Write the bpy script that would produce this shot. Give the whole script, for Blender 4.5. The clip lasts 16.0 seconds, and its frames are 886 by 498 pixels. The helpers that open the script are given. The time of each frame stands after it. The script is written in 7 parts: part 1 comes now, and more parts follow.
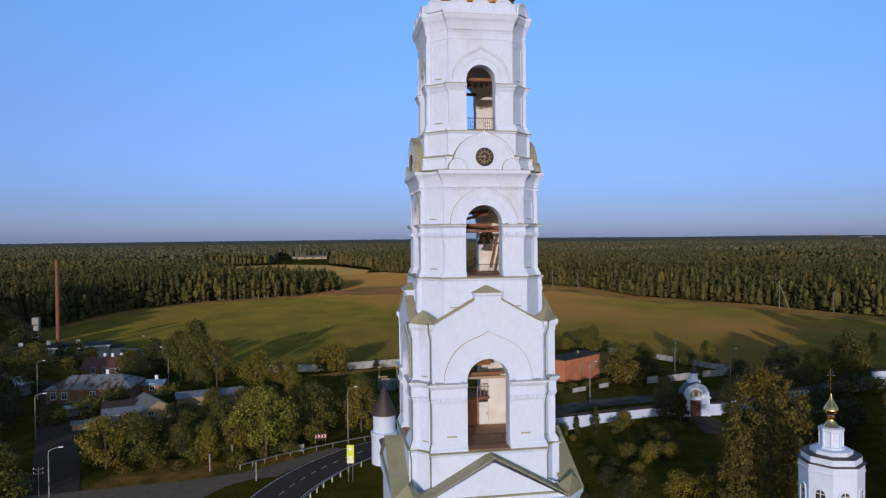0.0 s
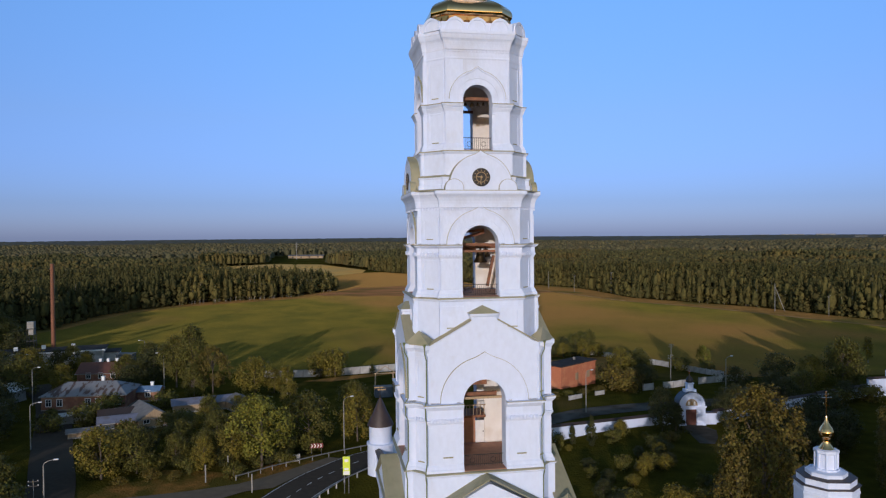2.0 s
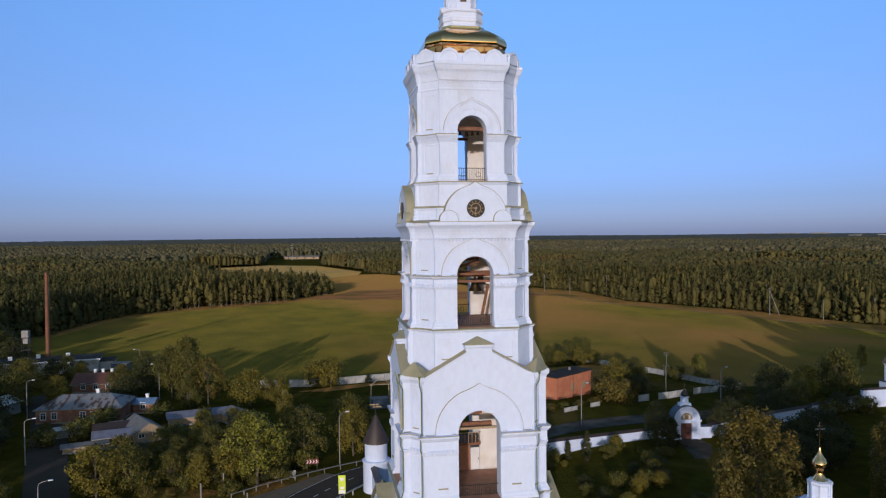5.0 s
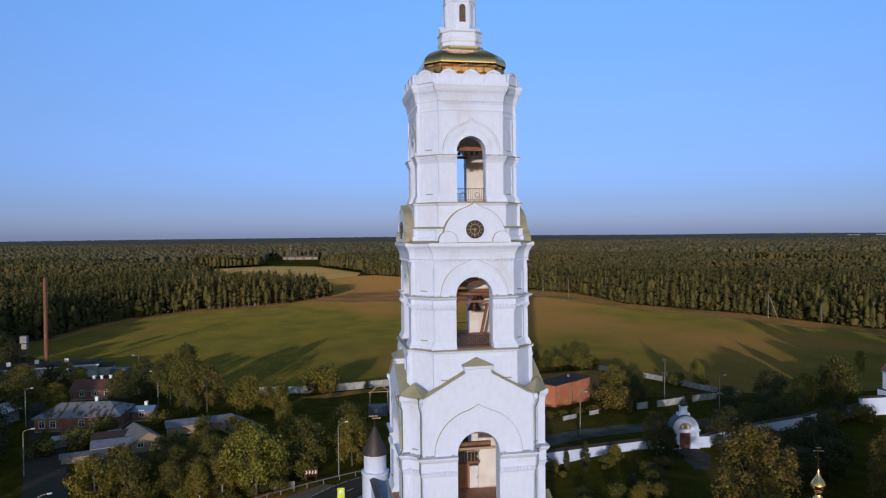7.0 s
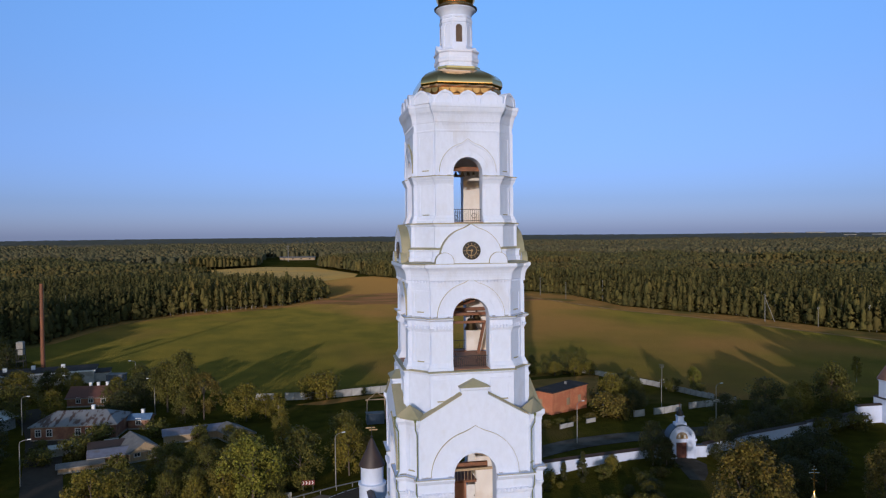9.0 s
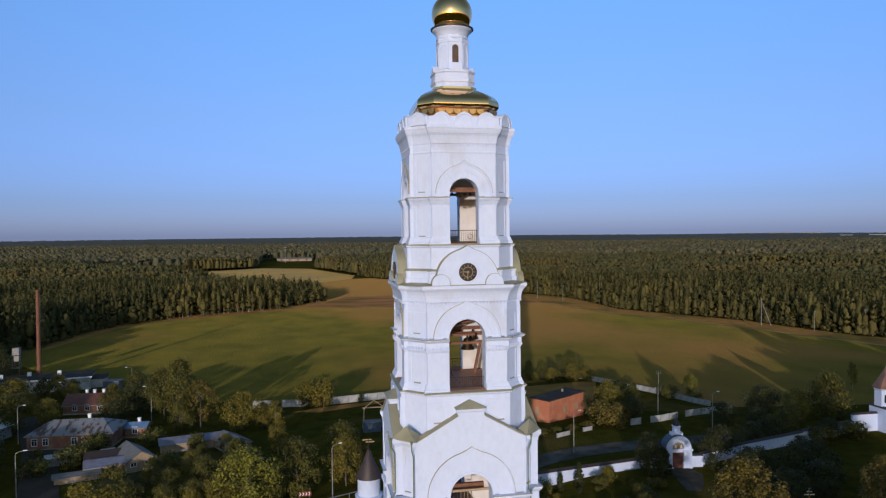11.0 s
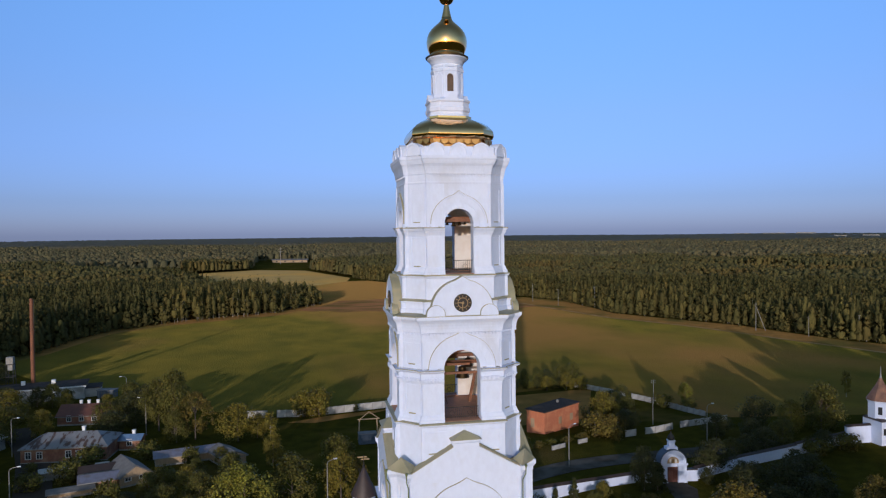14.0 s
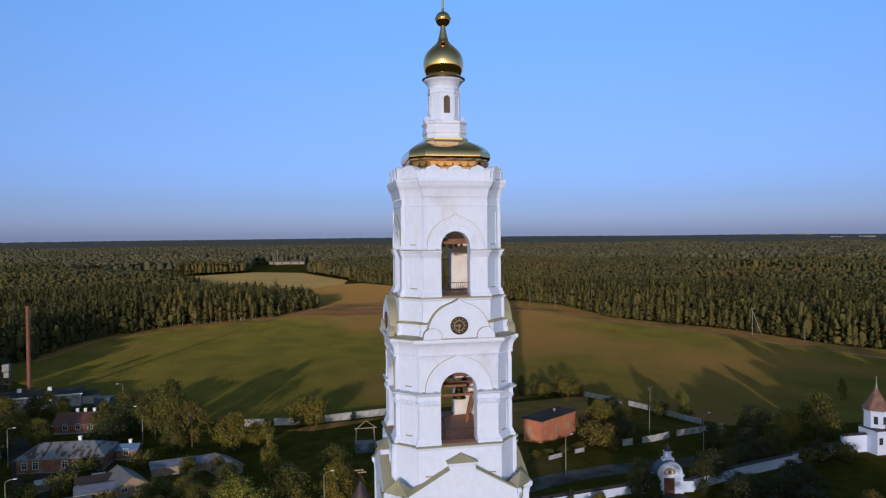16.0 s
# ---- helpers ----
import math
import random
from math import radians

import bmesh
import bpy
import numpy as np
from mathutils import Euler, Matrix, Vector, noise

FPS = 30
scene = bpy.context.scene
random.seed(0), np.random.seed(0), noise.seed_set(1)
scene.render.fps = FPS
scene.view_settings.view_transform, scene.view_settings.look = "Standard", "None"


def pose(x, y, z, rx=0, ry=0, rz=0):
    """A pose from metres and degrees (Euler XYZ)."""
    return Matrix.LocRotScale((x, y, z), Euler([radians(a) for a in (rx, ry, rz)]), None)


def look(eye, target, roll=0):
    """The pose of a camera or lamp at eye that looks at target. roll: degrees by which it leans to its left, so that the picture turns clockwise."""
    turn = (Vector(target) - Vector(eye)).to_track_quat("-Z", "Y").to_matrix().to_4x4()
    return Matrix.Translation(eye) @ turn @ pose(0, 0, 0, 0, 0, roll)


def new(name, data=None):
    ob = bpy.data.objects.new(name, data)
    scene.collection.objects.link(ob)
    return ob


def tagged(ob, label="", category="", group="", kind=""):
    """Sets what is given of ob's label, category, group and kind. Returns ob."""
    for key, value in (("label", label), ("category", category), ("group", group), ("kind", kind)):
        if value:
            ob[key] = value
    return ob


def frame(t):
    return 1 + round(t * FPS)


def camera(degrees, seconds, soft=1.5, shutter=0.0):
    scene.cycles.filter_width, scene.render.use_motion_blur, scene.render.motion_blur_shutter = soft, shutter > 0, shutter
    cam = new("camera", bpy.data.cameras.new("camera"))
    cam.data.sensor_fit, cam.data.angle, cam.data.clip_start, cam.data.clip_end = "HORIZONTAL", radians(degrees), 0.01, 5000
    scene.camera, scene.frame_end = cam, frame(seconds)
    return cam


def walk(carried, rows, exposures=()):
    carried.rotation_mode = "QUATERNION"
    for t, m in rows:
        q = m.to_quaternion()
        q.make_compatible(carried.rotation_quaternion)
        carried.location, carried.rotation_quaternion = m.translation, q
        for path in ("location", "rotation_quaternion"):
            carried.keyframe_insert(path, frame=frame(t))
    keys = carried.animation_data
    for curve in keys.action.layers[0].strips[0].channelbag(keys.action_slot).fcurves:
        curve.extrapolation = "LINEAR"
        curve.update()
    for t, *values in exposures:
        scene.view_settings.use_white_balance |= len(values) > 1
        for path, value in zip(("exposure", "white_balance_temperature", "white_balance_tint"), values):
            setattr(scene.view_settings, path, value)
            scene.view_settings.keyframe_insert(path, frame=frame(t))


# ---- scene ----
cam = camera(64.4, 16.0, soft=1.25)
PATH = [
    (0, (-14.908, -64.03, 34.241), (-14.536, -62.065, 34.207), -0.6),
    (0.5, (-14.906, -64.022, 34.72), (-14.532, -62.058, 34.685), -0.6),
    (1, (-14.896, -63.951, 35.194), (-14.519, -61.987, 35.158), -0.6),
    (1.5, (-14.907, -63.991, 35.672), (-14.528, -62.027, 35.635), -0.6),
    (2, (-14.878, -63.949, 36.126), (-14.496, -61.986, 36.087), -0.5),
    (2.5, (-14.871, -63.956, 36.568), (-14.487, -61.994, 36.528), -0.6),
    (3, (-14.798, -63.913, 37.049), (-14.412, -61.951, 37.009), -0.6),
    (3.5, (-14.763, -63.914, 37.502), (-14.374, -61.953, 37.462), -0.6),
    (4, (-14.723, -63.939, 37.949), (-14.332, -61.978, 37.908), -0.6),
    (6.5, (-14.781, -63.935, 40.262), (-14.385, -61.975, 40.219), -0.6),
    (7, (-14.768, -63.926, 40.722), (-14.371, -61.966, 40.678), -0.6),
    (7.5, (-14.733, -63.905, 41.213), (-14.335, -61.945, 41.168), -0.6),
    (8, (-14.696, -63.886, 41.68), (-14.296, -61.927, 41.634), -0.6),
    (8.5, (-14.661, -63.87, 42.124), (-14.259, -61.911, 42.079), -0.6),
    (9, (-14.67, -63.898, 42.589), (-14.266, -61.94, 42.543), -0.6),
    (11.5, (-14.562, -63.943, 44.86), (-14.148, -61.986, 44.814), -0.6),
    (12, (-14.55, -63.922, 45.282), (-14.134, -61.966, 45.237), -0.6),
    (12.5, (-14.54, -63.919, 45.731), (-14.122, -61.964, 45.686), -0.6),
    (13, (-14.525, -63.941, 46.19), (-14.105, -61.987, 46.143), -0.6),
    (13.5, (-14.502, -63.896, 46.621), (-14.08, -61.941, 46.575), -0.6),
    (14, (-14.493, -63.907, 47.08), (-14.069, -61.954, 47.033), -0.6),
    (14.5, (-14.476, -63.95, 47.548), (-14.05, -61.996, 47.501), -0.6),
    (15, (-14.463, -63.945, 48.008), (-14.035, -61.992, 47.961), -0.6),
    (15.5, (-14.449, -63.925, 48.47), (-14.019, -61.972, 48.424), -0.6),
    (16, (-14.434, -63.971, 48.973), (-14.002, -62.019, 48.928), -0.6),
]
walk(cam, [(t, look(eye, target, roll)) for t, eye, target, roll in PATH], [(0, 0.0), (16, 0.0)])

# ---- world, sun ----
SUN_AZ, SUN_EL = 19.0, 8.0          # shadows fall towards +y, turned this far to +x
world = bpy.data.worlds.new("sky")
world.use_nodes = True
scene.world = world
wn = world.node_tree
sky = wn.nodes.new("ShaderNodeTexSky")
sky.sky_type = "NISHITA"
sky.sun_disc = False
sky.sun_elevation = radians(SUN_EL)
sky.sun_rotation = radians(180 + SUN_AZ)
sky.altitude, sky.air_density, sky.dust_density, sky.ozone_density = 150, 1.0, 0.6, 4.0
# evening haze: the sky greys and dims evenly towards the horizon
wc = wn.nodes.new("ShaderNodeTexCoord")
wz = wn.nodes.new("ShaderNodeSeparateXYZ")
wr = wn.nodes.new("ShaderNodeValToRGB")
wr.color_ramp.elements[0].position, wr.color_ramp.elements[0].color = 0.0, (0.74, 0.86, 1.98, 1)
wr.color_ramp.elements[1].position, wr.color_ramp.elements[1].color = 0.34, (1.70, 1.61, 1.84, 1)
for at, c in ((0.045, (0.76, 0.78, 1.50, 1)), (0.16, (1.24, 1.06, 1.41, 1)), (0.5, (1.9, 1.42, 1.2, 1)), (0.75, (2.0, 1.3, 0.85, 1))):
    wr.color_ramp.elements.new(at).color = c
wm = wn.nodes.new("ShaderNodeMix")
wm.data_type, wm.blend_type = "RGBA", "MULTIPLY"
# the haze lies on the side away from the low sun
wd = wn.nodes.new("ShaderNodeVectorMath")
wd.operation = "DOT_PRODUCT"
wd.inputs[1].default_value = (math.sin(radians(SUN_AZ)), math.cos(radians(SUN_AZ)), 0)
wf = wn.nodes.new("ShaderNodeMapRange")
wf.interpolation_type = "SMOOTHSTEP"
wf.inputs[1].default_value, wf.inputs[2].default_value = -0.75, 0.45
wn.links.new(wc.outputs["Generated"], wd.inputs[0])
wn.links.new(wd.outputs["Value"], wf.inputs[0])
wb = wn.nodes.new("ShaderNodeMix")
wb.data_type = "RGBA"
wb.inputs[6].default_value = (2.25, 1.72, 1.30, 1)
wm.inputs[0].default_value = 1.0
wn.links.new(wf.outputs[0], wb.inputs[0])
wn.links.new(wr.outputs[0], wb.inputs[7])
wn.links.new(wc.outputs["Generated"], wz.inputs[0])
wn.links.new(wz.outputs["Z"], wr.inputs[0])
wn.links.new(sky.outputs[0], wm.inputs[6])
wn.links.new(wb.outputs[2], wm.inputs[7])
wn.links.new(wm.outputs[2], wn.nodes["Background"].inputs[0])
wn.nodes["Background"].inputs[1].default_value = 0.15
lamp = bpy.data.lights.new("sun", "SUN")
lamp.energy, lamp.angle, lamp.color = 2.2, radians(0.6), (1.0, 0.90, 0.89)
sun = new("sun", lamp)
sa, se = radians(SUN_AZ), radians(SUN_EL)
SUN_DIR = Vector((math.sin(sa) * math.cos(se), math.cos(sa) * math.cos(se), -math.sin(se)))
sun.matrix_world = look((-60, -200, 90), Vector((-60, -200, 90)) + SUN_DIR)


# ---- materials ----
def mat(name, c1, c2=None, scale=2.0, detail=4.0, rough=0.8, metal=0.0, bump=0.0, bscale=None, c3=None, scale3=0.2, mix3=(0.45, 0.65),
        vary=0.0, spec=None, tone=None, stretch=None, island=False):
    """Two colours by a fine noise, a third by a broad one; object-space metres; vary: brightness from piece to piece."""
    m = bpy.data.materials.new(name)
    m.use_nodes = True
    nt = m.node_tree
    N, K = nt.nodes, nt.links
    bs = N["Principled BSDF"]
    bs.inputs["Roughness"].default_value, bs.inputs["Metallic"].default_value = rough, metal
    if spec is not None:
        bs.inputs["Specular IOR Level"].default_value = spec
    co = N.new("ShaderNodeTexCoord").outputs["Object"]
    if stretch:
        mp = N.new("ShaderNodeMapping")
        mp.inputs["Scale"].default_value = stretch
        K.new(co, mp.inputs[0])
        co = mp.outputs[0]

    def tex(s, d):
        t = N.new("ShaderNodeTexNoise")
        t.inputs["Scale"].default_value, t.inputs["Detail"].default_value = s, d
        K.new(co, t.inputs["Vector"])
        return t.outputs["Fac"]

    def mix(f, a, b, lo, hi):
        r = N.new("ShaderNodeMapRange")
        r.inputs[1].default_value, r.inputs[2].default_value = lo, hi
        K.new(f, r.inputs[0])
        x = N.new("ShaderNodeMix")
        x.data_type = "RGBA"
        K.new(r.outputs[0], x.inputs[0])
        for v, k in ((a, 6), (b, 7)):
            if isinstance(v, tuple):
                x.inputs[k].default_value = (*v, 1)
            else:
                K.new(v, x.inputs[k])
        return x.outputs[2]

    col = c1
    if c2:
        col = mix(tex(scale, detail), c1, c2, 0.32, 0.68)
    if c3:
        col = mix(tex(scale3, 3.0), col, c3, *mix3)
    if tone:
        at = N.new("ShaderNodeAttribute")
        at.attribute_name = "tone"
        col = mix(at.outputs["Fac"], col, tone, 0.25, 0.95)
    if vary:
        if island:
            rnd = N.new("ShaderNodeNewGeometry").outputs["Random Per Island"]
        else:
            rnd = N.new("ShaderNodeObjectInfo").outputs["Random"]
        hs = N.new("ShaderNodeHueSaturation")
        r = N.new("ShaderNodeMapRange")
        r.inputs[3].default_value, r.inputs[4].default_value = 1 - vary, 1 + vary
        K.new(rnd, r.inputs[0])
        K.new(r.outputs[0], hs.inputs["Value"])
        h = N.new("ShaderNodeMapRange")
        h.inputs[3].default_value, h.inputs[4].default_value = 0.5 - vary * 0.07, 0.5 + vary * 0.05
        K.new(rnd, h.inputs[0])
        K.new(h.outputs[0], hs.inputs["Hue"])
        if isinstance(col, tuple):
            hs.inputs["Color"].default_value = (*col, 1)
        else:
            K.new(col, hs.inputs["Color"])
        col = hs.outputs[0]
    if isinstance(col, tuple):
        bs.inputs["Base Color"].default_value = (*col, 1)
    else:
        K.new(col, bs.inputs["Base Color"])
    if bump:
        b = N.new("ShaderNodeBump")
        b.inputs["Strength"].default_value, b.inputs["Distance"].default_value = min(1.0, bump * 10), max(0.05, bump)
        K.new(tex(bscale or scale * 4, 4.0), b.inputs["Height"])
        K.new(b.outputs[0], bs.inputs["Normal"])
    return m


M_PLASTER = mat("white_limewash", (0.625, 0.70, 0.88), (0.59, 0.66, 0.83), 2.6, 6, 0.9, bump=0.05, bscale=4, c3=(0.49, 0.525, 0.615), scale3=0.5, mix3=(0.58, 0.9), stretch=(1, 1, 0.6))
M_CREAM = mat("cream_inner_plaster", (0.82, 0.80, 0.77), (0.76, 0.73, 0.69), 0.8, 5, 0.9, bump=0.04, c3=(0.68, 0.62, 0.55), scale3=0.5)
M_GREEN = mat("green_painted_roof_iron", (0.285, 0.275, 0.175), (0.24, 0.232, 0.15), 1.2, 4, 0.55, 0.0, bump=0.01, c3=(0.32, 0.295, 0.20), scale3=0.4)
M_PIPE = mat("green_painted_pipe", (0.15, 0.18, 0.06), (0.11, 0.14, 0.05), 3, 3, 0.5)
M_GOLD = mat("gilded_sheet", (0.98, 0.60, 0.27), (0.90, 0.52, 0.21), 0.8, 3, 0.07, 1.0, bump=0.003, bscale=1.5)
M_MARK = mat("worn_gold_paint", (0.42, 0.29, 0.15), (0.30, 0.20, 0.10), 5, 3, 0.5, 0.2)
M_GOLDD = mat("gilded_valance", (0.62, 0.36, 0.14), (0.50, 0.27, 0.10), 2.5, 3, 0.33, 1.0, bump=0.02)
M_BEAM = mat("rusty_red_beam", (0.25, 0.105, 0.055), (0.15, 0.066, 0.036), 2, 5, 0.75, bump=0.04)
M_BOARD = mat("red_brown_floor_boards", (0.44, 0.21, 0.125), (0.33, 0.155, 0.09), 1.5, 5, 0.7, bump=0.03)
M_BRONZE = mat("dark_bell_bronze", (0.11, 0.075, 0.035), (0.07, 0.05, 0.03), 3, 4, 0.42, 0.9)
M_IRON = mat("black_iron", (0.025, 0.025, 0.027), (0.04, 0.035, 0.03), 6, 3, 0.6, 0.4)
M_DARK = mat("brown_lattice_panel", (0.13, 0.085, 0.06), (0.08, 0.055, 0.04), 9, 3, 0.9)
M_FACE = mat("black_clock_face", (0.012, 0.010, 0.009), (0.02, 0.017, 0.014), 4, 2, 0.5)
M_GLASS = mat("window_glass", (0.03, 0.035, 0.04), (0.05, 0.05, 0.055), 1, 2, 0.08, 0.0)
M_DARKBRICK = mat("dull_dark_brick", (0.25, 0.105, 0.066), (0.18, 0.078, 0.054), 3, 4, 0.9, c3=(0.32, 0.17, 0.105), scale3=0.6)
M_BRICK = mat("red_brick", (0.56, 0.185, 0.09), (0.44, 0.145, 0.075), 6, 4, 0.85, bump=0.04, c3=(0.58, 0.23, 0.115), scale3=0.5)
M_TIN = mat("grey_sheet_roof", (0.24, 0.24, 0.255), (0.18, 0.18, 0.19), 0.9, 4, 0.6, 0.1, c3=(0.085, 0.050, 0.040), scale3=0.9, mix3=(0.52, 0.58), stretch=(1.4, 0.35, 1))
M_SLATE = mat("grey_slate_roof", (0.175, 0.168, 0.165), (0.125, 0.12, 0.118), 1.2, 4, 0.75, c3=(0.125, 0.12, 0.115), scale3=0.4)
M_LILAC = mat("lilac_grey_sheet_roof", (0.20, 0.21, 0.285), (0.155, 0.16, 0.215), 0.9, 4, 0.6, 0.1, c3=(0.16, 0.14, 0.14), scale3=0.5, mix3=(0.5, 0.7))
M_BLUE = mat("blue_painted_roof", (0.16, 0.26, 0.42), (0.12, 0.20, 0.34), 1.5, 3, 0.5)
M_BROWNROOF = mat("brown_roof_iron", (0.052, 0.034, 0.030), (0.038, 0.026, 0.024), 1.2, 4, 0.55)
M_FELT = mat("dark_roofing_felt", (0.055, 0.045, 0.042), (0.04, 0.034, 0.032), 1.5, 5, 0.95, spec=0.1, c3=(0.075, 0.06, 0.05), scale3=0.3)
M_REDROOF = mat("red_brown_roof", (0.16, 0.06, 0.04), (0.11, 0.045, 0.035), 1.0, 4, 0.6)
M_SHINGLE = mat("brown_tent_roof", (0.20, 0.105, 0.07), (0.14, 0.07, 0.05), 1.5, 4, 0.6, c3=(0.26, 0.13, 0.08), scale3=0.6)
M_DOOR = mat("brown_wood_door", (0.13, 0.045, 0.03), (0.09, 0.03, 0.022), 3, 4, 0.6, stretch=(4, 4, 0.6))
M_ASPH = mat("asphalt", (0.070, 0.057, 0.047), (0.086, 0.070, 0.057), 1.2, 5, 0.95, bump=0.02, c3=(0.082, 0.068, 0.055), scale3=0.12, spec=0.0)
M_DUSTY = mat("dusty_side_road", (0.215, 0.165, 0.120), (0.16, 0.125, 0.092), 0.8, 5, 0.9, spec=0.0, c3=(0.175, 0.145, 0.11), scale3=0.15)
M_LANE = mat("worn_grey_asphalt", (0.088, 0.074, 0.060), (0.066, 0.056, 0.046), 1.0, 5, 0.95, c3=(0.125, 0.112, 0.098), scale3=0.2, spec=0.0)
M_PAINT = mat("white_road_paint", (0.70, 0.70, 0.68), (0.5, 0.5, 0.48), 2, 4, 0.7)
M_CONC = mat("whitewashed_concrete", (0.47, 0.455, 0.43), (0.37, 0.355, 0.335), 1.0, 5, 0.9, bump=0.02, c3=(0.28, 0.265, 0.24), scale3=0.35, vary=0.12)
M_GALV = mat("galvanised_steel", (0.25, 0.25, 0.25), (0.20, 0.20, 0.20), 3, 3, 0.5, 0.5)
M_POST = mat("grey_concrete_post", (0.29, 0.28, 0.26), (0.22, 0.21, 0.20), 2, 4, 0.9)
M_RUST = mat("rusty_chimney_steel", (0.22, 0.085, 0.042), (0.15, 0.060, 0.032), 0.8, 4, 0.75, stretch=(1, 1, 0.3))
M_YELLOW = mat("yellow_green_sign", (0.62, 0.72, 0.05), None, rough=0.5)
M_SIGNRED = mat("red_sign", (0.20, 0.030, 0.025), (0.15, 0.026, 0.022), 3, 2, 0.5)
M_WHITE = mat("white_paint", (0.78, 0.78, 0.78), (0.70, 0.70, 0.70), 2, 3, 0.6)
M_BLUEBOX = mat("grey_blue_paint", (0.075, 0.105, 0.15), (0.055, 0.08, 0.12), 1.5, 3, 0.6)
M_TIMBER = mat("pale_timber", (0.42, 0.30, 0.18), (0.33, 0.23, 0.14), 2, 4, 0.8, stretch=(3, 3, 0.5))
M_BARK = mat("grey_bark", (0.13, 0.10, 0.075), (0.08, 0.062, 0.05), 5, 4, 0.95, bump=0.05)
M_BIRCH = mat("birch_bark", (0.40, 0.36, 0.29), (0.16, 0.14, 0.12), 1.6, 4, 0.85, stretch=(1, 1, 3))
LEAF = dict(rough=0.7, vary=0.22, island=True, spec=0.25)
M_LEAF = [
    mat("leaves_green", (0.108, 0.098, 0.016), (0.068, 0.065, 0.013), 0.6, 3, **LEAF),
    mat("leaves_yellow_green", (0.178, 0.140, 0.018), (0.108, 0.091, 0.014), 0.5, 3, **LEAF),
    mat("leaves_autumn", (0.140, 0.102, 0.017), (0.078, 0.064, 0.013), 0.4, 3, **LEAF),
    # dark green leaves; some shaded bushes get them, their shade put into the colour
    mat("leaves_dark", (0.052, 0.054, 0.014), (0.036, 0.039, 0.012), 0.6, 3, **LEAF),
    mat("leaves_bright_green", (0.188, 0.178, 0.022), (0.112, 0.110, 0.016), 0.6, 3, **LEAF),
]
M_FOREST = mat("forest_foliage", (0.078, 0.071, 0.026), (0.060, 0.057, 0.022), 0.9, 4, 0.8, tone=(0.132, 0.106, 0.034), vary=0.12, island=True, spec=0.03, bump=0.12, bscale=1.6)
# distance haze put into base colours: each farther wood is paler and bluer
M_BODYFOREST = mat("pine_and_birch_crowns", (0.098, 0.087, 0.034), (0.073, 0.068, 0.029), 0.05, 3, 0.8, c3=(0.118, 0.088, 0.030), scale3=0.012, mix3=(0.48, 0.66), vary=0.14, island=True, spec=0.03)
M_MIDFOREST = mat("haze_tinted_pine_crowns", (0.116, 0.102, 0.053), (0.090, 0.083, 0.046), 0.02, 4, 0.8, c3=(0.130, 0.106, 0.053), scale3=0.007, mix3=(0.45, 0.68), vary=0.12, island=True, spec=0.03)
M_FAR = mat("haze_tinted_forest_canopy", (0.140, 0.124, 0.084), (0.112, 0.102, 0.073), 0.03, 6, 0.85, bump=0.05, c3=(0.142, 0.125, 0.086), scale3=0.006, spec=0.05)
M_GRASS = mat("rough_grass", (0.082, 0.070, 0.011), (0.052, 0.047, 0.009), 0.35, 6, 0.95, bump=0.4, bscale=2.5, c3=(0.135, 0.092, 0.028), scale3=0.045, mix3=(0.54, 0.72), spec=0.0)
M_MEADOW = mat("mown_meadow", (0.104, 0.078, 0.015), (0.062, 0.055, 0.012), 0.07, 9, 0.95, bump=0.28, bscale=2.0, c3=(0.140, 0.078, 0.024), scale3=0.013, mix3=(0.47, 0.70), stretch=(1.0, 0.7, 1), spec=0.0)
M_STUBBLE = mat("pale_stubble", (0.50, 0.33, 0.125), (0.42, 0.27, 0.10), 0.05, 5, 0.95, bump=0.4, bscale=2.0, c3=(0.55, 0.33, 0.10), scale3=0.012, spec=0.0)
M_DIRT = mat("dirt_track", (0.52, 0.32, 0.17), (0.42, 0.25, 0.12), 0.12, 5, 0.95, bump=0.3, bscale=2.0, c3=(0.26, 0.17, 0.07), scale3=0.06, mix3=(0.42, 0.6), spec=0.0)
M_DRY = mat("dry_roadside_grass", (0.34, 0.165, 0.046), (0.17, 0.105, 0.028), 0.5, 6, 0.95, bump=0.4, bscale=3.0, c3=(0.105, 0.085, 0.020), scale3=0.22, mix3=(0.42, 0.58), spec=0.0)
M_SOIL = mat("reddish_bare_soil", (0.32, 0.150, 0.066), (0.24, 0.112, 0.050), 0.12, 7, 0.95, bump=0.3, bscale=1.5, c3=(0.15, 0.095, 0.034), scale3=0.05, mix3=(0.44, 0.62), stretch=(0.5, 1.2, 1), spec=0.0)
M_ROUGH = mat("dry_verge_grass", (0.34, 0.175, 0.055), (0.24, 0.13, 0.04), 0.2, 5, 0.95, bump=0.4, bscale=2.0, c3=(0.13, 0.10, 0.03), scale3=0.035, mix3=(0.52, 0.68), spec=0.0)


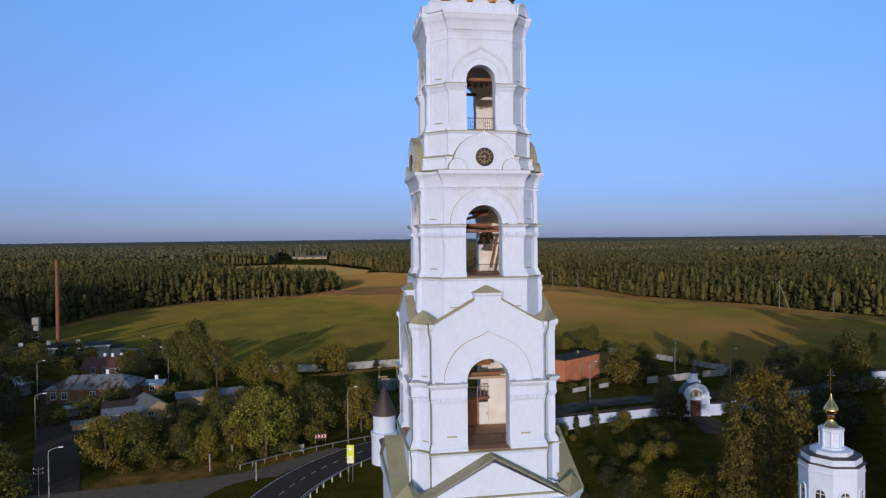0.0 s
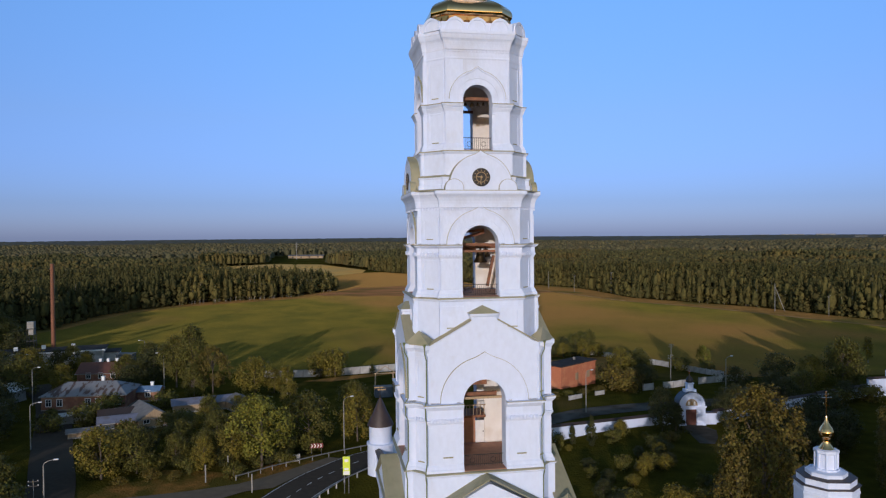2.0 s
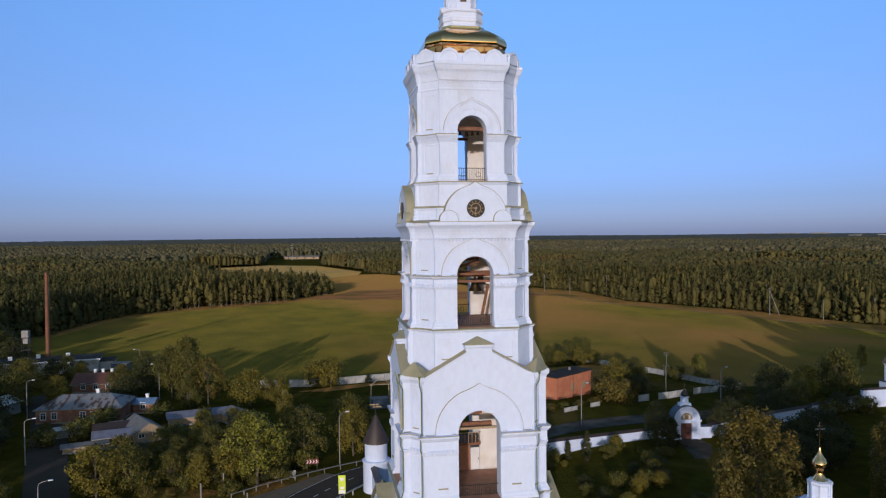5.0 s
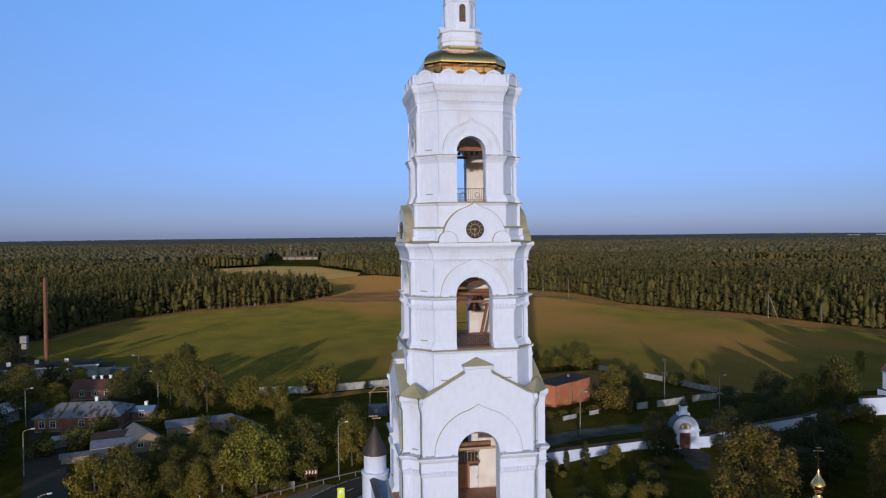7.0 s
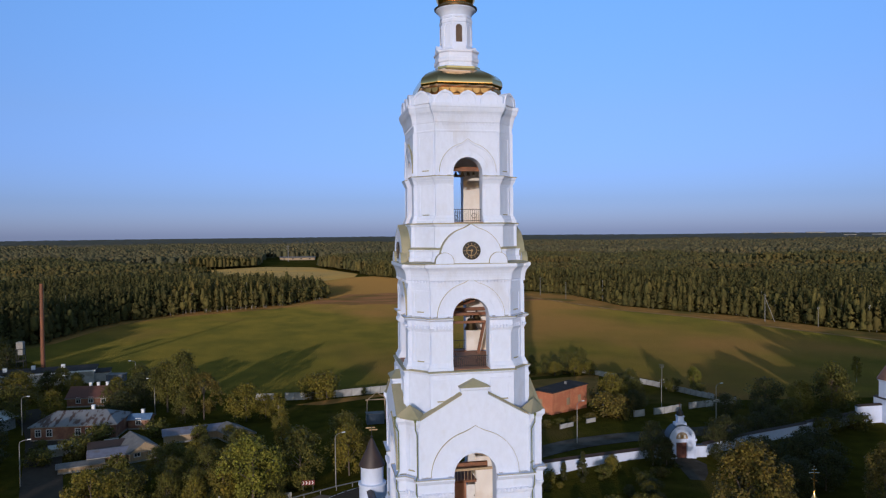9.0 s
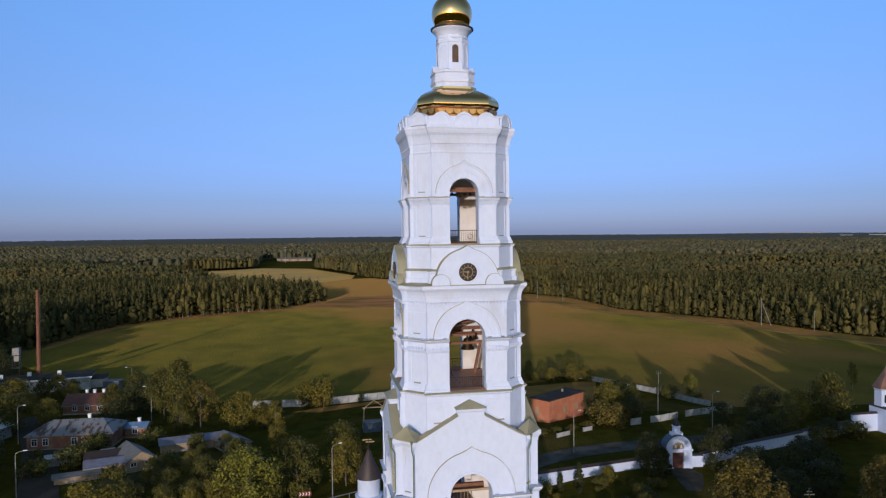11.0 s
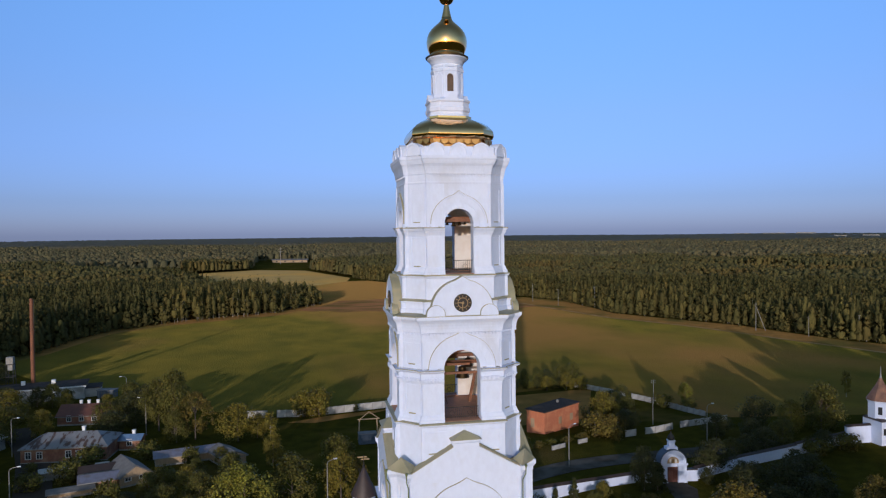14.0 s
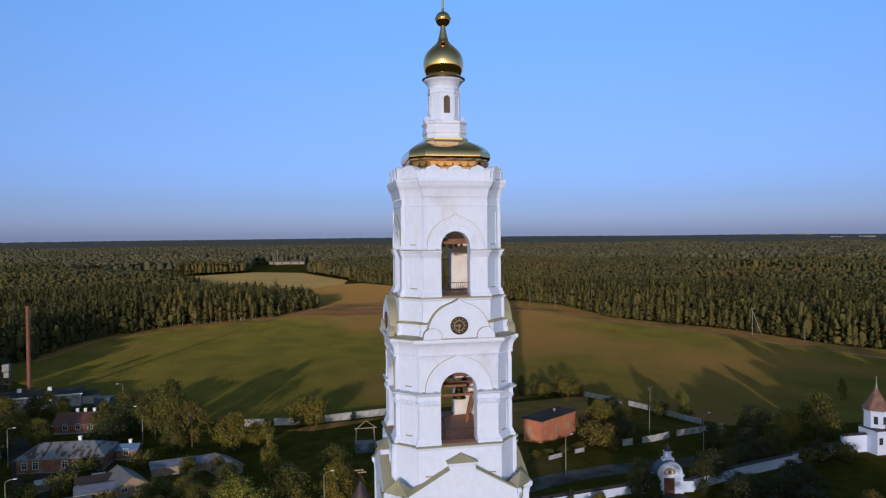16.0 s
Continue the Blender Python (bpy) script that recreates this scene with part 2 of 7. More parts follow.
def brown_parts(m):
    """Browner, drier grass towards the far end and the wood beyond the monastery, with ragged limits."""
    N, K = m.node_tree.nodes, m.node_tree.links
    mix3 = [x for x in N if x.type == "MIX" and tuple(round(v, 3) for v in x.inputs[7].default_value[:3]) == (0.14, 0.078, 0.024)][0]
    rng3 = mix3.inputs[0].links[0].from_node
    noise = rng3.inputs[0].links[0].from_socket
    xyz = N.new("ShaderNodeSeparateXYZ")
    K.new(N["Texture Coordinate"].outputs["Object"], xyz.inputs[0])
    add = noise
    for axis, lo, hi, none, amount in (("X", -10, 75, -0.05, 0.22), ("X", 105, 170, 0.0, -0.20), ("Y", 290, 400, -0.05, 0.20)):
        r = N.new("ShaderNodeMapRange")
        r.inputs[1].default_value, r.inputs[2].default_value, r.inputs[3].default_value, r.inputs[4].default_value = lo, hi, none, amount
        K.new(xyz.outputs[axis], r.inputs[0])
        a = N.new("ShaderNodeMath")
        K.new(add, a.inputs[0])
        K.new(r.outputs[0], a.inputs[1])
        add = a.outputs[0]
    K.new(add, rng3.inputs[0])


brown_parts(M_MEADOW)


def nap(m, weight, gain, rough=0.45):
    """Upright blades that catch low light: the sheen of a cloth-like surface, in the grass's own colours."""
    N, K = m.node_tree.nodes, m.node_tree.links
    b = N["Principled BSDF"]
    b.inputs["Sheen Weight"].default_value, b.inputs["Sheen Roughness"].default_value = weight, rough
    h = N.new("ShaderNodeHueSaturation")
    h.inputs["Value"].default_value = gain
    K.new(b.inputs["Base Color"].links[0].from_socket, h.inputs["Color"])
    K.new(h.outputs[0], b.inputs["Sheen Tint"])


nap(M_MEADOW, 0.39, 5.2)
nap(M_STUBBLE, 0.2, 2.2)
nap(M_ROUGH, 0.2, 3.0)
nap(M_SOIL, 0.2, 3.0)


# ---- building helpers ----
class Geo:
    """A heap of faces for one mesh."""

    def __init__(self):
        self.v, self.f = [], []

    def add(self, vs, fs, m=None):
        o = len(self.v)
        self.v += [tuple(m @ Vector(p)) for p in vs] if m else [tuple(p) for p in vs]
        self.f += [tuple(i + o for i in f) for f in fs]
        return self

    def box(self, x0, x1, y0, y1, z0, z1, m=None):
        vs = [(x, y, z) for z in (z0, z1) for x, y in ((x0, y0), (x1, y0), (x1, y1), (x0, y1))]
        return self.add(vs, [(3, 2, 1, 0), (4, 5, 6, 7), (0, 1, 5, 4), (1, 2, 6, 5), (2, 3, 7, 6), (3, 0, 4, 7)], m)

    def prism(self, poly, z0, z1, m=None):
        """A plan outline, counter-clockwise, raised from z0 to z1."""
        n = len(poly)
        vs = [(x, y, z0) for x, y in poly] + [(x, y, z1) for x, y in poly]
        return self.add(vs, [tuple(range(n))[::-1], tuple(range(n, 2 * n))] + [(i, (i + 1) % n, n + (i + 1) % n, n + i) for i in range(n)], m)

    def plate(self, poly, y0, y1, m=None):
        """An outline in x, z, counter-clockwise seen from -y, from y0 (front) back to y1."""
        n = len(poly)
        vs = [(x, y0, z) for x, z in poly] + [(x, y1, z) for x, z in poly]
        return self.add(vs, [tuple(range(n)), tuple(range(n, 2 * n))[::-1]] + [((i + 1) % n, i, n + i, n + (i + 1) % n) for i in range(n)], m)

    def sweep(self, path, profile, closed=False, m=None):
        """A profile of (out, z) carried along a plan path; out is to the right of the way."""
        n, k = len(path), len(profile)
        vs = []
        for i, p in enumerate(path):
            p = Vector(p)
            a = (p - Vector(path[i - 1])).normalized() if (i or closed) else None
            b = (Vector(path[(i + 1) % n]) - p).normalized() if (i < n - 1 or closed) else None
            a, b = a or b, b or a
            na, nb = Vector((a.y, -a.x)), Vector((b.y, -b.x))
            o = (na + nb) / (1 + na.dot(nb))
            vs += [(p.x + o.x * q, p.y + o.y * q, z) for q, z in profile]
        fs = [(i * k + j, ((i + 1) % n) * k + j, ((i + 1) % n) * k + j + 1, i * k + j + 1) for i in range(n if closed else n - 1) for j in range(k - 1)]
        if not closed:
            fs += [tuple(range(k)), tuple((n - 1) * k + j for j in range(k))[::-1]]
        return self.add(vs, fs, m)

    def lathe(self, profile, n=24, m=None, close=True):
        """Rings of (radius, z) about the z axis."""
        k = len(profile)
        vs = [(r * math.cos(2 * math.pi * i / n), r * math.sin(2 * math.pi * i / n), z) for r, z in profile for i in range(n)]
        fs = [(j * n + i, j * n + (i + 1) % n, (j + 1) * n + (i + 1) % n, (j + 1) * n + i) for j in range(k - 1) for i in range(n)]
        if close:
            fs += [tuple(range(n))[::-1], tuple((k - 1) * n + i for i in range(n))]
        return self.add(vs, fs, m)

    def rings(self, outlines, m=None, cap=True):
        """Plan outlines [(points, z), ...] of equal length, joined upwards."""
        n = len(outlines[0][0])
        vs = [(x, y, z) for pts, z in outlines for x, y in pts]
        fs = [(j * n + i, j * n + (i + 1) % n, (j + 1) * n + (i + 1) % n, (j + 1) * n + i) for j in range(len(outlines) - 1) for i in range(n)]
        if cap:
            fs += [tuple(range(n))[::-1], tuple((len(outlines) - 1) * n + i for i in range(n))]
        return self.add(vs, fs, m)

    def tube(self, pts, r, n=8, m=None):
        """A round bar along points; r a radius or one for each point."""
        pts = [Vector(p) for p in pts]
        rs = r if isinstance(r, (list, tuple)) else [r] * len(pts)
        vs, u = [], None
        for i, p in enumerate(pts):
            d = (pts[min(i + 1, len(pts) - 1)] - pts[max(i - 1, 0)]).normalized()
            if u is None:
                u = d.orthogonal().normalized()
            u = (u - d * u.dot(d)).normalized()
            w = d.cross(u)
            vs += [p + (u * math.cos(2 * math.pi * k / n) + w * math.sin(2 * math.pi * k / n)) * rs[i] for k in range(n)]
        fs = [(j * n + i, j * n + (i + 1) % n, (j + 1) * n + (i + 1) % n, (j + 1) * n + i) for j in range(len(pts) - 1) for i in range(n)]
        fs += [tuple(range(n))[::-1], tuple((len(pts) - 1) * n + i for i in range(n))]
        return self.add(vs, fs, m)

    def mesh(self, name, material, smooth=False, bevel=0.0):
        me = bpy.data.meshes.new(name)
        me.from_pydata(self.v, [], self.f)
        if bevel:
            bm = bmesh.new()
            bm.from_mesh(me)
            es = [e for e in bm.edges if len(e.link_faces) == 2 and e.calc_face_angle(0) > 0.6]
            bmesh.ops.bevel(bm, geom=es, offset=bevel, segments=1, affect="EDGES", clamp_overlap=True)
            bm.to_mesh(me)
            bm.free()
        me.materials.append(material)
        if smooth:
            me.polygons.foreach_set("use_smooth", [True] * len(me.polygons))
            me.set_sharp_from_angle(angle=radians(35))
        me.update()
        return me


def part(name, geo, material, parent, label="", smooth=False, m=None, bevel=0.0):
    """One mesh object under a thing or a part."""
    ob = new(name, geo if isinstance(geo, bpy.types.Mesh) else geo.mesh(name, material, smooth, bevel))
    ob.parent = parent
    if m:
        ob.matrix_local = m
    return tagged(ob, label)


def thing(name, label, category, m=None, group="", kind=""):
    ob = new(name)
    ob.empty_display_size = 0.3
    if m:
        ob.matrix_world = m
    return tagged(ob, label, category, group, kind)


def solid(name, geo, material, label, category="", m=None, group="", kind="", smooth=False):
    ob = new(name, geo.mesh(name, material, smooth))
    if m:
        ob.matrix_world = m
    return tagged(ob, label, category, group, kind)


QUARTERS = [pose(0, 0, 0, 0, 0, 90 * k) for k in range(4)]


def octo(a, b):
    """The plan of a square tower with cut corners: faces a from the axis, b half as wide."""
    return [(-b, -a), (b, -a), (a, -b), (a, b), (b, a), (-b, a), (-a, b), (-a, -b)]


def bays(a, b, p):
    """The same plan with the four faces brought forward by p from the cut corners."""
    i = a - p
    quarter = [(b, -a), (b, -i), (i, -b), (a, -b)]
    out = []
    for k in range(4):
        c, d = ((1, 0), (0, 1), (-1, 0), (0, -1))[k]
        out += [(x * c - y * d, x * d + y * c) for x, y in quarter]
    return out[-1:] + out[:-1]


# ---- ground ----
def ease(a, b, v):
    s = min(1.0, max(0.0, (v - a) / (b - a)))
    return s * s * (3 - 2 * s)


def lie(x, y):
    """Height of the ground: the monastery stands on a low rise, the fields lie a little lower."""
    return 2.5 * ease(8, 38, x) * (1 - ease(70, 105, y)) - 0.7 * ease(90, 125, y)


def spread(lo, hi, step, far):
    mid = list(np.arange(lo, hi + step / 2, step))
    out, d, p = [], step, hi
    while p < far:
        d *= 1.22
        p += d
        out.append(min(p, far))
    inn, d, p = [], step, lo
    while p > -far:
        d *= 1.22
        p -= d
        inn.append(max(p, -far))
    return inn[::-1] + mid + out


gx, gy = spread(-140, 240, 4, 4930), spread(-120, 180, 4, 4930)
g = Geo()
g.v = [(x, y, lie(x, y)) for y in gy for x in gx]
W = len(gx)
g.f = [(j * W + i, j * W + i + 1, (j + 1) * W + i + 1, (j + 1) * W + i) for j in range(len(gy) - 1) for i in range(W - 1)]
solid("ground", g, M_GRASS, "rough grass ground spreading to the horizon", "ground", kind="structure", smooth=True)

from mathutils.geometry import delaunay_2d_cdt


def drape(name, outline, material, label, category, dz=0.06, step=6.0):
    """A sheet that lies on the ground inside an outline."""
    pts = []
    for i, p in enumerate(outline):
        q = outline[(i + 1) % len(outline)]
        n = max(1, int(math.dist(p, q) / step))
        pts += [(p[0] + (q[0] - p[0]) * k / n, p[1] + (q[1] - p[1]) * k / n) for k in range(n)]
    ring = len(pts)
    xs, ys = [p[0] for p in pts], [p[1] for p in pts]

    def inside(x, y):
        c = False
        for i in range(ring):
            (x0, y0), (x1, y1) = pts[i], pts[i - 1]
            if (y0 > y) != (y1 > y) and x < (x1 - x0) * (y - y0) / (y1 - y0) + x0:
                c = not c
        return c

    grid = [(x, y) for x in np.arange(min(xs), max(xs), step) for y in np.arange(min(ys), max(ys), step) if inside(x, y)] if step < 50 else []
    vs, _, fs, *_ = delaunay_2d_cdt([Vector(p) for p in pts + grid], [], [list(range(ring))], 1, 0.01)
    h = Geo()
    h.v, h.f = [(v.x, v.y, lie(v.x, v.y) + dz) for v in vs], [tuple(f) for f in fs]
    return solid(name, h, material, label, category, kind="structure", smooth=True)


def strip(line, half):
    """The outline of a road along a smooth line."""
    pts = [Vector(p) for p in line]
    fine = []
    for i in range(len(pts) - 1):
        p0, p1, p2, p3 = pts[max(i - 1, 0)], pts[i], pts[i + 1], pts[min(i + 2, len(pts) - 1)]
        for k in range(6):
            t = k / 6
            fine.append(0.5 * (2 * p1 + (p2 - p0) * t + (2 * p0 - 5 * p1 + 4 * p2 - p3) * t * t + (3 * p1 - p0 - 3 * p2 + p3) * t ** 3))
    fine.append(pts[-1])
    left, right = [], []
    for i, p in enumerate(fine):
        d = (fine[min(i + 1, len(fine) - 1)] - fine[max(i - 1, 0)]).normalized()
        left.append((p.x - d.y * half, p.y + d.x * half))
        right.append((p.x + d.y * half, p.y - d.x * half))
    return right + left[::-1], fine


drape("meadow", [(-124, 226), (-92, 184), (-60, 150), (-25, 127), (12, 129), (42, 133), (74, 139), (87, 107), (90, 88), (140, 74), (222, 112), (208, 158), (203, 171),
                 (195, 194), (189, 212), (183, 232), (176, 251), (166, 272), (155, 292), (147, 325), (134, 381), (110, 450), (88, 590), (60, 645), (40, 640), (12, 600), (-20, 560), (-55, 495), (-22, 457), (4, 440), (6, 412), (-6, 388), (-20, 362),
                 (-36, 350), (-56, 341), (-78, 328), (-90, 316), (-100, 303), (-107, 270), (-112, 243), (-118, 234)],
      M_MEADOW, "wide mown meadow, green with brown patches", "meadow", 0.06, 5.0)
drape("stubble_field", [(-138, 835), (-57, 905), (4, 866), (48, 694), (40, 640), (12, 600), (-20, 560), (-60, 500), (-95, 565), (-128, 700)], M_STUBBLE, "pale straw-coloured stubble field beyond the wood", "field", 0.10, 60)
drape("verge", [(222, 112), (250, 150), (226, 174), (216, 190), (209, 217), (203, 245), (186, 276), (168, 311), (168, 391), (150, 424), (120, 432), (134, 381), (147, 325), (155, 292), (166, 272), (176, 251), (183, 232), (189, 212), (195, 194), (203, 171), (208, 158)],
      M_ROUGH, "dry brown verge between the meadow and the wood", "verge", 0.07, 6.0)
o, _ = strip([(224, 126), (209, 158), (204, 171), (196, 194), (190.5, 212), (184.5, 232), (177.5, 251), (167.5, 272), (156.5, 292), (148.5, 325), (136, 381), (122, 436)], 1.1)
drape("dirt_track", o, M_DIRT, "pale dirt track along the edge of the meadow", "track", 0.13, 3.0)
drape("bare_strip", [(-10, 384), (-2, 374), (6, 377), (16, 364), (30, 368), (46, 358), (62, 366), (84, 352), (104, 360), (124, 356), (139, 362), (133, 384), (122, 396), (104, 392), (88, 418), (66, 426), (50, 444), (34, 436), (20, 440), (12, 420), (4, 404), (-4, 398)],
      M_SOIL, "strip of bare reddish soil across the meadow", "soil", 0.09, 6.0)
o, ROAD = strip([(30, 63), (12, 57), (-4, 50.5), (-11, 44.5), (-16, 38), (-20, 30), (-23, 18), (-25, 0), (-25, -30)], 3.6)
drape("road", o, M_ASPH, "dark asphalt road curving past the monastery wall", "road", 0.07, 3.0)
drape("side_road", [(-56, 38.4), (-47, 38.9), (-41.4, 39.6), (-36.3, 39.9), (-31.1, 40.6), (-25, 42), (-21.5, 44.1), (-17.8, 46.8), (-11.6, 51.7), (-9.8, 50.7), (-16, 44.3), (-20, 39.2), (-23.9, 38.6), (-26.7, 36.7), (-29.2, 32.9), (-32, 30), (-44, 30), (-56, 33)], M_DUSTY, "dusty worn asphalt side road", "road", 0.10, 2.5)
o, _ = strip([(-47.5, 30), (-51.5, 46), (-56, 60), (-61, 76), (-66, 92), (-72, 108), (-82, 128)], 3.2)
drape("street", o, M_ASPH, "dark asphalt village street between the yards", "street", 0.085, 3.0)
o, _ = strip([(18, 56.5), (30, 59), (44, 61.5), (56, 62), (70, 62.5), (84, 66)], 2.8)
drape("wall_road", o, M_LANE, "worn grey asphalt lane behind the monastery wall", "road", 0.10, 3.0)
drape("gate_path", [(49.4, 48.4), (52.6, 47.9), (53.2, 44), (51, 40), (48.5, 37), (46.5, 38), (47.5, 42)], M_LANE, "grey gravel path in front of the gate", "path", 0.07, 3.0)
drape("works_yard", [(34, 96), (58, 100), (74, 134), (44, 130)], M_ROUGH, "bare brown ground behind the brick shed", "yard", 0.07, 4.0)
drape("roadside_verge", [(-46, 38.8), (-41.4, 39.4), (-36.3, 39.7), (-31.1, 40.4), (-25, 41.8), (-21.5, 43.9), (-17.8, 46.6), (-11.6, 51.5), (-14.3, 54.6), (-21.4, 49.8), (-26.2, 46.8), (-31.6, 49.6), (-36.9, 51), (-39.5, 46.4), (-44, 45)], M_DRY, "dry brown grass along the side road", "verge", 0.075, 3.0)
drape("fence_verge", [(-16, 117), (-9, 115), (6, 121), (12, 125), (-6, 121.5)], M_ROUGH, "sunlit dry grass below the fence", "verge", 0.07, 3.0)
drape("wood_verge", [(-118, 234), (-112, 243), (-107, 270), (-100, 303), (-90, 316), (-78, 328), (-56, 341), (-36, 350), (-20, 362), (-6, 388), (6, 412), (0, 419), (-15, 399), (-29, 377), (-43, 367), (-63, 358), (-86, 344), (-101, 331), (-112, 314), (-120, 282), (-124, 252), (-128, 242)],
      M_ROUGH, "dry grass along the edge of the wood", "verge", 0.075, 6.0)


# ---- bell tower ----
tower = thing("bell_tower", "tall white tiered bell tower with green roofs and gilded dome", "bell tower", pose(-0.06, 0, 0, 0, 0, -1.0))


def arch_head(hw, zs, ztop, n=20):
    """The wall over an arched opening: a plate with a round underside."""
    arc = [(hw * math.cos(math.pi * k / n), zs + hw * math.sin(math.pi * k / n)) for k in range(n + 1)]
    return [(-hw, ztop)] + arc[::-1] + [(hw, ztop)]


def ogee(R, tip, zs, n=44):
    """A round arch whose crown is drawn up to a small point."""
    out = []
    for k in range(n + 1):
        t = math.pi * k / n
        s = max(0.0, 1 - abs(t - math.pi / 2) / 0.3)
        r = R + tip * 0.85 * s ** 2.0
        out.append((r * math.cos(t), zs + r * math.sin(t)))
    return out


def arch_band(R0, R1, tip, zs, zb, y0, y1):
    """A moulded ring round an arch, with short legs down to zb."""
    g = Geo()
    outer, inner = ogee(R1, tip, zs), ogee(R0, tip if R1 - R0 < 0.16 else 0, zs)
    outer = [(R1, zb)] + outer + [(-R1, zb)] if zb < zs else outer
    inner = [(R0, zb)] + inner + [(-R0, zb)] if zb < zs else inner
    n = len(outer)
    vs = [(x, y, z) for y in (y0, y1) for ring in (outer, inner) for x, z in ring]
    fs = []
    for i in range(n - 1):
        fs += [(i, n + i, n + i + 1, i + 1), (2 * n + i, i, i + 1, 2 * n + i + 1), (n + i, 3 * n + i, 3 * n + i + 1, n + i + 1)]
    fs += [(0, 2 * n, 3 * n, n), (n - 1, 2 * n - 1, 4 * n - 1, 3 * n - 1)]
    return g.add(vs, fs)


def pieces(geo):
    """The separate solids of a heap, each as a heap of its own."""
    up = list(range(len(geo.v)))

    def root(i):
        while up[i] != i:
            up[i] = up[up[i]]
            i = up[i]
        return i

    for f in geo.f:
        for i in f[1:]:
            up[root(i)] = root(f[0])
    out = {}
    for f in geo.f:
        out.setdefault(root(f[0]), []).append(f)
    for fs in out.values():
        ids = sorted({i for f in fs for i in f})
        at = {i: k for k, i in enumerate(ids)}
        yield Geo().add([geo.v[i] for i in ids], [tuple(at[i] for i in f) for f in fs])


def four(name, geo, material, parent=None, label="", smooth=False, bevel=0.0):
    """The same part on all four sides of the tower; separate solids become separate parts."""
    if name != "railing":
        many = list(pieces(geo))
        if len(many) > 1:
            for p in many:
                four(name, p, material, parent, label, smooth, bevel)
            return
    me = geo.mesh(name, material, smooth, bevel)
    return [part(name, me, material, parent or tower, label, m=q) for q in QUARTERS]


def tier(a, b, hw, zb, zs, ztop, z0, th, r_out, tip, imp, cornice, ped, dentils, plain=False, zbrk=0.0, p=0.2):
    """One open storey: four corner piers, arched heads, mouldings, pedestal and cornice."""
    i, e = a - th, a - p
    plan = [(hw, -a), (b, -a), (b, -e), (e, -b), (a, -b), (a, -hw), (i, -hw), (i, -i), (hw, -i)]
    pier = Geo().prism(plan, zb, zs)
    four("corner_pier", pier, M_PLASTER)
    top = Geo().prism(plan, zs, ztop)
    four("upper_pier", top, M_PLASTER)
    four("arch_head", Geo().plate(arch_head(hw, zs, ztop), -a, -i), M_PLASTER)
    four("parapet_wall", Geo().box(-hw, hw, -a, -i, z0, zb - 0.12), M_PLASTER)
    # inner faces of the walls
    w = 0.03
    inner = Geo().prism([(i - w, -hw), (i - w, -(i - w)), (hw, -(i - w)), (hw, -i), (i, -i), (i, -hw)], zb, ztop - 0.3)
    four("inner_plaster", inner, M_CREAM)
    four("inner_lunette", Geo().plate(arch_head(hw, zs, ztop - 0.3), -i, -(i - w)), M_CREAM)
    # pilasters beside the opening and on the cut corners
    pw = 0.055
    zi0, zi1 = imp
    run = [(hw + 0.02, -a), (b, -a), (b, -e), (e, -b), (a, -b), (a, -hw - 0.02)]
    g = Geo()
    for x0, x1 in ((hw + 0.28, b - 0.12),):
        g.box(x0, x1, -a - pw, -a, zb + 0.3, zi0)
        g.box(-x1, -x0, -a - pw, -a, zb + 0.3, zi0)
    four("pilaster", g, M_PLASTER)
    L = (e - b) * math.sqrt(2)
    cm = Matrix.Translation(((e + b) / 2, -(e + b) / 2, 0)) @ Matrix.Rotation(radians(45), 4, "Z")
    g = Geo()
    for lo, hi in ((zb + 0.25, zi0 - 0.05), (zi1 + 0.08, cornice[0][1] - 0.15)):
        g.box(-L / 2 + 0.06, -L / 2 + 0.34, -pw, 0, lo, hi, cm)
        g.box(L / 2 - 0.34, L / 2 - 0.06, -pw, 0, lo, hi, cm)
        g.box(-L / 2 + 0.34, L / 2 - 0.34, -pw, 0, hi - 0.3, hi, cm)
        g.box(-L / 2 + 0.34, L / 2 - 0.34, -pw, 0, lo, lo + 0.35, cm)
    four("corner_panel", g, M_PLASTER)
    g = Geo()
    for lo in (zb + 0.6, zi1 + 0.43):
        g.plate([(-0.33, lo), (0.33, lo), (0.33, lo + 0.08), (-0.33, lo + 0.08)], -pw - 0.05, 0, cm)
    four("flashing", g, M_GREEN, label="green iron flashing of a panel")
    # impost moulding
    h = zi1 - zi0
    if h > 0.5:
        prof = [(0, zi0), (0.10, zi0), (0.10, zi0 + 0.12), (0.13, zi0 + 0.12), (0.13, zi0 + h * 0.62), (0.24, zi0 + h * 0.72), (0.37, zi0 + h * 0.86), (0.37, zi1), (0, zi1)]
    else:
        prof = [(0, zi0), (0.2, zi0), (0.3, zi0 + h * 0.6), (0.3, zi1), (0, zi1)]
    four("impost", Geo().sweep(run, prof), M_PLASTER)
    four("impost_flashing", Geo().sweep(run, [(0, zi1 + 0.11), (0, zi1), (prof[-2][0] + 0.05, zi1 - 0.05), (prof[-2][0] + 0.05, zi1 + 0.02)]), M_GREEN, label="green iron flashing on the impost")
    if dentils:
        g = Geo()
        x = hw + 0.14
        while x < b - 0.1:
            for s in (-1, 1):
                g.box(s * x - 0.08, s * x + 0.08, -a - 0.27, -a, zi0 - 0.2, zi0 + 0.12)
            x += 0.29
        n = int(L / 0.29)
        for k in range(n):
            x = -L / 2 + (k + 0.5) * L / n
            g.box(x - 0.08, x + 0.08, -0.27, 0, zi0 - 0.2, zi0 + 0.12, cm)
        four("dentil", g, M_PLASTER)
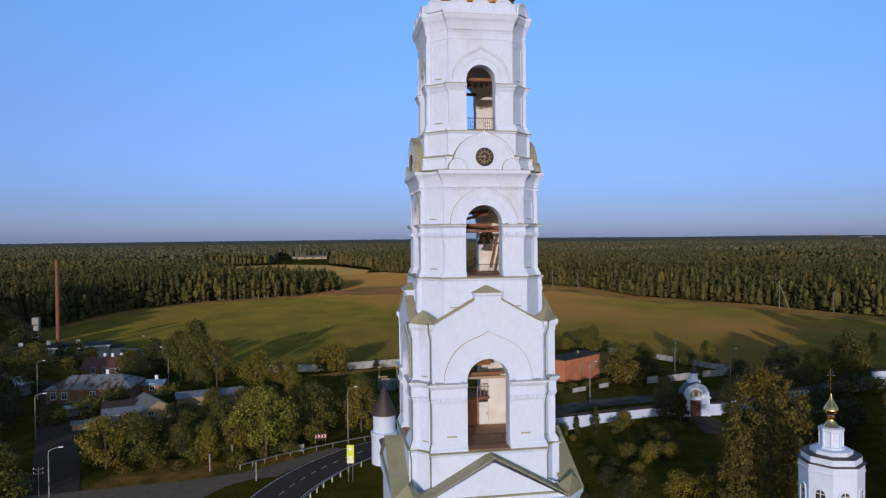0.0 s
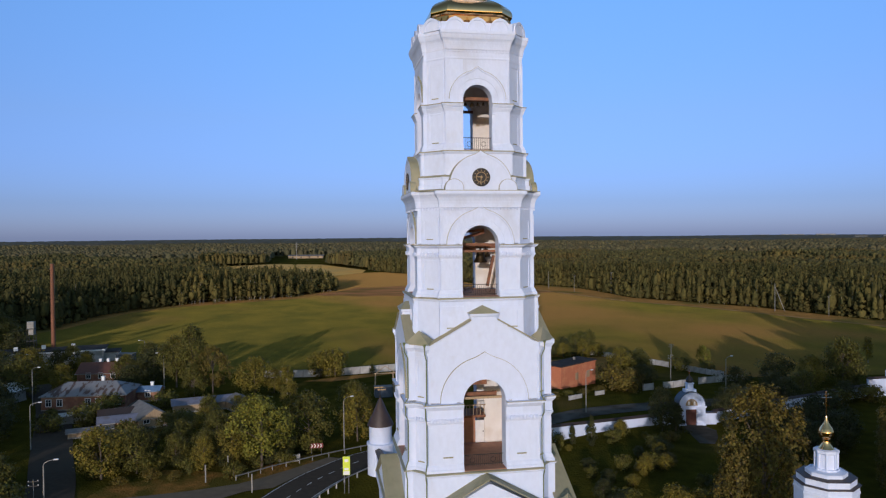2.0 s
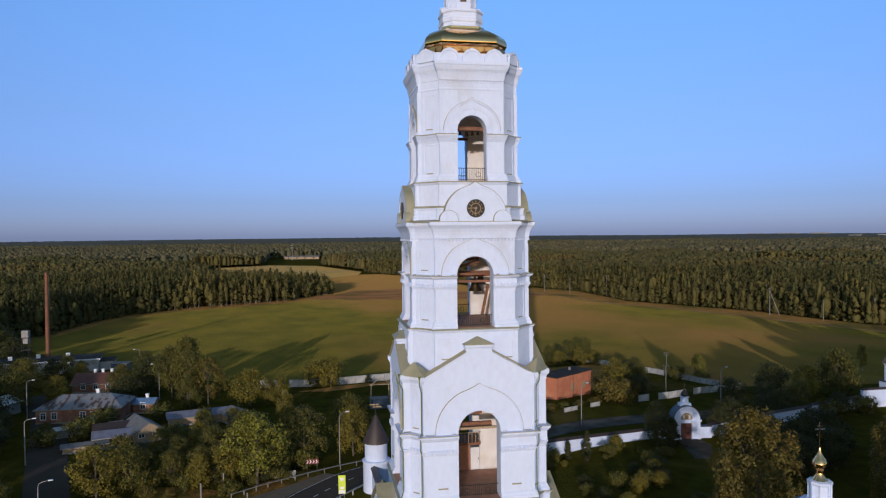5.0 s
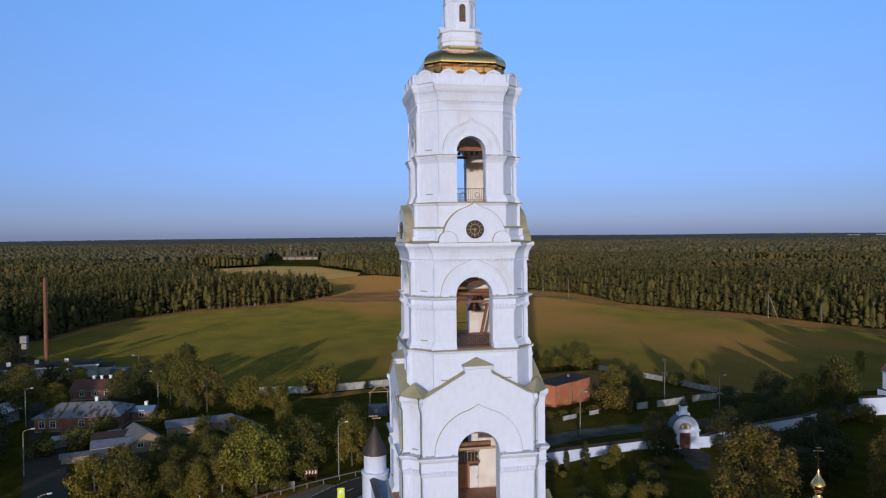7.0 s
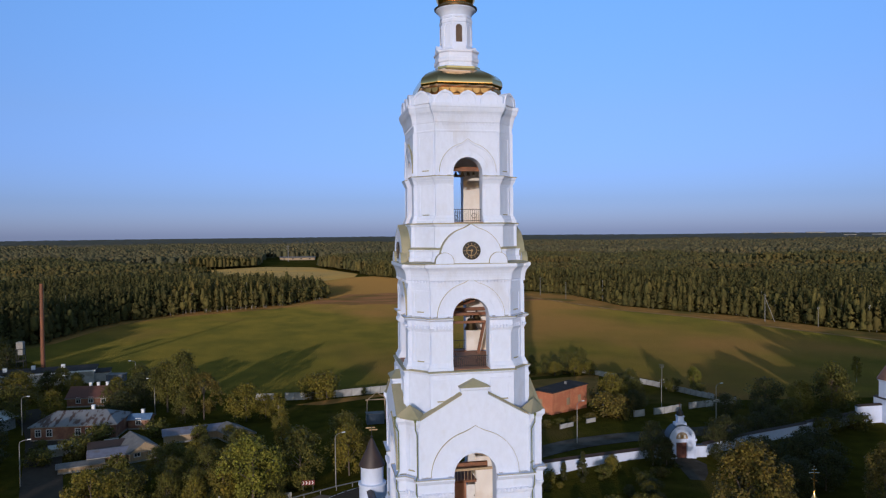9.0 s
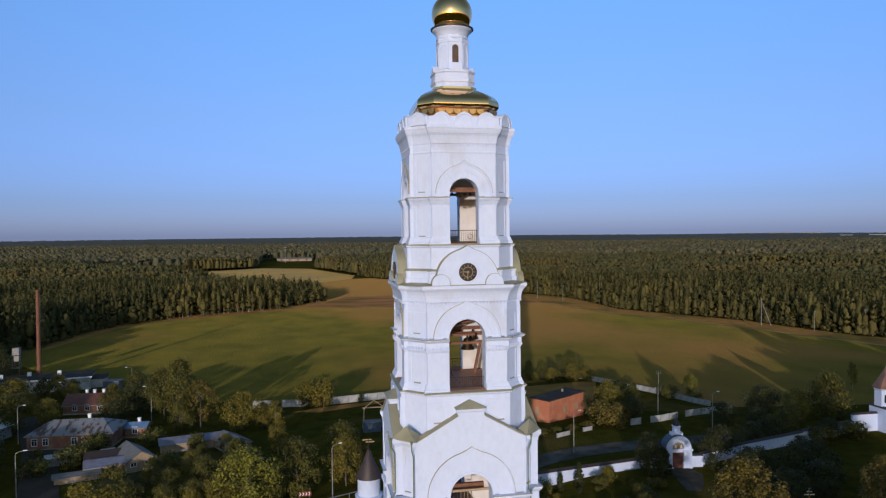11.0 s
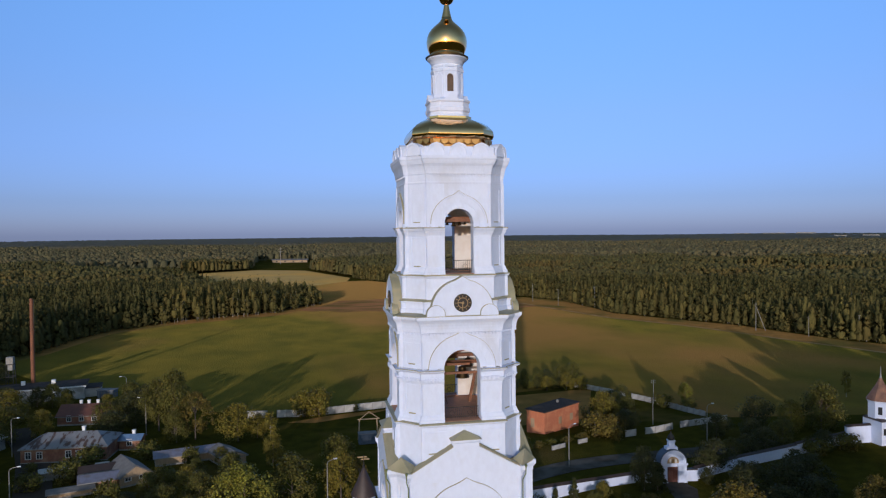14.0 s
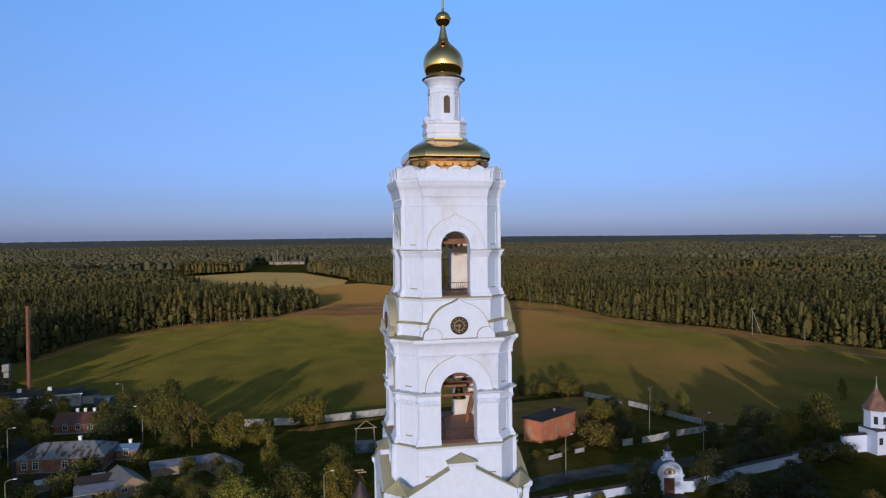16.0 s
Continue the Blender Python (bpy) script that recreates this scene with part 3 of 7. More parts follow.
    # flared capitals and feet of the pilasters, strips along the edges
    four("capital", Geo().sweep(run, [(0, zi0 - 0.62), (0.045, zi0 - 0.6), (0.045, zi0 - 0.52), (0.02, zi0 - 0.5), (0.07, zi0 - 0.34), (0.2, zi0 - 0.08), (0.2, zi0 - 0.02), (0, zi0 - 0.02)]), M_PLASTER)
    four("pilaster_foot", Geo().sweep(run, [(0, zb - 0.1), (0.28, zb - 0.1), (0.28, zb + 0.14), (0.2, zb + 0.24), (0.15, zb + 0.42), (0.04, zb + 0.6), (0, zb + 0.6)]), M_PLASTER)
    g = Geo()
    for s in (-1, 1):
        for lo, hi in ((zb + 0.55, zi0 - 0.62), (zi1 + 0.02, cornice[0][1])):
            x0, x1 = sorted((s * (b - 0.2), s * (b - 0.03)))
            g.box(x0, x1, -a - 0.085, -a, lo, hi)
    four("edge_strip", g, M_PLASTER)
    # arch mouldings
    four("archivolt", arch_band(hw + 0.55, r_out, tip, zs, zi1 + 0.02, -a - 0.06, -a), M_PLASTER)
    four("archivolt_rim", arch_band(r_out - 0.14, r_out, tip, zs, zi1 + 0.02, -a - 0.15, -a - 0.06), M_PLASTER)
    four("arch_flashing", arch_band(r_out + 0.001, r_out + 0.026, tip, zs, zs, -a - 0.165, -a), M_GREEN, label="thin green flashing over the arch")
    four("inner_archivolt", arch_band(hw + 0.003, hw + 0.22, 0, zs, zi1 + 0.02, -a - 0.06, -a), M_PLASTER)
    # cornice and pedestal
    if plain:
        four("corner_cornice", Geo().sweep([(b - 0.04, -a), (b, -a), (b, -e), (e, -b), (a, -b), (a, -b + 0.04)], [(max(o, 0.015) if o >= 0 else -0.2, z) for o, z in cornice]), M_PLASTER)
    else:
        part("cornice", Geo().sweep(bays(a, b, p), [(max(o, 0.015) if o >= 0 else o, z) for o, z in cornice], True), M_PLASTER, tower)
    bb = b - 0.1
    brk = [(max(o, 0.02) if o >= 0 else -0.25, z) for o, z in cornice if z >= zbrk]
    if not plain:
        four("cornice_break", Geo().sweep([(-bb, -a + 0.3), (-bb, -a - 0.09), (bb, -a - 0.09), (bb, -a + 0.3)], [(o, z + (0.004 if k == len(brk) - 1 else 0)) for k, (o, z) in enumerate(brk)]), M_PLASTER)
    pa, pb, pz0, pz1 = ped
    bb = pb - 0.1
    four("pedestal_break", Geo().sweep([(-bb, -pa + 0.3), (-bb, -pa - 0.06), (bb, -pa - 0.06), (bb, -pa + 0.3)], [(-0.2, pz0 + 0.05), (0.0, pz0 + 0.05), (0.0, pz1 - 0.28), (0.07, pz1 - 0.22), (0.13, pz1 - 0.12), (0.13, pz1 - 0.085), (-0.2, pz1 - 0.085)]), M_PLASTER)
    part("pedestal", Geo().sweep(bays(pa, pb, p), [(-th, pz0), (0.0, pz0), (0.0, pz1 - 0.28), (0.07, pz1 - 0.22), (0.13, pz1 - 0.1), (0.13, pz1 - 0.02), (-th, pz1)], True), M_PLASTER, tower)
    part("pedestal_flashing", Geo().sweep(bays(pa, pb, p), [(-pa + a - 0.02, pz1 + 0.10), (0.19, pz1 + 0.01), (0.19, pz1 - 0.075), (-pa + a - 0.02, pz1 + 0.0)], True), M_GREEN, tower, "green iron flashing on the pedestal")


# lowest storey seen: square block with gabled sides
A0, B0 = 8.0, 6.3
part("base_wall", Geo().prism(octo(A0, B0), 0.5, 12.3), M_PLASTER, tower)
part("base_cornice", Geo().sweep(octo(A0, B0), [(0, 11.3), (0.08, 11.3), (0.08, 11.6), (0.22, 11.9), (0.32, 12.05), (0.32, 12.35), (-1.0, 12.45)], True), M_PLASTER, tower)
G0 = 16.0
four("base_gable", Geo().plate([(-B0, 12.3), (B0, 12.3), (0.15, G0 - 0.45), (-0.15, G0 - 0.45)], -A0 - 0.1, -A0 + 0.5), M_PLASTER)
four("gable_moulding", Geo().plate([(-B0 + 0.9, 12.78), (B0 - 0.9, 12.78), (B0 - 0.9, 12.9), (-B0 + 0.9, 12.9)], -A0 - 0.32, -A0 - 0.1), M_GREEN, label="green iron flashing across the gable")
tier(6.3, 4.85, 1.83, 16.25, 22.05, 27.0, 15.0, 1.3, 3.8, 0.46, (20.6, 21.95), [(0, 26.0), (0.10, 26.0), (0.10, 26.25), (0.2, 26.45), (0.3, 26.6), (0.3, 26.95), (-1.2, 27.0)],
     (6.62, 5.0, 12.4, 16.15), True, plain=True, p=0.6)
tier(5.2, 3.53, 1.6, 30.85, 35.35, 38.7, 29.8, 1.15, 2.95, 0.42, (34.5, 35.3), [(0, 37.75), (0.045, 37.75), (0.045, 37.95), (0, 37.95), (0, 38.45), (0.08, 38.5), (0.10, 38.8), (0.15, 39.05), (0.25, 39.3), (0.38, 39.5), (0.44, 39.55), (0.5, 39.66), (0.5, 39.9), (-1.1, 39.95)],
     (5.55, 3.68, 27.0, 30.75), True, zbrk=38.4, p=0.28)
tier(4.45, 2.87, 1.28, 43.5, 47.85, 52.3, 42.4, 1.05, 2.5, 0.42, (47.2, 47.5), [(0, 51.3), (0.035, 51.35), (0.035, 51.45), (0, 51.5), (0, 52.1), (0.05, 52.15), (0.08, 52.4), (0.12, 52.6), (0.18, 52.8), (0.26, 52.95), (0.3, 53.0), (0.37, 53.2), (0.41, 53.35), (0.45, 53.42), (0.45, 53.7), (-1.0, 53.75)],
     (4.75, 3.02, 39.9, 43.4), False, zbrk=52.05, p=0.24)

# brick-like teeth under the cornices
for a, b, zt, p, e in ((5.2, 3.53, 38.45, 0.1, 4.92), (4.45, 2.87, 52.1, 0.0, 4.21)):
    g = Geo()
    n = int(2 * b / 0.3)
    for k in range(n):
        x = -b + (k + 0.5) * 2 * b / n
        if zt < 40 and abs(x) < 0.7:
            continue
        g.box(x - 0.09, x + 0.07, -a - p - 0.1, -a, zt - 0.18, zt)
    L = (e - b) * math.sqrt(2)
    cm = Matrix.Translation(((e + b) / 2, -(e + b) / 2, 0)) @ Matrix.Rotation(radians(45), 4, "Z")
    n = int(L / 0.3)
    for k in range(n):
        x = -L / 2 + (k + 0.5) * L / n
        g.box(x - 0.08, x + 0.08, -p, 0, zt - 0.16, zt, cm)
    four("tooth", g, M_PLASTER)
# sunk panels and ledges of the second storey's pedestal, step mouldings of the third's
g = Geo()
for s in (-1, 1):
    g.box(s * 2.5 - 0.95, s * 2.5 + 0.95, -5.69, -5.6, 27.6, 28.25)
    for x in (-0.95, 0.62):
        g.box(s * 2.5 + x, s * 2.5 + x + 0.33, -5.69, -5.6, 28.25, 29.6)
    g.box(s * 2.5 - 0.95, s * 2.5 + 0.95, -5.69, -5.6, 29.6, 30.1)
four("pedestal_panel", g, M_PLASTER)
g = Geo()
for s in (-1, 1):
    g.plate([(s * 2.5 - 0.6, 28.2), (s * 2.5 + 0.6, 28.2), (s * 2.5 + 0.6, 28.28), (s * 2.5 - 0.6, 28.28)], -5.74, -5.6)
four("panel_flashing", g, M_GREEN)
part("pedestal_step", Geo().sweep(bays(4.75, 3.02, 0.24), [(0, 40.0), (0.28, 40.0), (0.28, 40.45), (0.2, 40.5), (0.2, 40.95), (0.26, 41.0), (0.26, 41.15), (0, 41.25)], True), M_PLASTER, tower)
part("step_flashing", Geo().sweep(bays(4.75, 3.02, 0.24), [(0, 41.33), (0.32, 41.17), (0.32, 41.13), (0, 41.24)], True), M_GREEN, tower)
part("cornice_flashing", Geo().sweep(bays(5.7, 3.95, 0.2), [(-1.1, 40.12), (0.06, 39.95), (0.06, 39.88), (-1.1, 40.0)], True), M_GREEN, tower, "green iron flashing on the cornice")

# gables of the first open storey with their roofs and caps
F = 6.3 + 0.16
four("gable", Geo().plate([(-4.8, 26.0), (4.8, 26.0), (4.8, 26.9), (4.6, 26.92), (1.15, 28.85), (1.15, 29.5), (-1.15, 29.5), (-1.15, 28.85), (-4.6, 26.92), (-4.8, 26.9)], -F + 0.1, -5.6), M_PLASTER)
g = Geo()
for s in (-1, 1):
    p0, p1 = (s * 1.15, 28.93), (s * 4.75, 26.9)
    vs = [(p0[0], y, p0[1] + d) for y in (-F - 0.05, -5.5) for d in (0, 0.08)] + [(p1[0], y, p1[1] + d) for y in (-F - 0.05, -5.5) for d in (0, 0.08)]
    g.add(vs, [(0, 1, 5, 4), (1, 3, 7, 5), (2, 6, 7, 3), (0, 4, 6, 2), (0, 2, 3, 1), (4, 5, 7, 6)])
four("gable_roof", g, M_GREEN, label="green painted iron gable roof")
four("gable_cap_moulding", Geo().sweep([(-1.15, -5.6), (-1.15, -F + 0.1), (1.15, -F + 0.1), (1.15, -5.6)], [(0, 29.2), (0.1, 29.3), (0.1, 29.5), (0, 29.5)]), M_PLASTER)
four("gable_cap_roof", Geo().add([(-1.35, -F - 0.12, 29.5), (1.35, -F - 0.12, 29.5), (1.35, -5.5, 29.5), (-1.35, -5.5, 29.5), (0, -5.5, 30.15), (0, -F + 0.5, 30.1)], [(3, 2, 1, 0), (0, 1, 5), (1, 2, 4, 5), (3, 0, 5, 4), (2, 3, 4)]), M_GREEN, label="small green hipped cap")
# hipped green roofs over the cut corners
def corner_hip(a, b, z, rise, ai):
    o = 0.3
    p, q = Vector((b, -a - o, z)), Vector((a + o, -b, z))
    k = (a + b) / 2 - 0.12
    top = Vector((k, -k, z + rise))
    l, r = Vector((b - 0.55, -ai - 0.1, z + rise * 0.3)), Vector((ai + 0.1, -b + 0.55, z + rise * 0.3))
    return Geo().add([p, q, top, l, r, p - Vector((0, 0, 0.1)), q - Vector((0, 0, 0.1))], [(0, 1, 2), (0, 2, 3), (1, 4, 2), (5, 6, 1, 0)])


four("corner_roof", corner_hip(6.3, 4.85, 27.0, 1.1, 5.5), M_GREEN, label="green hipped roof over the cut corner")
# roofs of the lowest block
g = Geo()
for s in (-1, 1):
    p0, p1 = (0, G0), (s * 6.5, 12.4)
    vs = [(p0[0], y, p0[1] + d) for y in (-A0 - 0.35, -6.4) for d in (0, 0.1)] + [(p1[0], y, p1[1] + d) for y in (-A0 - 0.35, -6.4) for d in (0, 0.1)]
    g.add(vs, [(0, 1, 5, 4), (1, 3, 7, 5), (2, 6, 7, 3), (0, 4, 6, 2), (0, 2, 3, 1), (4, 5, 7, 6)])
four("base_roof", g, M_GREEN, label="green painted iron gable roof")
four("base_corner_roof", corner_hip(8.0, 6.4, 12.45, 1.5, 6.62), M_GREEN, label="green hipped roof over the cut corner")
# standing seams running down the slopes
for ys, zt, zb2, xt, xb in (((-6.2, -5.85), 28.93, 26.9, 1.15, 4.75), ((-8.0, -7.55, -7.1, -6.7), G0, 12.4, 0.0, 6.5)):
    for y in ys:
        g = Geo()
        for s in (-1, 1):
            g.tube([(s * xt, y, zt + 0.1), (s * xb, y, zb2 + 0.1)], 0.035, 4)
        four("roof_seam", g, M_GREEN)

# round gables with the clock above the second open storey
RG, ZG, FG = 2.72, 40.3, 5.55
four("round_gable", Geo().plate([(-RG, 39.95), (RG, 39.95)] + ogee(RG, 0.36, ZG), -FG, -4.8), M_PLASTER)
g = arch_band(RG + 0.001, RG + 0.04, 0.36, ZG, 39.97, -FG - 0.07, -4.72)
four("round_gable_roof", g, M_GREEN, label="green iron roof over the round gable", smooth=True)
four("round_gable_rim", arch_band(RG - 0.2, RG - 0.001, 0.34, ZG, 39.97, -FG - 0.06, -FG), M_PLASTER)
g = Geo()
for s in (-1, 1):
    c = s * 2.35
    g.plate([(c + x, z) for x, z in [(-0.78, 39.95), (0.78, 39.95)] + ogee(0.78, 0, 40.1, 14)], -FG - 0.2, -FG + 0.3)
four("side_lobe", g, M_PLASTER)
g = Geo()
for s in (-1, 1):
    g.add(*(lambda q: (q.v, q.f))(arch_band(0.781, 0.81, 0, 40.1, 39.97, -FG - 0.21, -FG + 0.3)), Matrix.Translation((s * 2.35, 0, 0)))
four("lobe_flashing", g, M_GREEN)

# clock on each side
def clock(q):
    m = q @ Matrix.Translation((0, -FG - 0.02, 41.05)) @ Matrix.Rotation(radians(90), 4, "X")
    face = part("clock_face", Geo().lathe([(0.74, 0), (0.74, 0.05), (0.70, 0.08)], 40), M_FACE, tower, "round black clock face with gold marks", m=m)
    part("clock_rim", Geo().lathe([(0.74, 0.0), (0.78, 0.03), (0.78, 0.10), (0.72, 0.12), (0.70, 0.08)], 40, close=False), M_FACE, face, smooth=True)
    bar = Geo().box(-0.02, 0.02, 0.52, 0.66, 0.085, 0.11).mesh("hour_mark", M_MARK)
    for k in range(12):
        part("hour_mark", bar, M_MARK, face, m=Matrix.Rotation(radians(30 * k), 4, "Z"))
    part("hour_ring", Geo().lathe([(0.40, 0.085), (0.43, 0.10), (0.46, 0.085)], 36, close=False), M_MARK, face)
    part("pointer_long", Geo().add([(-0.05, -0.12, 0.12), (0.05, -0.12, 0.12), (0.02, 0.6, 0.12), (-0.02, 0.6, 0.12), (-0.05, -0.12, 0.14), (0.05, -0.12, 0.14), (0.02, 0.6, 0.14), (-0.02, 0.6, 0.14)],
         [(3, 2, 1, 0), (4, 5, 6, 7), (0, 1, 5, 4), (1, 2, 6, 5), (2, 3, 7, 6), (3, 0, 4, 7)]), M_MARK, face, m=Matrix.Rotation(radians(172), 4, "Z"))
    part("pointer_short", Geo().add([(-0.06, -0.1, 0.15), (0.06, -0.1, 0.15), (0.03, 0.4, 0.15), (-0.03, 0.4, 0.15), (-0.06, -0.1, 0.17), (0.06, -0.1, 0.17), (0.03, 0.4, 0.17), (-0.03, 0.4, 0.17)],
         [(3, 2, 1, 0), (4, 5, 6, 7), (0, 1, 5, 4), (1, 2, 6, 5), (2, 3, 7, 6), (3, 0, 4, 7)]), M_MARK, face, m=Matrix.Rotation(radians(85), 4, "Z"))
    part("hub", Geo().lathe([(0.07, 0.1), (0.07, 0.18), (0.03, 0.2)], 14), M_MARK, face)


for q in QUARTERS:
    clock(q)

# floors and vault
part("storey_floor", Geo().prism(octo(5.5, 4.2), 15.9, 16.15), M_BOARD, tower, "red-brown boarded floor")
part("storey_floor", Geo().prism(octo(4.4, 3.0), 30.5, 30.75), M_BOARD, tower, "red-brown boarded floor")
part("storey_floor", Geo().prism(octo(3.7, 2.4), 43.1, 43.35), M_BOARD, tower, "red-brown boarded floor")
part("vault", Geo().prism(octo(5.1, 3.6), 26.3, 26.6), M_CREAM, tower)
part("vault", Geo().prism(octo(4.15, 2.7), 38.2, 38.5), M_CREAM, tower)
part("vault", Geo().prism(octo(3.5, 2.2), 51.6, 51.9), M_CREAM, tower)
four("sill", Geo().box(-1.83, 1.83, -6.5, -5.0, 16.13, 16.25), M_BOARD, label="red-brown sill")
four("sill", Geo().box(-1.6, 1.6, -5.35, -4.05, 30.73, 30.85), M_BOARD, label="red-brown sill")
four("sill", Geo().box(-1.28, 1.28, -4.6, -3.4, 43.38, 43.5), M_BOARD, label="red-brown sill")

# gilded dome, lantern and onion
def pts8(a, r=0.66):
    return octo(a, a * r)


kok = arch_band(0.66, 0.86, 0.06, 53.95, 53.7, -4.93, -4.0)
inner = Geo().plate([(-0.7, 53.7), (0.7, 53.7)] + ogee(0.7, 0, 53.95, 16), -4.86, -4.0)
KR, KI = kok.mesh("kokoshnik_rim", M_PLASTER, True), inner.mesh("kokoshnik", M_PLASTER)
for q in QUARTERS:
    for x in (-1.98, 0.0, 1.98):
        k = part("kokoshnik", KI, M_PLASTER, tower, m=q @ Matrix.Translation((x, 0.1, 0)))
        part("rim", KR, M_PLASTER, k)
    c = q @ Matrix.Translation((3.85, -3.85, 0)) @ Matrix.Rotation(radians(45), 4, "Z") @ Matrix.Translation((0, 4.86 - 0.12, 0))
    k = part("kokoshnik", KI, M_PLASTER, tower, m=c)
    part("rim", KR, M_PLASTER, k)
part("kokoshnik_wall", Geo().prism(octo(4.70, 3.1), 53.7, 54.42), M_PLASTER, tower)
part("dome_seat", Geo().prism(octo(3.9, 2.6), 53.7, 54.6), M_PLASTER, tower)
g = Geo().rings([(pts8(3.27), 54.5), (pts8(3.27), 54.85), (pts8(3.42), 54.95), (pts8(3.5), 55.4)])
part("dome_valance", g, M_GOLDD, tower, "scalloped dull gold valance under the dome")
g = Geo()
for q in QUARTERS:
    for x in (-2.0, -1.2, -0.4, 0.4, 1.2, 2.0):
        g.add(*(lambda s: (s.v, s.f))(Geo().plate([(x - 0.4, 55.3), (x - 0.3, 54.98), (x, 54.82), (x + 0.3, 54.98), (x + 0.4, 55.3)], -4.17, -4.1)), q)
    cm = q @ Matrix.Translation((3.38, -3.38, 0)) @ Matrix.Rotation(radians(45), 4, "Z")
    for x in (-0.6, 0.2):
        g.add(*(lambda s: (s.v, s.f))(Geo().plate([(x, 55.3), (x + 0.1, 54.98), (x + 0.4, 54.82), (x + 0.7, 54.98), (x + 0.8, 55.3)], -0.1, -0.03)), cm)
g.v = [(x * 0.87, y * 0.87, z) for x, y, z in g.v]
for p in pieces(g):
    part("scallop", p, M_GOLDD, tower)
prof = [(4.02, 55.32), (4.18, 55.44), (4.28, 55.62), (4.3, 55.85), (4.23, 56.12), (4.05, 56.4), (3.75, 56.68), (3.35, 56.92), (2.9, 57.14), (2.45, 57.32), (2.12, 57.42), (2.0, 57.6)]
part("dome", Geo().rings([(pts8(max(a * 0.87, 1.95)), z) for a, z in prof]), M_GOLD, tower, "low gilded eight-sided dome", smooth=True)
part("lantern_base", Geo().sweep(octo(1.78, 1.05), [(-1.5, 57.5), (0.05, 57.5), (0.12, 57.6), (0.0, 57.75), (0.0, 58.0), (0.1, 58.1), (0.1, 58.4), (0.02, 58.5), (0.02, 58.85), (0.14, 58.95), (0.14, 59.1), (-0.3, 59.3), (-1.5, 59.3)], True), M_PLASTER, tower)
gb = Geo().plate([(-0.75, 58.95), (0.75, 58.95), (0.55, 59.2), (0, 59.75), (-0.55, 59.2)], -1.9, -1.3)
four("lantern_gablet", gb, M_PLASTER)
LA, LB = 1.38, 0.62
part("lantern_wall", Geo().sweep(octo(LA, LB), [(-1.0, 59.0), (0, 59.0), (0.0, 61.7), (0.05, 61.75), (0.05, 62.0), (0.0, 62.05), (0, 62.3), (-1.0, 62.35)], True), M_PLASTER, tower)
part("lantern_cornice", Geo().lathe([(1.38, 62.1), (1.47, 62.15), (1.47, 62.32), (1.42, 62.38), (1.5, 62.6), (1.64, 62.8), (1.82, 62.95), (1.86, 63.0), (1.86, 63.1)], 40), M_PLASTER, tower, smooth=True)
slit = Geo().plate([(-0.29, 59.9), (0.29, 59.9)] + ogee(0.29, 0, 61.2, 12), -LA - 0.015, -LA + 0.1)
rim = arch_band(0.30, 0.42, 0, 61.2, 59.85, -LA - 0.07, -LA)
for q in QUARTERS:
    w = part("lantern_window", slit, M_DARK, tower, "narrow dark arched lantern window", m=q)
    part("frame", rim, M_PLASTER, w)
g = Geo()
for q in QUARTERS:
    cm = q @ Matrix.Translation(((LA + LB) / 2, -(LA + LB) / 2, 0)) @ Matrix.Rotation(radians(45), 4, "Z")
    g.add(*(lambda s: (s.v, s.f))(arch_band(0.30, 0.42, 0.1, 61.2, 59.6, -0.06, 0)), cm)
for p in pieces(g):
    part("lantern_blind_arch", p, M_PLASTER, tower)
part("lantern_lip", Geo().lathe([(1.6, 63.05), (1.98, 63.1), (2.0, 63.2), (1.8, 63.3), (1.72, 63.3)], 40), M_BRONZE, tower, smooth=True)
part("onion_neck", Geo().lathe([(1.82, 63.22), (1.70, 63.3), (1.58, 63.46), (1.56, 63.6)], 48), M_GOLD, tower, smooth=True)
ons = [(1.62, 63.58), (1.76, 63.85), (1.85, 64.2), (1.885, 64.6), (1.85, 64.95), (1.72, 65.35), (1.5, 65.7), (1.22, 66.0), (0.94, 66.25), (0.72, 66.45), (0.56, 66.65), (0.47, 66.85), (0.44, 66.9)]
part("onion_dome", Geo().lathe(ons, 48), M_GOLD, tower, "gilded onion dome", smooth=True)
part("onion_spire", Geo().lathe([(0.44, 66.86), (0.475, 66.88), (0.36, 67.35), (0.27, 67.8), (0.22, 68.1)], 40), M_GOLD, tower, "slender gilded cone over the onion dome", smooth=True)
part("ball", Geo().lathe([(0.72 * math.cos(t), 68.76 + 0.70 * math.sin(t)) for t in np.linspace(-1.4, 1.4, 17)], 32), M_GOLD, tower, smooth=True)
part("ball_band", Geo().lathe([(0.725, 68.68), (0.75, 68.72), (0.75, 68.8), (0.725, 68.84)], 32), M_GOLDD, tower)
cr = part("cross", Geo().tube([(0, 0, 69.4), (0, 0, 69.8), (0, 0, 73.2)], [0.16, 0.1, 0.08], 10), M_GOLD, tower, "gilded eight-pointed cross")
part("crossbar", Geo().box(-0.9, 0.9, -0.06, 0.06, 72.0, 72.16), M_GOLD, cr)
part("crossbar", Geo().box(-0.45, 0.45, -0.06, 0.06, 72.55, 72.68), M_GOLD, cr)
part("crossbar", Geo().box(-0.5, 0.5, -0.06, 0.06, -0.07, 0.07), M_GOLD, cr, m=Matrix.Translation((0, 0, 71.1)) @ Matrix.Rotation(radians(25), 4, "Y"))

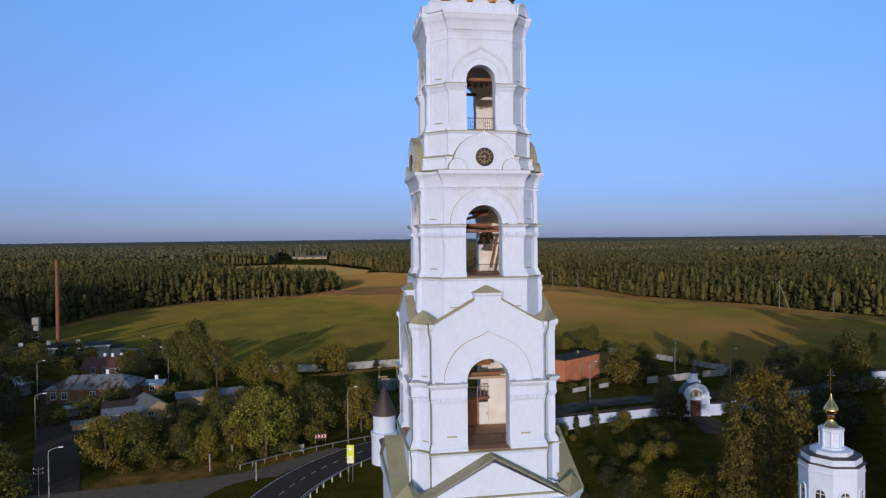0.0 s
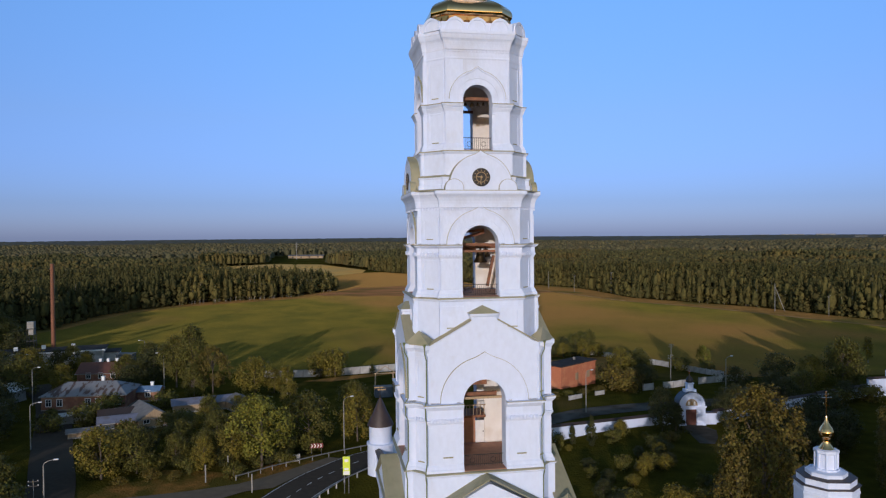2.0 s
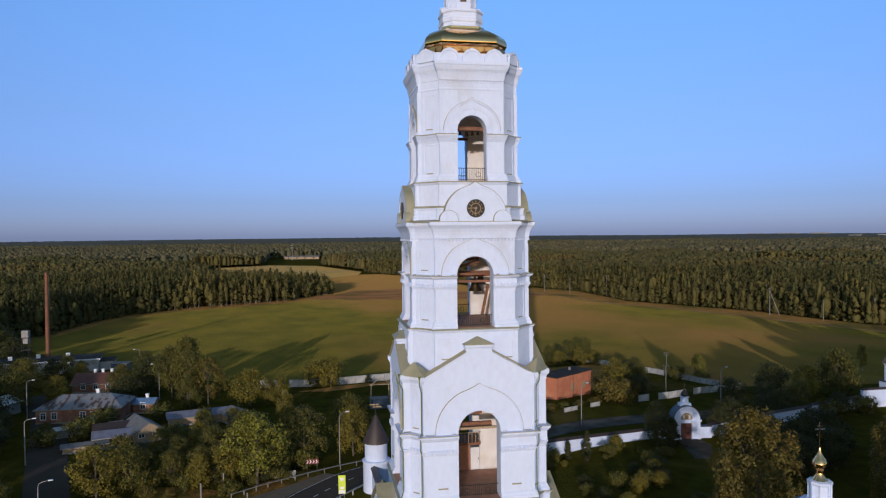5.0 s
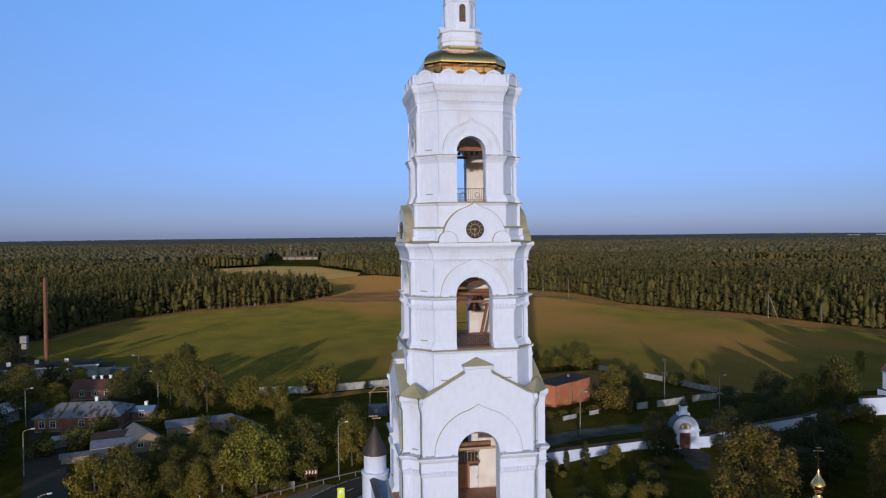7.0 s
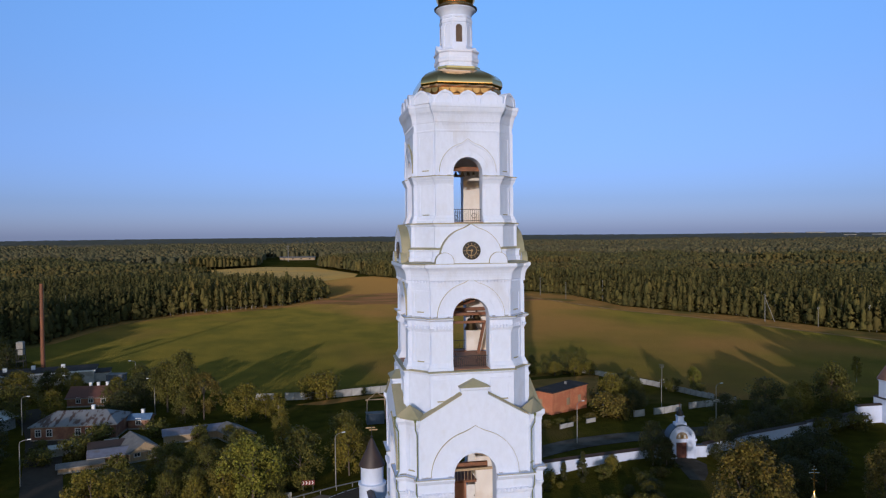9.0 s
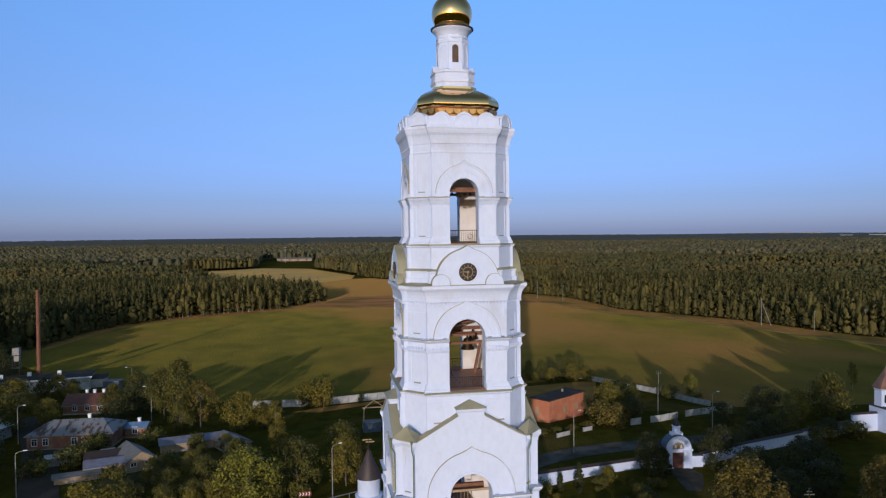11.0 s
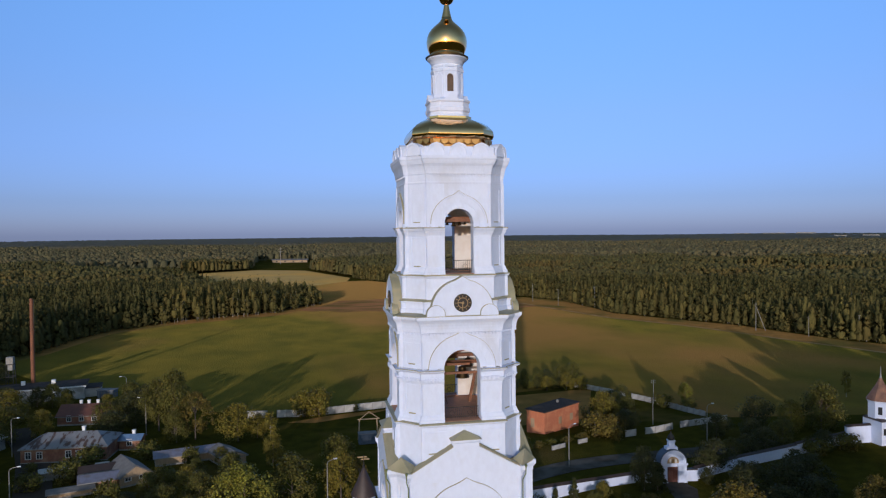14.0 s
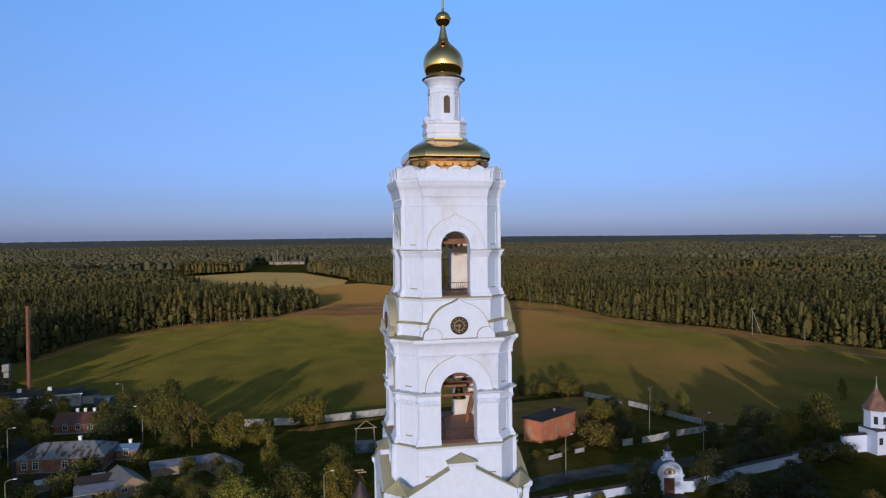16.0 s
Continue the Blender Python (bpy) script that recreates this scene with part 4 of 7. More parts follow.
g = Geo()
for s in (-1, 1):
    g.plate([(s * 3.2 - 0.42, 17.4), (s * 3.2 + 0.42, 17.4), (s * 3.2 + 0.42, 17.48), (s * 3.2 - 0.42, 17.48)], -6.48, -6.3)
four("pier_flashing", g, M_GREEN)

# drainpipes in the angles of the first open storey
for x, y, ux, uy in ((-4.98, -6.36, -0.6, -1), (-6.36, -4.98, -1, -0.6), (4.98, -6.36, 0.6, -1)):
    way = [(27.0, 0.34), (26.3, 0.32), (25.7, 0.02), (22.3, 0.02), (21.95, 0.26), (20.9, 0.26), (20.4, 0.04), (17.0, 0.04), (16.4, 0.26), (15.8, 0.26), (15.4, 0.16), (13.2, 0.16)]
    g = Geo().tube([(x + ux * o, y + uy * o, z) for z, o in way], 0.048, 8)
    pipe = part("drainpipe", g, M_PIPE, tower, "green painted drainpipe", smooth=True)
    part("hopper", Geo().lathe([(0.05, 26.8), (0.12, 27.0), (0.12, 27.08), (0.05, 27.08)], 10, Matrix.Translation((x + ux * 0.34, y + uy * 0.34, 0))), M_PIPE, pipe)

# railings in the openings
def railing(hw, z, y, h):
    r = Geo().box(-hw, hw, y - 0.025, y + 0.025, z + h - 0.05, z + h).box(-hw, hw, y - 0.02, y + 0.02, z + 0.12, z + 0.16)
    x = -hw + 0.1
    while x < hw:
        r.box(x - 0.012, x + 0.012, y - 0.012, y + 0.012, z, z + h)
        x += 0.17
    for x in (-hw * 0.5, hw * 0.5):
        r.add(*(lambda s: (s.v, s.f))(Geo().lathe([(0.20, -0.012), (0.23, -0.012), (0.23, 0.012), (0.20, 0.012)], 16, close=False)), Matrix.Translation((x, y, z + h * 0.5)) @ Matrix.Rotation(radians(90), 4, "X"))
    return r


four("railing", railing(1.28, 43.5, -3.9, 1.15), M_IRON, label="thin black iron railing")
four("railing", railing(1.6, 30.85, -4.5, 1.0), M_IRON, label="thin black iron railing")
four("railing", railing(1.83, 16.25, -5.4, 1.0), M_IRON, label="thin black iron railing")

# beams; some end short of the wall
for x0, x1, y, z, d in ((-3.5, 3.5, -2.2, 48.1, 0.38), (-4.1, 1.2, -2.8, 35.2, 0.2), (-4.1, 4.1, -0.5, 34.9, 0.3), (-4.1, 4.1, 2.6, 35.0, 0.3),
                        (-5.0, 1.6, -4.0, 21.85, 0.5), (-5.0, 1.0, -2.8, 22.75, 0.48), (-5.0, 5.0, 2.4, 23.6, 0.4)):
    part("beam", Geo().box(x0, x1, y - 0.16, y + 0.16, z, z + d), M_BEAM, tower, "rusty red-brown beam")
for x, a, z in ((-1.8, 4.0, 35.3), (-2.6, 5.0, 23.3)):
    part("cross_beam", Geo().box(x - 0.14, x + 0.14, -a, a, z, z + 0.32), M_BEAM, tower, "rusty red-brown beam")
four("front_beam", Geo().box(-1.83, 1.83, -5.05, -4.9, 21.95, 22.15), M_TIMBER, label="pale timber beam across the opening")
four("front_beam", Geo().box(-1.28, 1.28, -3.35, -3.1, 48.0, 48.25), M_BEAM, label="rusty red-brown beam across the opening")
four("front_beam", Geo().box(-1.6, 1.6, -4.0, -3.75, 34.62, 34.82), M_BEAM, label="rusty red-brown beam across the opening")
for x, y, z, a, b, L in ((1.6, -0.9, 31.4, 12, 0, 2.9), (-3.4, 0.6, 36.1, 84, -12, 5.0), (-2.2, -1.6, 35.5, 76, 8, 3.6)):
    part("slanting_beam", Geo().box(-0.12, 0.12, -0.11, 0.11, 0, L), M_BEAM, tower, "rusty red-brown beam", m=pose(x, y, z, 0, a, b))
lad = part("ladder", Geo().box(-0.04, 0.04, -0.05, 0.05, 0, 6.0), M_BEAM, tower, "steep wooden ladder", m=pose(-0.6, 0.6, 30.75, -12, -14, 0))
part("ladder_rail", Geo().box(0.42, 0.5, -0.05, 0.05, 0, 6.0), M_BEAM, lad)
for k in range(16):
    part("rung", Geo().box(0.03, 0.43, -0.02, 0.02, 0.3 + 0.36 * k, 0.34 + 0.36 * k), M_BEAM, lad)
part("partition", Geo().box(1.8, 4.9, 1.5, 1.66, 16.15, 26.2), M_CREAM, tower, "pale boarded inner wall")
for k in range(9):
    part("cover_strip", Geo().box(1.84 + 0.36 * k, 1.88 + 0.36 * k, 1.475, 1.5, 16.2, 26.1), M_CREAM, tower)
d = part("inner_door", Geo().box(0.9, 1.75, 1.42, 1.5, 16.2, 18.35), M_WHITE, tower, "white painted inner door")
part("handle", Geo().box(1.62, 1.68, 1.36, 1.42, 17.2, 17.35), M_IRON, d)
part("wood_lining", Geo().box(-2.2, 0.88, 1.5, 1.58, 16.2, 18.75), M_BOARD, tower, "red-brown boarding")
ld = part("landing", Geo().box(-3.6, 1.78, 0.9, 3.6, 18.75, 18.98), M_BEAM, tower, "brown wooden landing above a door")
part("rail", Geo().box(-3.6, 1.78, 0.92, 0.99, 19.9, 19.98), M_TIMBER, ld)
for k in range(16):
    part("baluster", Geo().box(-3.5 + 0.34 * k, -3.45 + 0.34 * k, 0.93, 0.98, 18.98, 19.9), M_TIMBER, ld)
part("stair_stringer", Geo().box(-0.06, 0.06, 0, 3.9, -0.14, 0.14), M_BEAM, tower, m=pose(-2.3, -1.9, 16.3, 41, 0, 0))
part("stair_stringer", Geo().box(-0.06, 0.06, 0, 3.9, -0.14, 0.14), M_BEAM, tower, m=pose(-3.2, -1.9, 16.3, 41, 0, 0))
for k in range(9):
    part("stair_tread", Geo().box(-3.2, -2.3, -1.75 + 0.32 * k, -1.45 + 0.32 * k, 16.5 + 0.275 * k, 16.54 + 0.275 * k), M_BOARD, tower)


def bell(x, y, z, r):
    """A bell hung from its crown at height z."""
    t = thing("bell", "dark bronze church bell hanging from a beam", "bell", Matrix.Translation((x, y, z - r * 2.0)), group="bells in the tower")
    part("body", Geo().lathe([(r * 0.9, 0.02 * r), (r, 0), (r * 0.93, 0.18 * r), (r * 0.72, 0.55 * r), (r * 0.6, 1.0 * r), (r * 0.54, 1.4 * r), (r * 0.42, 1.56 * r), (r * 0.12, 1.62 * r)], 28), M_BRONZE, t, smooth=True)
    part("crown", Geo().box(-0.1 * r, 0.1 * r, -0.25 * r, 0.25 * r, 1.6 * r, 2.0 * r), M_IRON, t)
    part("clapper", Geo().tube([(0, 0, 0.7 * r), (0, 0, 0.1 * r), (0, 0, -0.12 * r)], [0.04 * r, 0.05 * r, 0.13 * r], 8), M_IRON, t)


bell(1.0, -0.5, 34.9, 0.66)
bell(-1.2, -0.5, 34.9, 0.55)
bell(2.3, 2.6, 35.0, 0.5)
for x, r in ((-0.7, 0.18), (-0.1, 0.24), (0.45, 0.2), (0.95, 0.17)):
    bell(x, -2.2, 48.1, r)


# ---- monastery walls, gate and turrets ----
def wall_run(p, q, h, th, name, label, cap=M_BROWNROOF, ztop=None):
    """A whitewashed wall with a ridged iron cap between two plan points."""
    p, q = Vector(p), Vector(q)
    d = q - p
    L = d.length
    z0 = min(lie(*p), lie(*q)) - 0.4
    zt = ztop or max(lie(*p), lie(*q)) + h
    t = thing(name, label, "wall", Matrix.Translation((p.x, p.y, 0)) @ Matrix.Rotation(math.atan2(d.y, d.x), 4, "Z"), kind="structure")
    part("wall_body", Geo().box(0, L, -th / 2, th / 2, z0, zt), M_PLASTER, t)
    part("wall_band", Geo().box(0, L, -th / 2 - 0.06, th / 2 + 0.06, zt - 0.25, zt - 0.02), M_PLASTER, t)
    part("wall_cap", Geo().add(
        [(-0.05, -th / 2 - 0.22, zt), (-0.05, 0, zt + 0.38), (-0.05, th / 2 + 0.22, zt), (L + 0.05, -th / 2 - 0.22, zt), (L + 0.05, 0, zt + 0.38), (L + 0.05, th / 2 + 0.22, zt)],
        [(0, 3, 4, 1), (1, 4, 5, 2), (0, 2, 5, 3), (0, 1, 2), (3, 5, 4)]), cap, t, "dark brown iron cap")
    return t


wall_run((-2.6, 43.4), (45.6, 50.0), 1.7, 0.7, "wall_monastery_north", "whitewashed monastery wall with a brown iron cap", ztop=4.05)
wall_run((-4.6, 41.4), (-4.4, 20.0), 2.8, 0.7, "wall_monastery_west", "whitewashed monastery wall with a brown iron cap", ztop=4.0)
wall_run((55.4, 48.6), (67.0, 52.3), 2.0, 0.6, "wall_monastery_east", "whitewashed monastery wall with a brown iron cap")
wall_run((67.0, 52.3), (82.2, 56.1), 2.0, 0.6, "wall_monastery_far", "whitewashed monastery wall with a brown iron cap")
wall_run((82.2, 56.1), (97.8, 60.2), 2.2, 0.6, "wall_monastery_end", "whitewashed monastery wall with a brown iron cap")
wall_run((97.2, 59.8), (102.95, 59.6), 3.6, 0.6, "wall_turret_wing", "whitewashed wing wall with a brown iron cap")

# corner turret with a dark cone
t = thing("corner_turret", "round white corner turret with a dark conical iron roof", "turret", Matrix.Translation((-4.1, 42.5, 0)))
part("lower_drum", Geo().lathe([(2.0, -0.3), (2.0, 4.3), (2.12, 4.5), (2.12, 4.75), (1.8, 4.85)], 32), M_PLASTER, t, smooth=True)
part("upper_drum", Geo().lathe([(1.72, 4.8), (1.72, 7.1), (1.8, 7.25), (1.8, 7.5)], 32), M_PLASTER, t, smooth=True)
part("cone_roof", Geo().lathe([(2.02, 7.42), (2.0, 7.55), (1.0, 9.6), (0.28, 11.3), (0.1, 11.5)], 16), M_BROWNROOF, t, "dark brown conical iron roof", smooth=True)
v = part("weather_vane", Geo().tube([(0, 0, 11.4), (0, 0, 13.4)], 0.05, 8), M_IRON, t)
part("vane_ball", Geo().lathe([(0.05, 11.5), (0.2, 11.65), (0.2, 11.75), (0.05, 11.9)], 12), M_IRON, v, smooth=True)
part("vane_flag", Geo().box(-0.9, 0.5, -0.03, 0.03, 13.0, 13.18).box(-0.4, 0.9, -0.03, 0.03, 12.65, 12.83), M_MARK, v, "dull gold vane blades")

# holy gate
GM = Matrix.Translation((50.95, 48.7, 2.3)) @ Matrix.Rotation(radians(-8), 4, "Z")
gate = thing("monastery_gate", "white arched monastery gate with brown doors and small dark cupola", "gate", GM)
for s in (-1, 1):
    part("pier", Geo().box(s * 1.75 - 0.75, s * 1.75 + 0.75, -0.9, 0.9, 0, 3.5), M_PLASTER, gate)
    part("pier_base", Geo().box(s * 1.75 - 0.85, s * 1.75 + 0.85, -1.0, 1.0, 0, 0.5), M_PLASTER, gate)
    part("capital", Geo().box(s * 1.75 - 0.9, s * 1.75 + 0.9, -1.05, 1.05, 3.3, 3.62), M_PLASTER, gate)
part("lintel", Geo().box(-1.0, 1.0, -0.7, 0.9, 3.0, 3.62), M_PLASTER, gate)
part("arch_gable", Geo().plate([(-2.35, 3.6), (2.35, 3.6)] + ogee(2.2, 0, 3.75, 24), -0.95, 0.9), M_PLASTER, gate)
part("arch_rim", arch_band(1.75, 2.3, 0, 3.75, 3.62, -1.15, -0.95), M_PLASTER, gate)
part("arch_roof", arch_band(2.31, 2.42, 0, 3.75, 3.62, -1.2, 1.0), M_BLUEBOX, gate, "dark blue iron roof over the arch", smooth=True)
pn = part("icon_panel", Geo().plate([(-1.05, 3.72), (1.05, 3.72)] + ogee(1.05, 0, 3.85, 18), -1.0, -0.95), M_TIMBER, gate, "faded painted lunette panel")
for x in (-0.5, 0.0, 0.5):
    part("painted_shape", Geo().plate([(x - 0.16, 3.85), (x + 0.16, 3.85), (x + 0.13, 4.35), (x, 4.5), (x - 0.13, 4.35)], -1.03, -1.005), M_GOLDD if x == 0 else M_CREAM, pn)
for s in (-1, 1):
    dr = part("gate_door", Geo().box(min(0.02 * s, 0.98 * s), max(0.02 * s, 0.98 * s), -0.55, -0.43, 0.05, 3.0), M_DOOR, gate, "brown boarded gate leaf")
    for k in range(4):
        x = s * (0.14 + 0.24 * k)
        part("door_board", Geo().box(x - 0.10, x + 0.10, -0.59, -0.555, 0.12, 2.9), M_DOOR, dr)
    part("wing_wall", Geo().box(s * 3.6 - 1.15, s * 3.6 + 1.15, -0.35, 0.35, -0.2, 2.2), M_PLASTER, gate)
    part("wing_cap", Geo().box(s * 3.6 - 1.15, s * 3.6 + 1.15, -0.5, 0.5, 2.2, 2.34), M_BROWNROOF, gate)
part("top_block", Geo().plate([(-1.0, 5.9), (1.0, 5.9), (1.0, 6.45), (0.55, 6.45), (0, 6.95), (-0.55, 6.45), (-1.0, 6.45)], -0.6, 0.6), M_PLASTER, gate)
part("top_drum", Geo().box(-0.52, 0.52, -0.5, 0.5, 6.4, 7.6), M_PLASTER, gate)
part("top_band", Geo().box(-0.62, 0.62, -0.6, 0.6, 7.45, 7.62), M_PLASTER, gate)
part("cupola", Geo().lathe([(0.5, 7.6), (0.62, 7.85), (0.58, 8.15), (0.35, 8.5), (0.12, 8.8), (0.06, 9.1)], 20), M_IRON, gate, "small dark onion cupola", smooth=True)
cr = part("cross", Geo().box(-0.03, 0.03, -0.03, 0.03, 9.0, 9.9), M_GOLD, gate)
part("crossbar", Geo().box(-0.25, 0.25, -0.03, 0.03, 9.5, 9.57), M_GOLD, cr)

# small church belfry near the camera
ch = thing("church_belfry", "white octagonal church belfry with gilded onion and cross", "church", Matrix.Translation((26.15, -14.4, 0)) @ Matrix.Rotation(radians(-14), 4, "Z"))


def ngon(r, n=8, turn=22.5):
    return [(r * math.cos(radians(turn + 360 * k / n)), r * math.sin(radians(turn + 360 * k / n))) for k in range(n)]


part("octagon_wall", Geo().prism(ngon(2.36), 1.0, 16.0), M_PLASTER, ch)
part("wall_cornice", Geo().rings([(ngon(2.36), 15.3), (ngon(2.42), 15.35), (ngon(2.42), 15.5), (ngon(2.36), 15.55)]), M_PLASTER, ch)
part("eave", Geo().rings([(ngon(2.4), 15.94), (ngon(2.52), 15.97), (ngon(2.52), 16.02), (ngon(2.1), 16.05)]), M_BROWNROOF, ch, "thin brown iron eave")
part("upper_attic", Geo().prism(ngon(2.18), 16.02, 16.55), M_PLASTER, ch)
part("upper_roof", Geo().rings([(ngon(2.24), 16.53), (ngon(2.24), 16.58), (ngon(1.5), 16.62)]), M_BROWNROOF, ch)
part("lantern_foot", Geo().rings([(ngon(1.55), 16.58), (ngon(1.55), 16.92), (ngon(1.0), 17.0), (ngon(1.0), 17.15)]), M_PLASTER, ch)
part("lantern", Geo().prism(ngon(0.82), 17.0, 18.45), M_PLASTER, ch)
part("lantern_top", Geo().rings([(ngon(0.82), 18.3), (ngon(0.95), 18.4), (ngon(0.95), 18.6), (ngon(0.5), 18.7)]), M_PLASTER, ch)
for k in range(8):
    part("lantern_corner", Geo().box(-0.08, 0.08, -0.07, 0.07, 17.05, 18.35), M_PLASTER, ch, m=Matrix.Rotation(radians(22.5 + 45 * k), 4, "Z") @ Matrix.Translation((0.81, 0, 0)))
part("onion_foot", Geo().lathe([(0.62, 18.65), (0.46, 18.85), (0.32, 19.1), (0.27, 19.35), (0.3, 19.5)], 28), M_GOLD, ch, smooth=True)
part("onion_dome", Geo().lathe([(0.3, 19.45), (0.5, 19.65), (0.6, 19.9), (0.57, 20.12), (0.42, 20.38), (0.24, 20.65), (0.12, 20.95), (0.06, 21.3)], 32), M_GOLD, ch, "small gilded onion dome", smooth=True)
cr = part("cross", Geo().tube([(0, 0, 21.2), (0, 0, 23.3)], 0.045, 8), M_GOLD, ch, "thin gilded cross")
for z, w, a in ((22.75, 0.42, 0), (23.0, 0.2, 0), (22.2, 0.25, 25)):
    part("crossbar", Geo().box(-w, w, -0.035, 0.035, -0.04, 0.04), M_GOLD, cr, m=Matrix.Translation((0, 0, z)) @ Matrix.Rotation(radians(a), 4, "Y"))
for k in range(8):
    m = Matrix.Rotation(radians(45 * k), 4, "Z")
    w = part("arched_window", Geo().plate([(-0.36, 11.6), (0.36, 11.6)] + ogee(0.36, 0, 13.7, 14), -2.20, -2.1), M_GLASS, ch, "arched window with white bars", m=m)
    part("surround", arch_band(0.365, 0.52, 0, 13.7, 11.5, -2.27, -2.17), M_PLASTER, w)
    part("glazing_bar", Geo().box(-0.03, 0.03, -2.23, -2.195, 11.6, 14.05), M_WHITE, w)
    for z in (12.1, 12.7, 13.3, 13.75):
        part("glazing_bar", Geo().box(-0.36, 0.36, -2.23, -2.195, z - 0.025, z + 0.025), M_WHITE, w)
# church body and dome out of view, added for the shadow they cast
body = part("church_body", Geo().box(8.5, 21.5, -22, -9, 0.8, 14.0), M_PLASTER, ch)
part("church_roof", Geo().add([(8.1, -22.4, 14.0), (21.9, -22.4, 14.0), (21.9, -8.6, 14.0), (8.1, -8.6, 14.0), (15, -15.5, 17.5)], [(0, 1, 4), (1, 2, 4), (2, 3, 4), (3, 0, 4), (3, 2, 1, 0)]), M_BROWNROOF, body)
at = Matrix.Translation((15, -15.5, 0))
part("church_drum", Geo().lathe([(2.4, 16.0), (2.4, 23.5), (2.6, 23.7), (2.6, 24.0)], 24, at), M_PLASTER, body, smooth=True)
part("church_dome", Geo().lathe([(2.2, 24.0), (2.8, 25.2), (2.6, 26.6), (1.5, 28.2), (0.6, 29.4), (0.2, 30.6)], 28, at), M_GOLD, body, smooth=True)
part("church_cross", Geo().box(-0.08, 0.08, -0.08, 0.08, 30.4, 33.2, at).box(-0.8, 0.8, -0.06, 0.06, 32.0, 32.2, at), M_GOLD, body)
# unseen link between the belfry and the added church body
part("passage", Geo().box(1.2, 8.8, -13, -8.5, 0.8, 8.0), M_PLASTER, ch)
part("passage_roof", Geo().add([(1.0, -13.3, 8.0), (8.8, -13.3, 8.0), (8.8, -8.2, 8.0), (1.0, -8.2, 8.0), (1.0, -10.75, 9.6), (8.8, -10.75, 9.6)], [(0, 1, 5, 4), (1, 2, 5), (2, 3, 4, 5), (3, 0, 4), (3, 2, 1, 0)]), M_BROWNROOF, ch)

# far corner tower with a tent roof
rt = thing("tent_roofed_turret", "white octagonal wall turret with a brown tent roof", "turret", Matrix.Translation((105.4, 59.5, 2.4)))
part("base_block", Geo().box(-2.45, 3.6, -2.9, 2.0, -0.3, 5.0), M_PLASTER, rt)
part("base_roof", Geo().add([(-2.65, -3.1, 5.0), (3.8, -3.1, 5.0), (3.8, 2.2, 5.0), (-2.65, 2.2, 5.0), (-2.0, -2.1, 5.35), (2.4, -2.1, 5.35), (2.4, 1.9, 5.35), (-2.0, 1.9, 5.35)], [(0, 1, 5, 4), (1, 2, 6, 5), (2, 3, 7, 6), (3, 0, 4, 7), (3, 2, 1, 0), (4, 5, 6, 7)]), M_BROWNROOF, rt)
part("octagon", Geo().prism(ngon(2.4), 5.1, 8.9), M_PLASTER, rt)
part("octagon_cornice", Geo().rings([(ngon(2.4), 8.5), (ngon(2.6), 8.7), (ngon(2.6), 8.9), (ngon(2.4), 8.95)]), M_PLASTER, rt)
part("tent_roof", Geo().rings([(ngon(2.85), 8.9), (ngon(2.0), 10.2), (ngon(1.2), 11.5), (ngon(0.55), 12.7), (ngon(0.28), 13.4)]), M_SHINGLE, rt, "brown iron tent roof")
part("spire", Geo().tube([(0, 0, 13.3), (0, 0, 14.2), (0, 0, 15.8)], [0.28, 0.12, 0.04], 8), M_GALV, rt)
for k in (-1, 0, 1, 2):
    m = Matrix.Rotation(radians(45 * k), 4, "Z")
    part("turret_window", Geo().box(-0.38, 0.38, -2.25, -2.1, 6.1, 7.7), M_GLASS, rt, m=m)
part("wall_window", Geo().box(-2.0, -1.1, -2.93, -2.8, 2.2, 3.6), M_GLASS, rt)
part("wall_window", Geo().box(0.5, 1.1, -2.93, -2.8, 3.3, 4.1), M_GLASS, rt)
pc = part("porch", Geo().box(-0.2, 1.2, -3.8, -2.85, -0.2, 2.2), M_DOOR, rt, "dark timber porch door")
part("porch_roof", Geo().add([(-0.5, -4.1, 2.2), (1.5, -4.1, 2.2), (1.5, -2.9, 2.2), (-0.5, -2.9, 2.2), (0.5, -4.1, 3.0), (0.5, -2.9, 3.0)], [(0, 1, 4), (1, 2, 5, 4), (2, 3, 5), (3, 0, 4, 5), (3, 2, 1, 0)]), M_SHINGLE, pc)
an = thing("timber_annex", "brown timber annex with a pitched roof beside the turret", "annex", Matrix.Translation((108.4, 58.0, 2.4)))
part("annex_wall", Geo().box(-2.6, 5, -1.2, 2.4, -0.2, 5.2), M_PLASTER, an)
part("annex_roof", Geo().add([(-3.0, -1.6, 5.1), (5.4, -1.6, 5.1), (5.4, 2.7, 5.1), (-3.0, 2.7, 5.1), (-2.6, 0.5, 7.8), (5.4, 0.5, 7.8)], [(0, 1, 5, 4), (1, 2, 5), (2, 3, 4, 5), (3, 0, 4), (3, 2, 1, 0)]), M_SHINGLE, an, "brown boarded roof")


# ---- village houses ----
def window(parent, m, w=1.0, h=1.35):
    wd = part("window", Geo().box(-w / 2, w / 2, -0.04, 0.06, 0, h), M_GLASS, parent, "small window with a white frame", m=m)
    f = 0.11
    part("frame", Geo().box(-w / 2 - f, w / 2 + f, -0.09, 0, -f, 0).box(-w / 2 - f, w / 2 + f, -0.09, 0, h, h + f).box(-w / 2 - f, -w / 2, -0.09, 0, 0, h).box(w / 2, w / 2 + f, -0.09, 0, 0, h), M_WHITE, wd)
    part("glazing_bar", Geo().box(-0.03, 0.03, -0.07, -0.04, 0, h).box(-w / 2, w / 2, -0.07, -0.04, h * 0.65, h * 0.65 + 0.05), M_WHITE, wd)


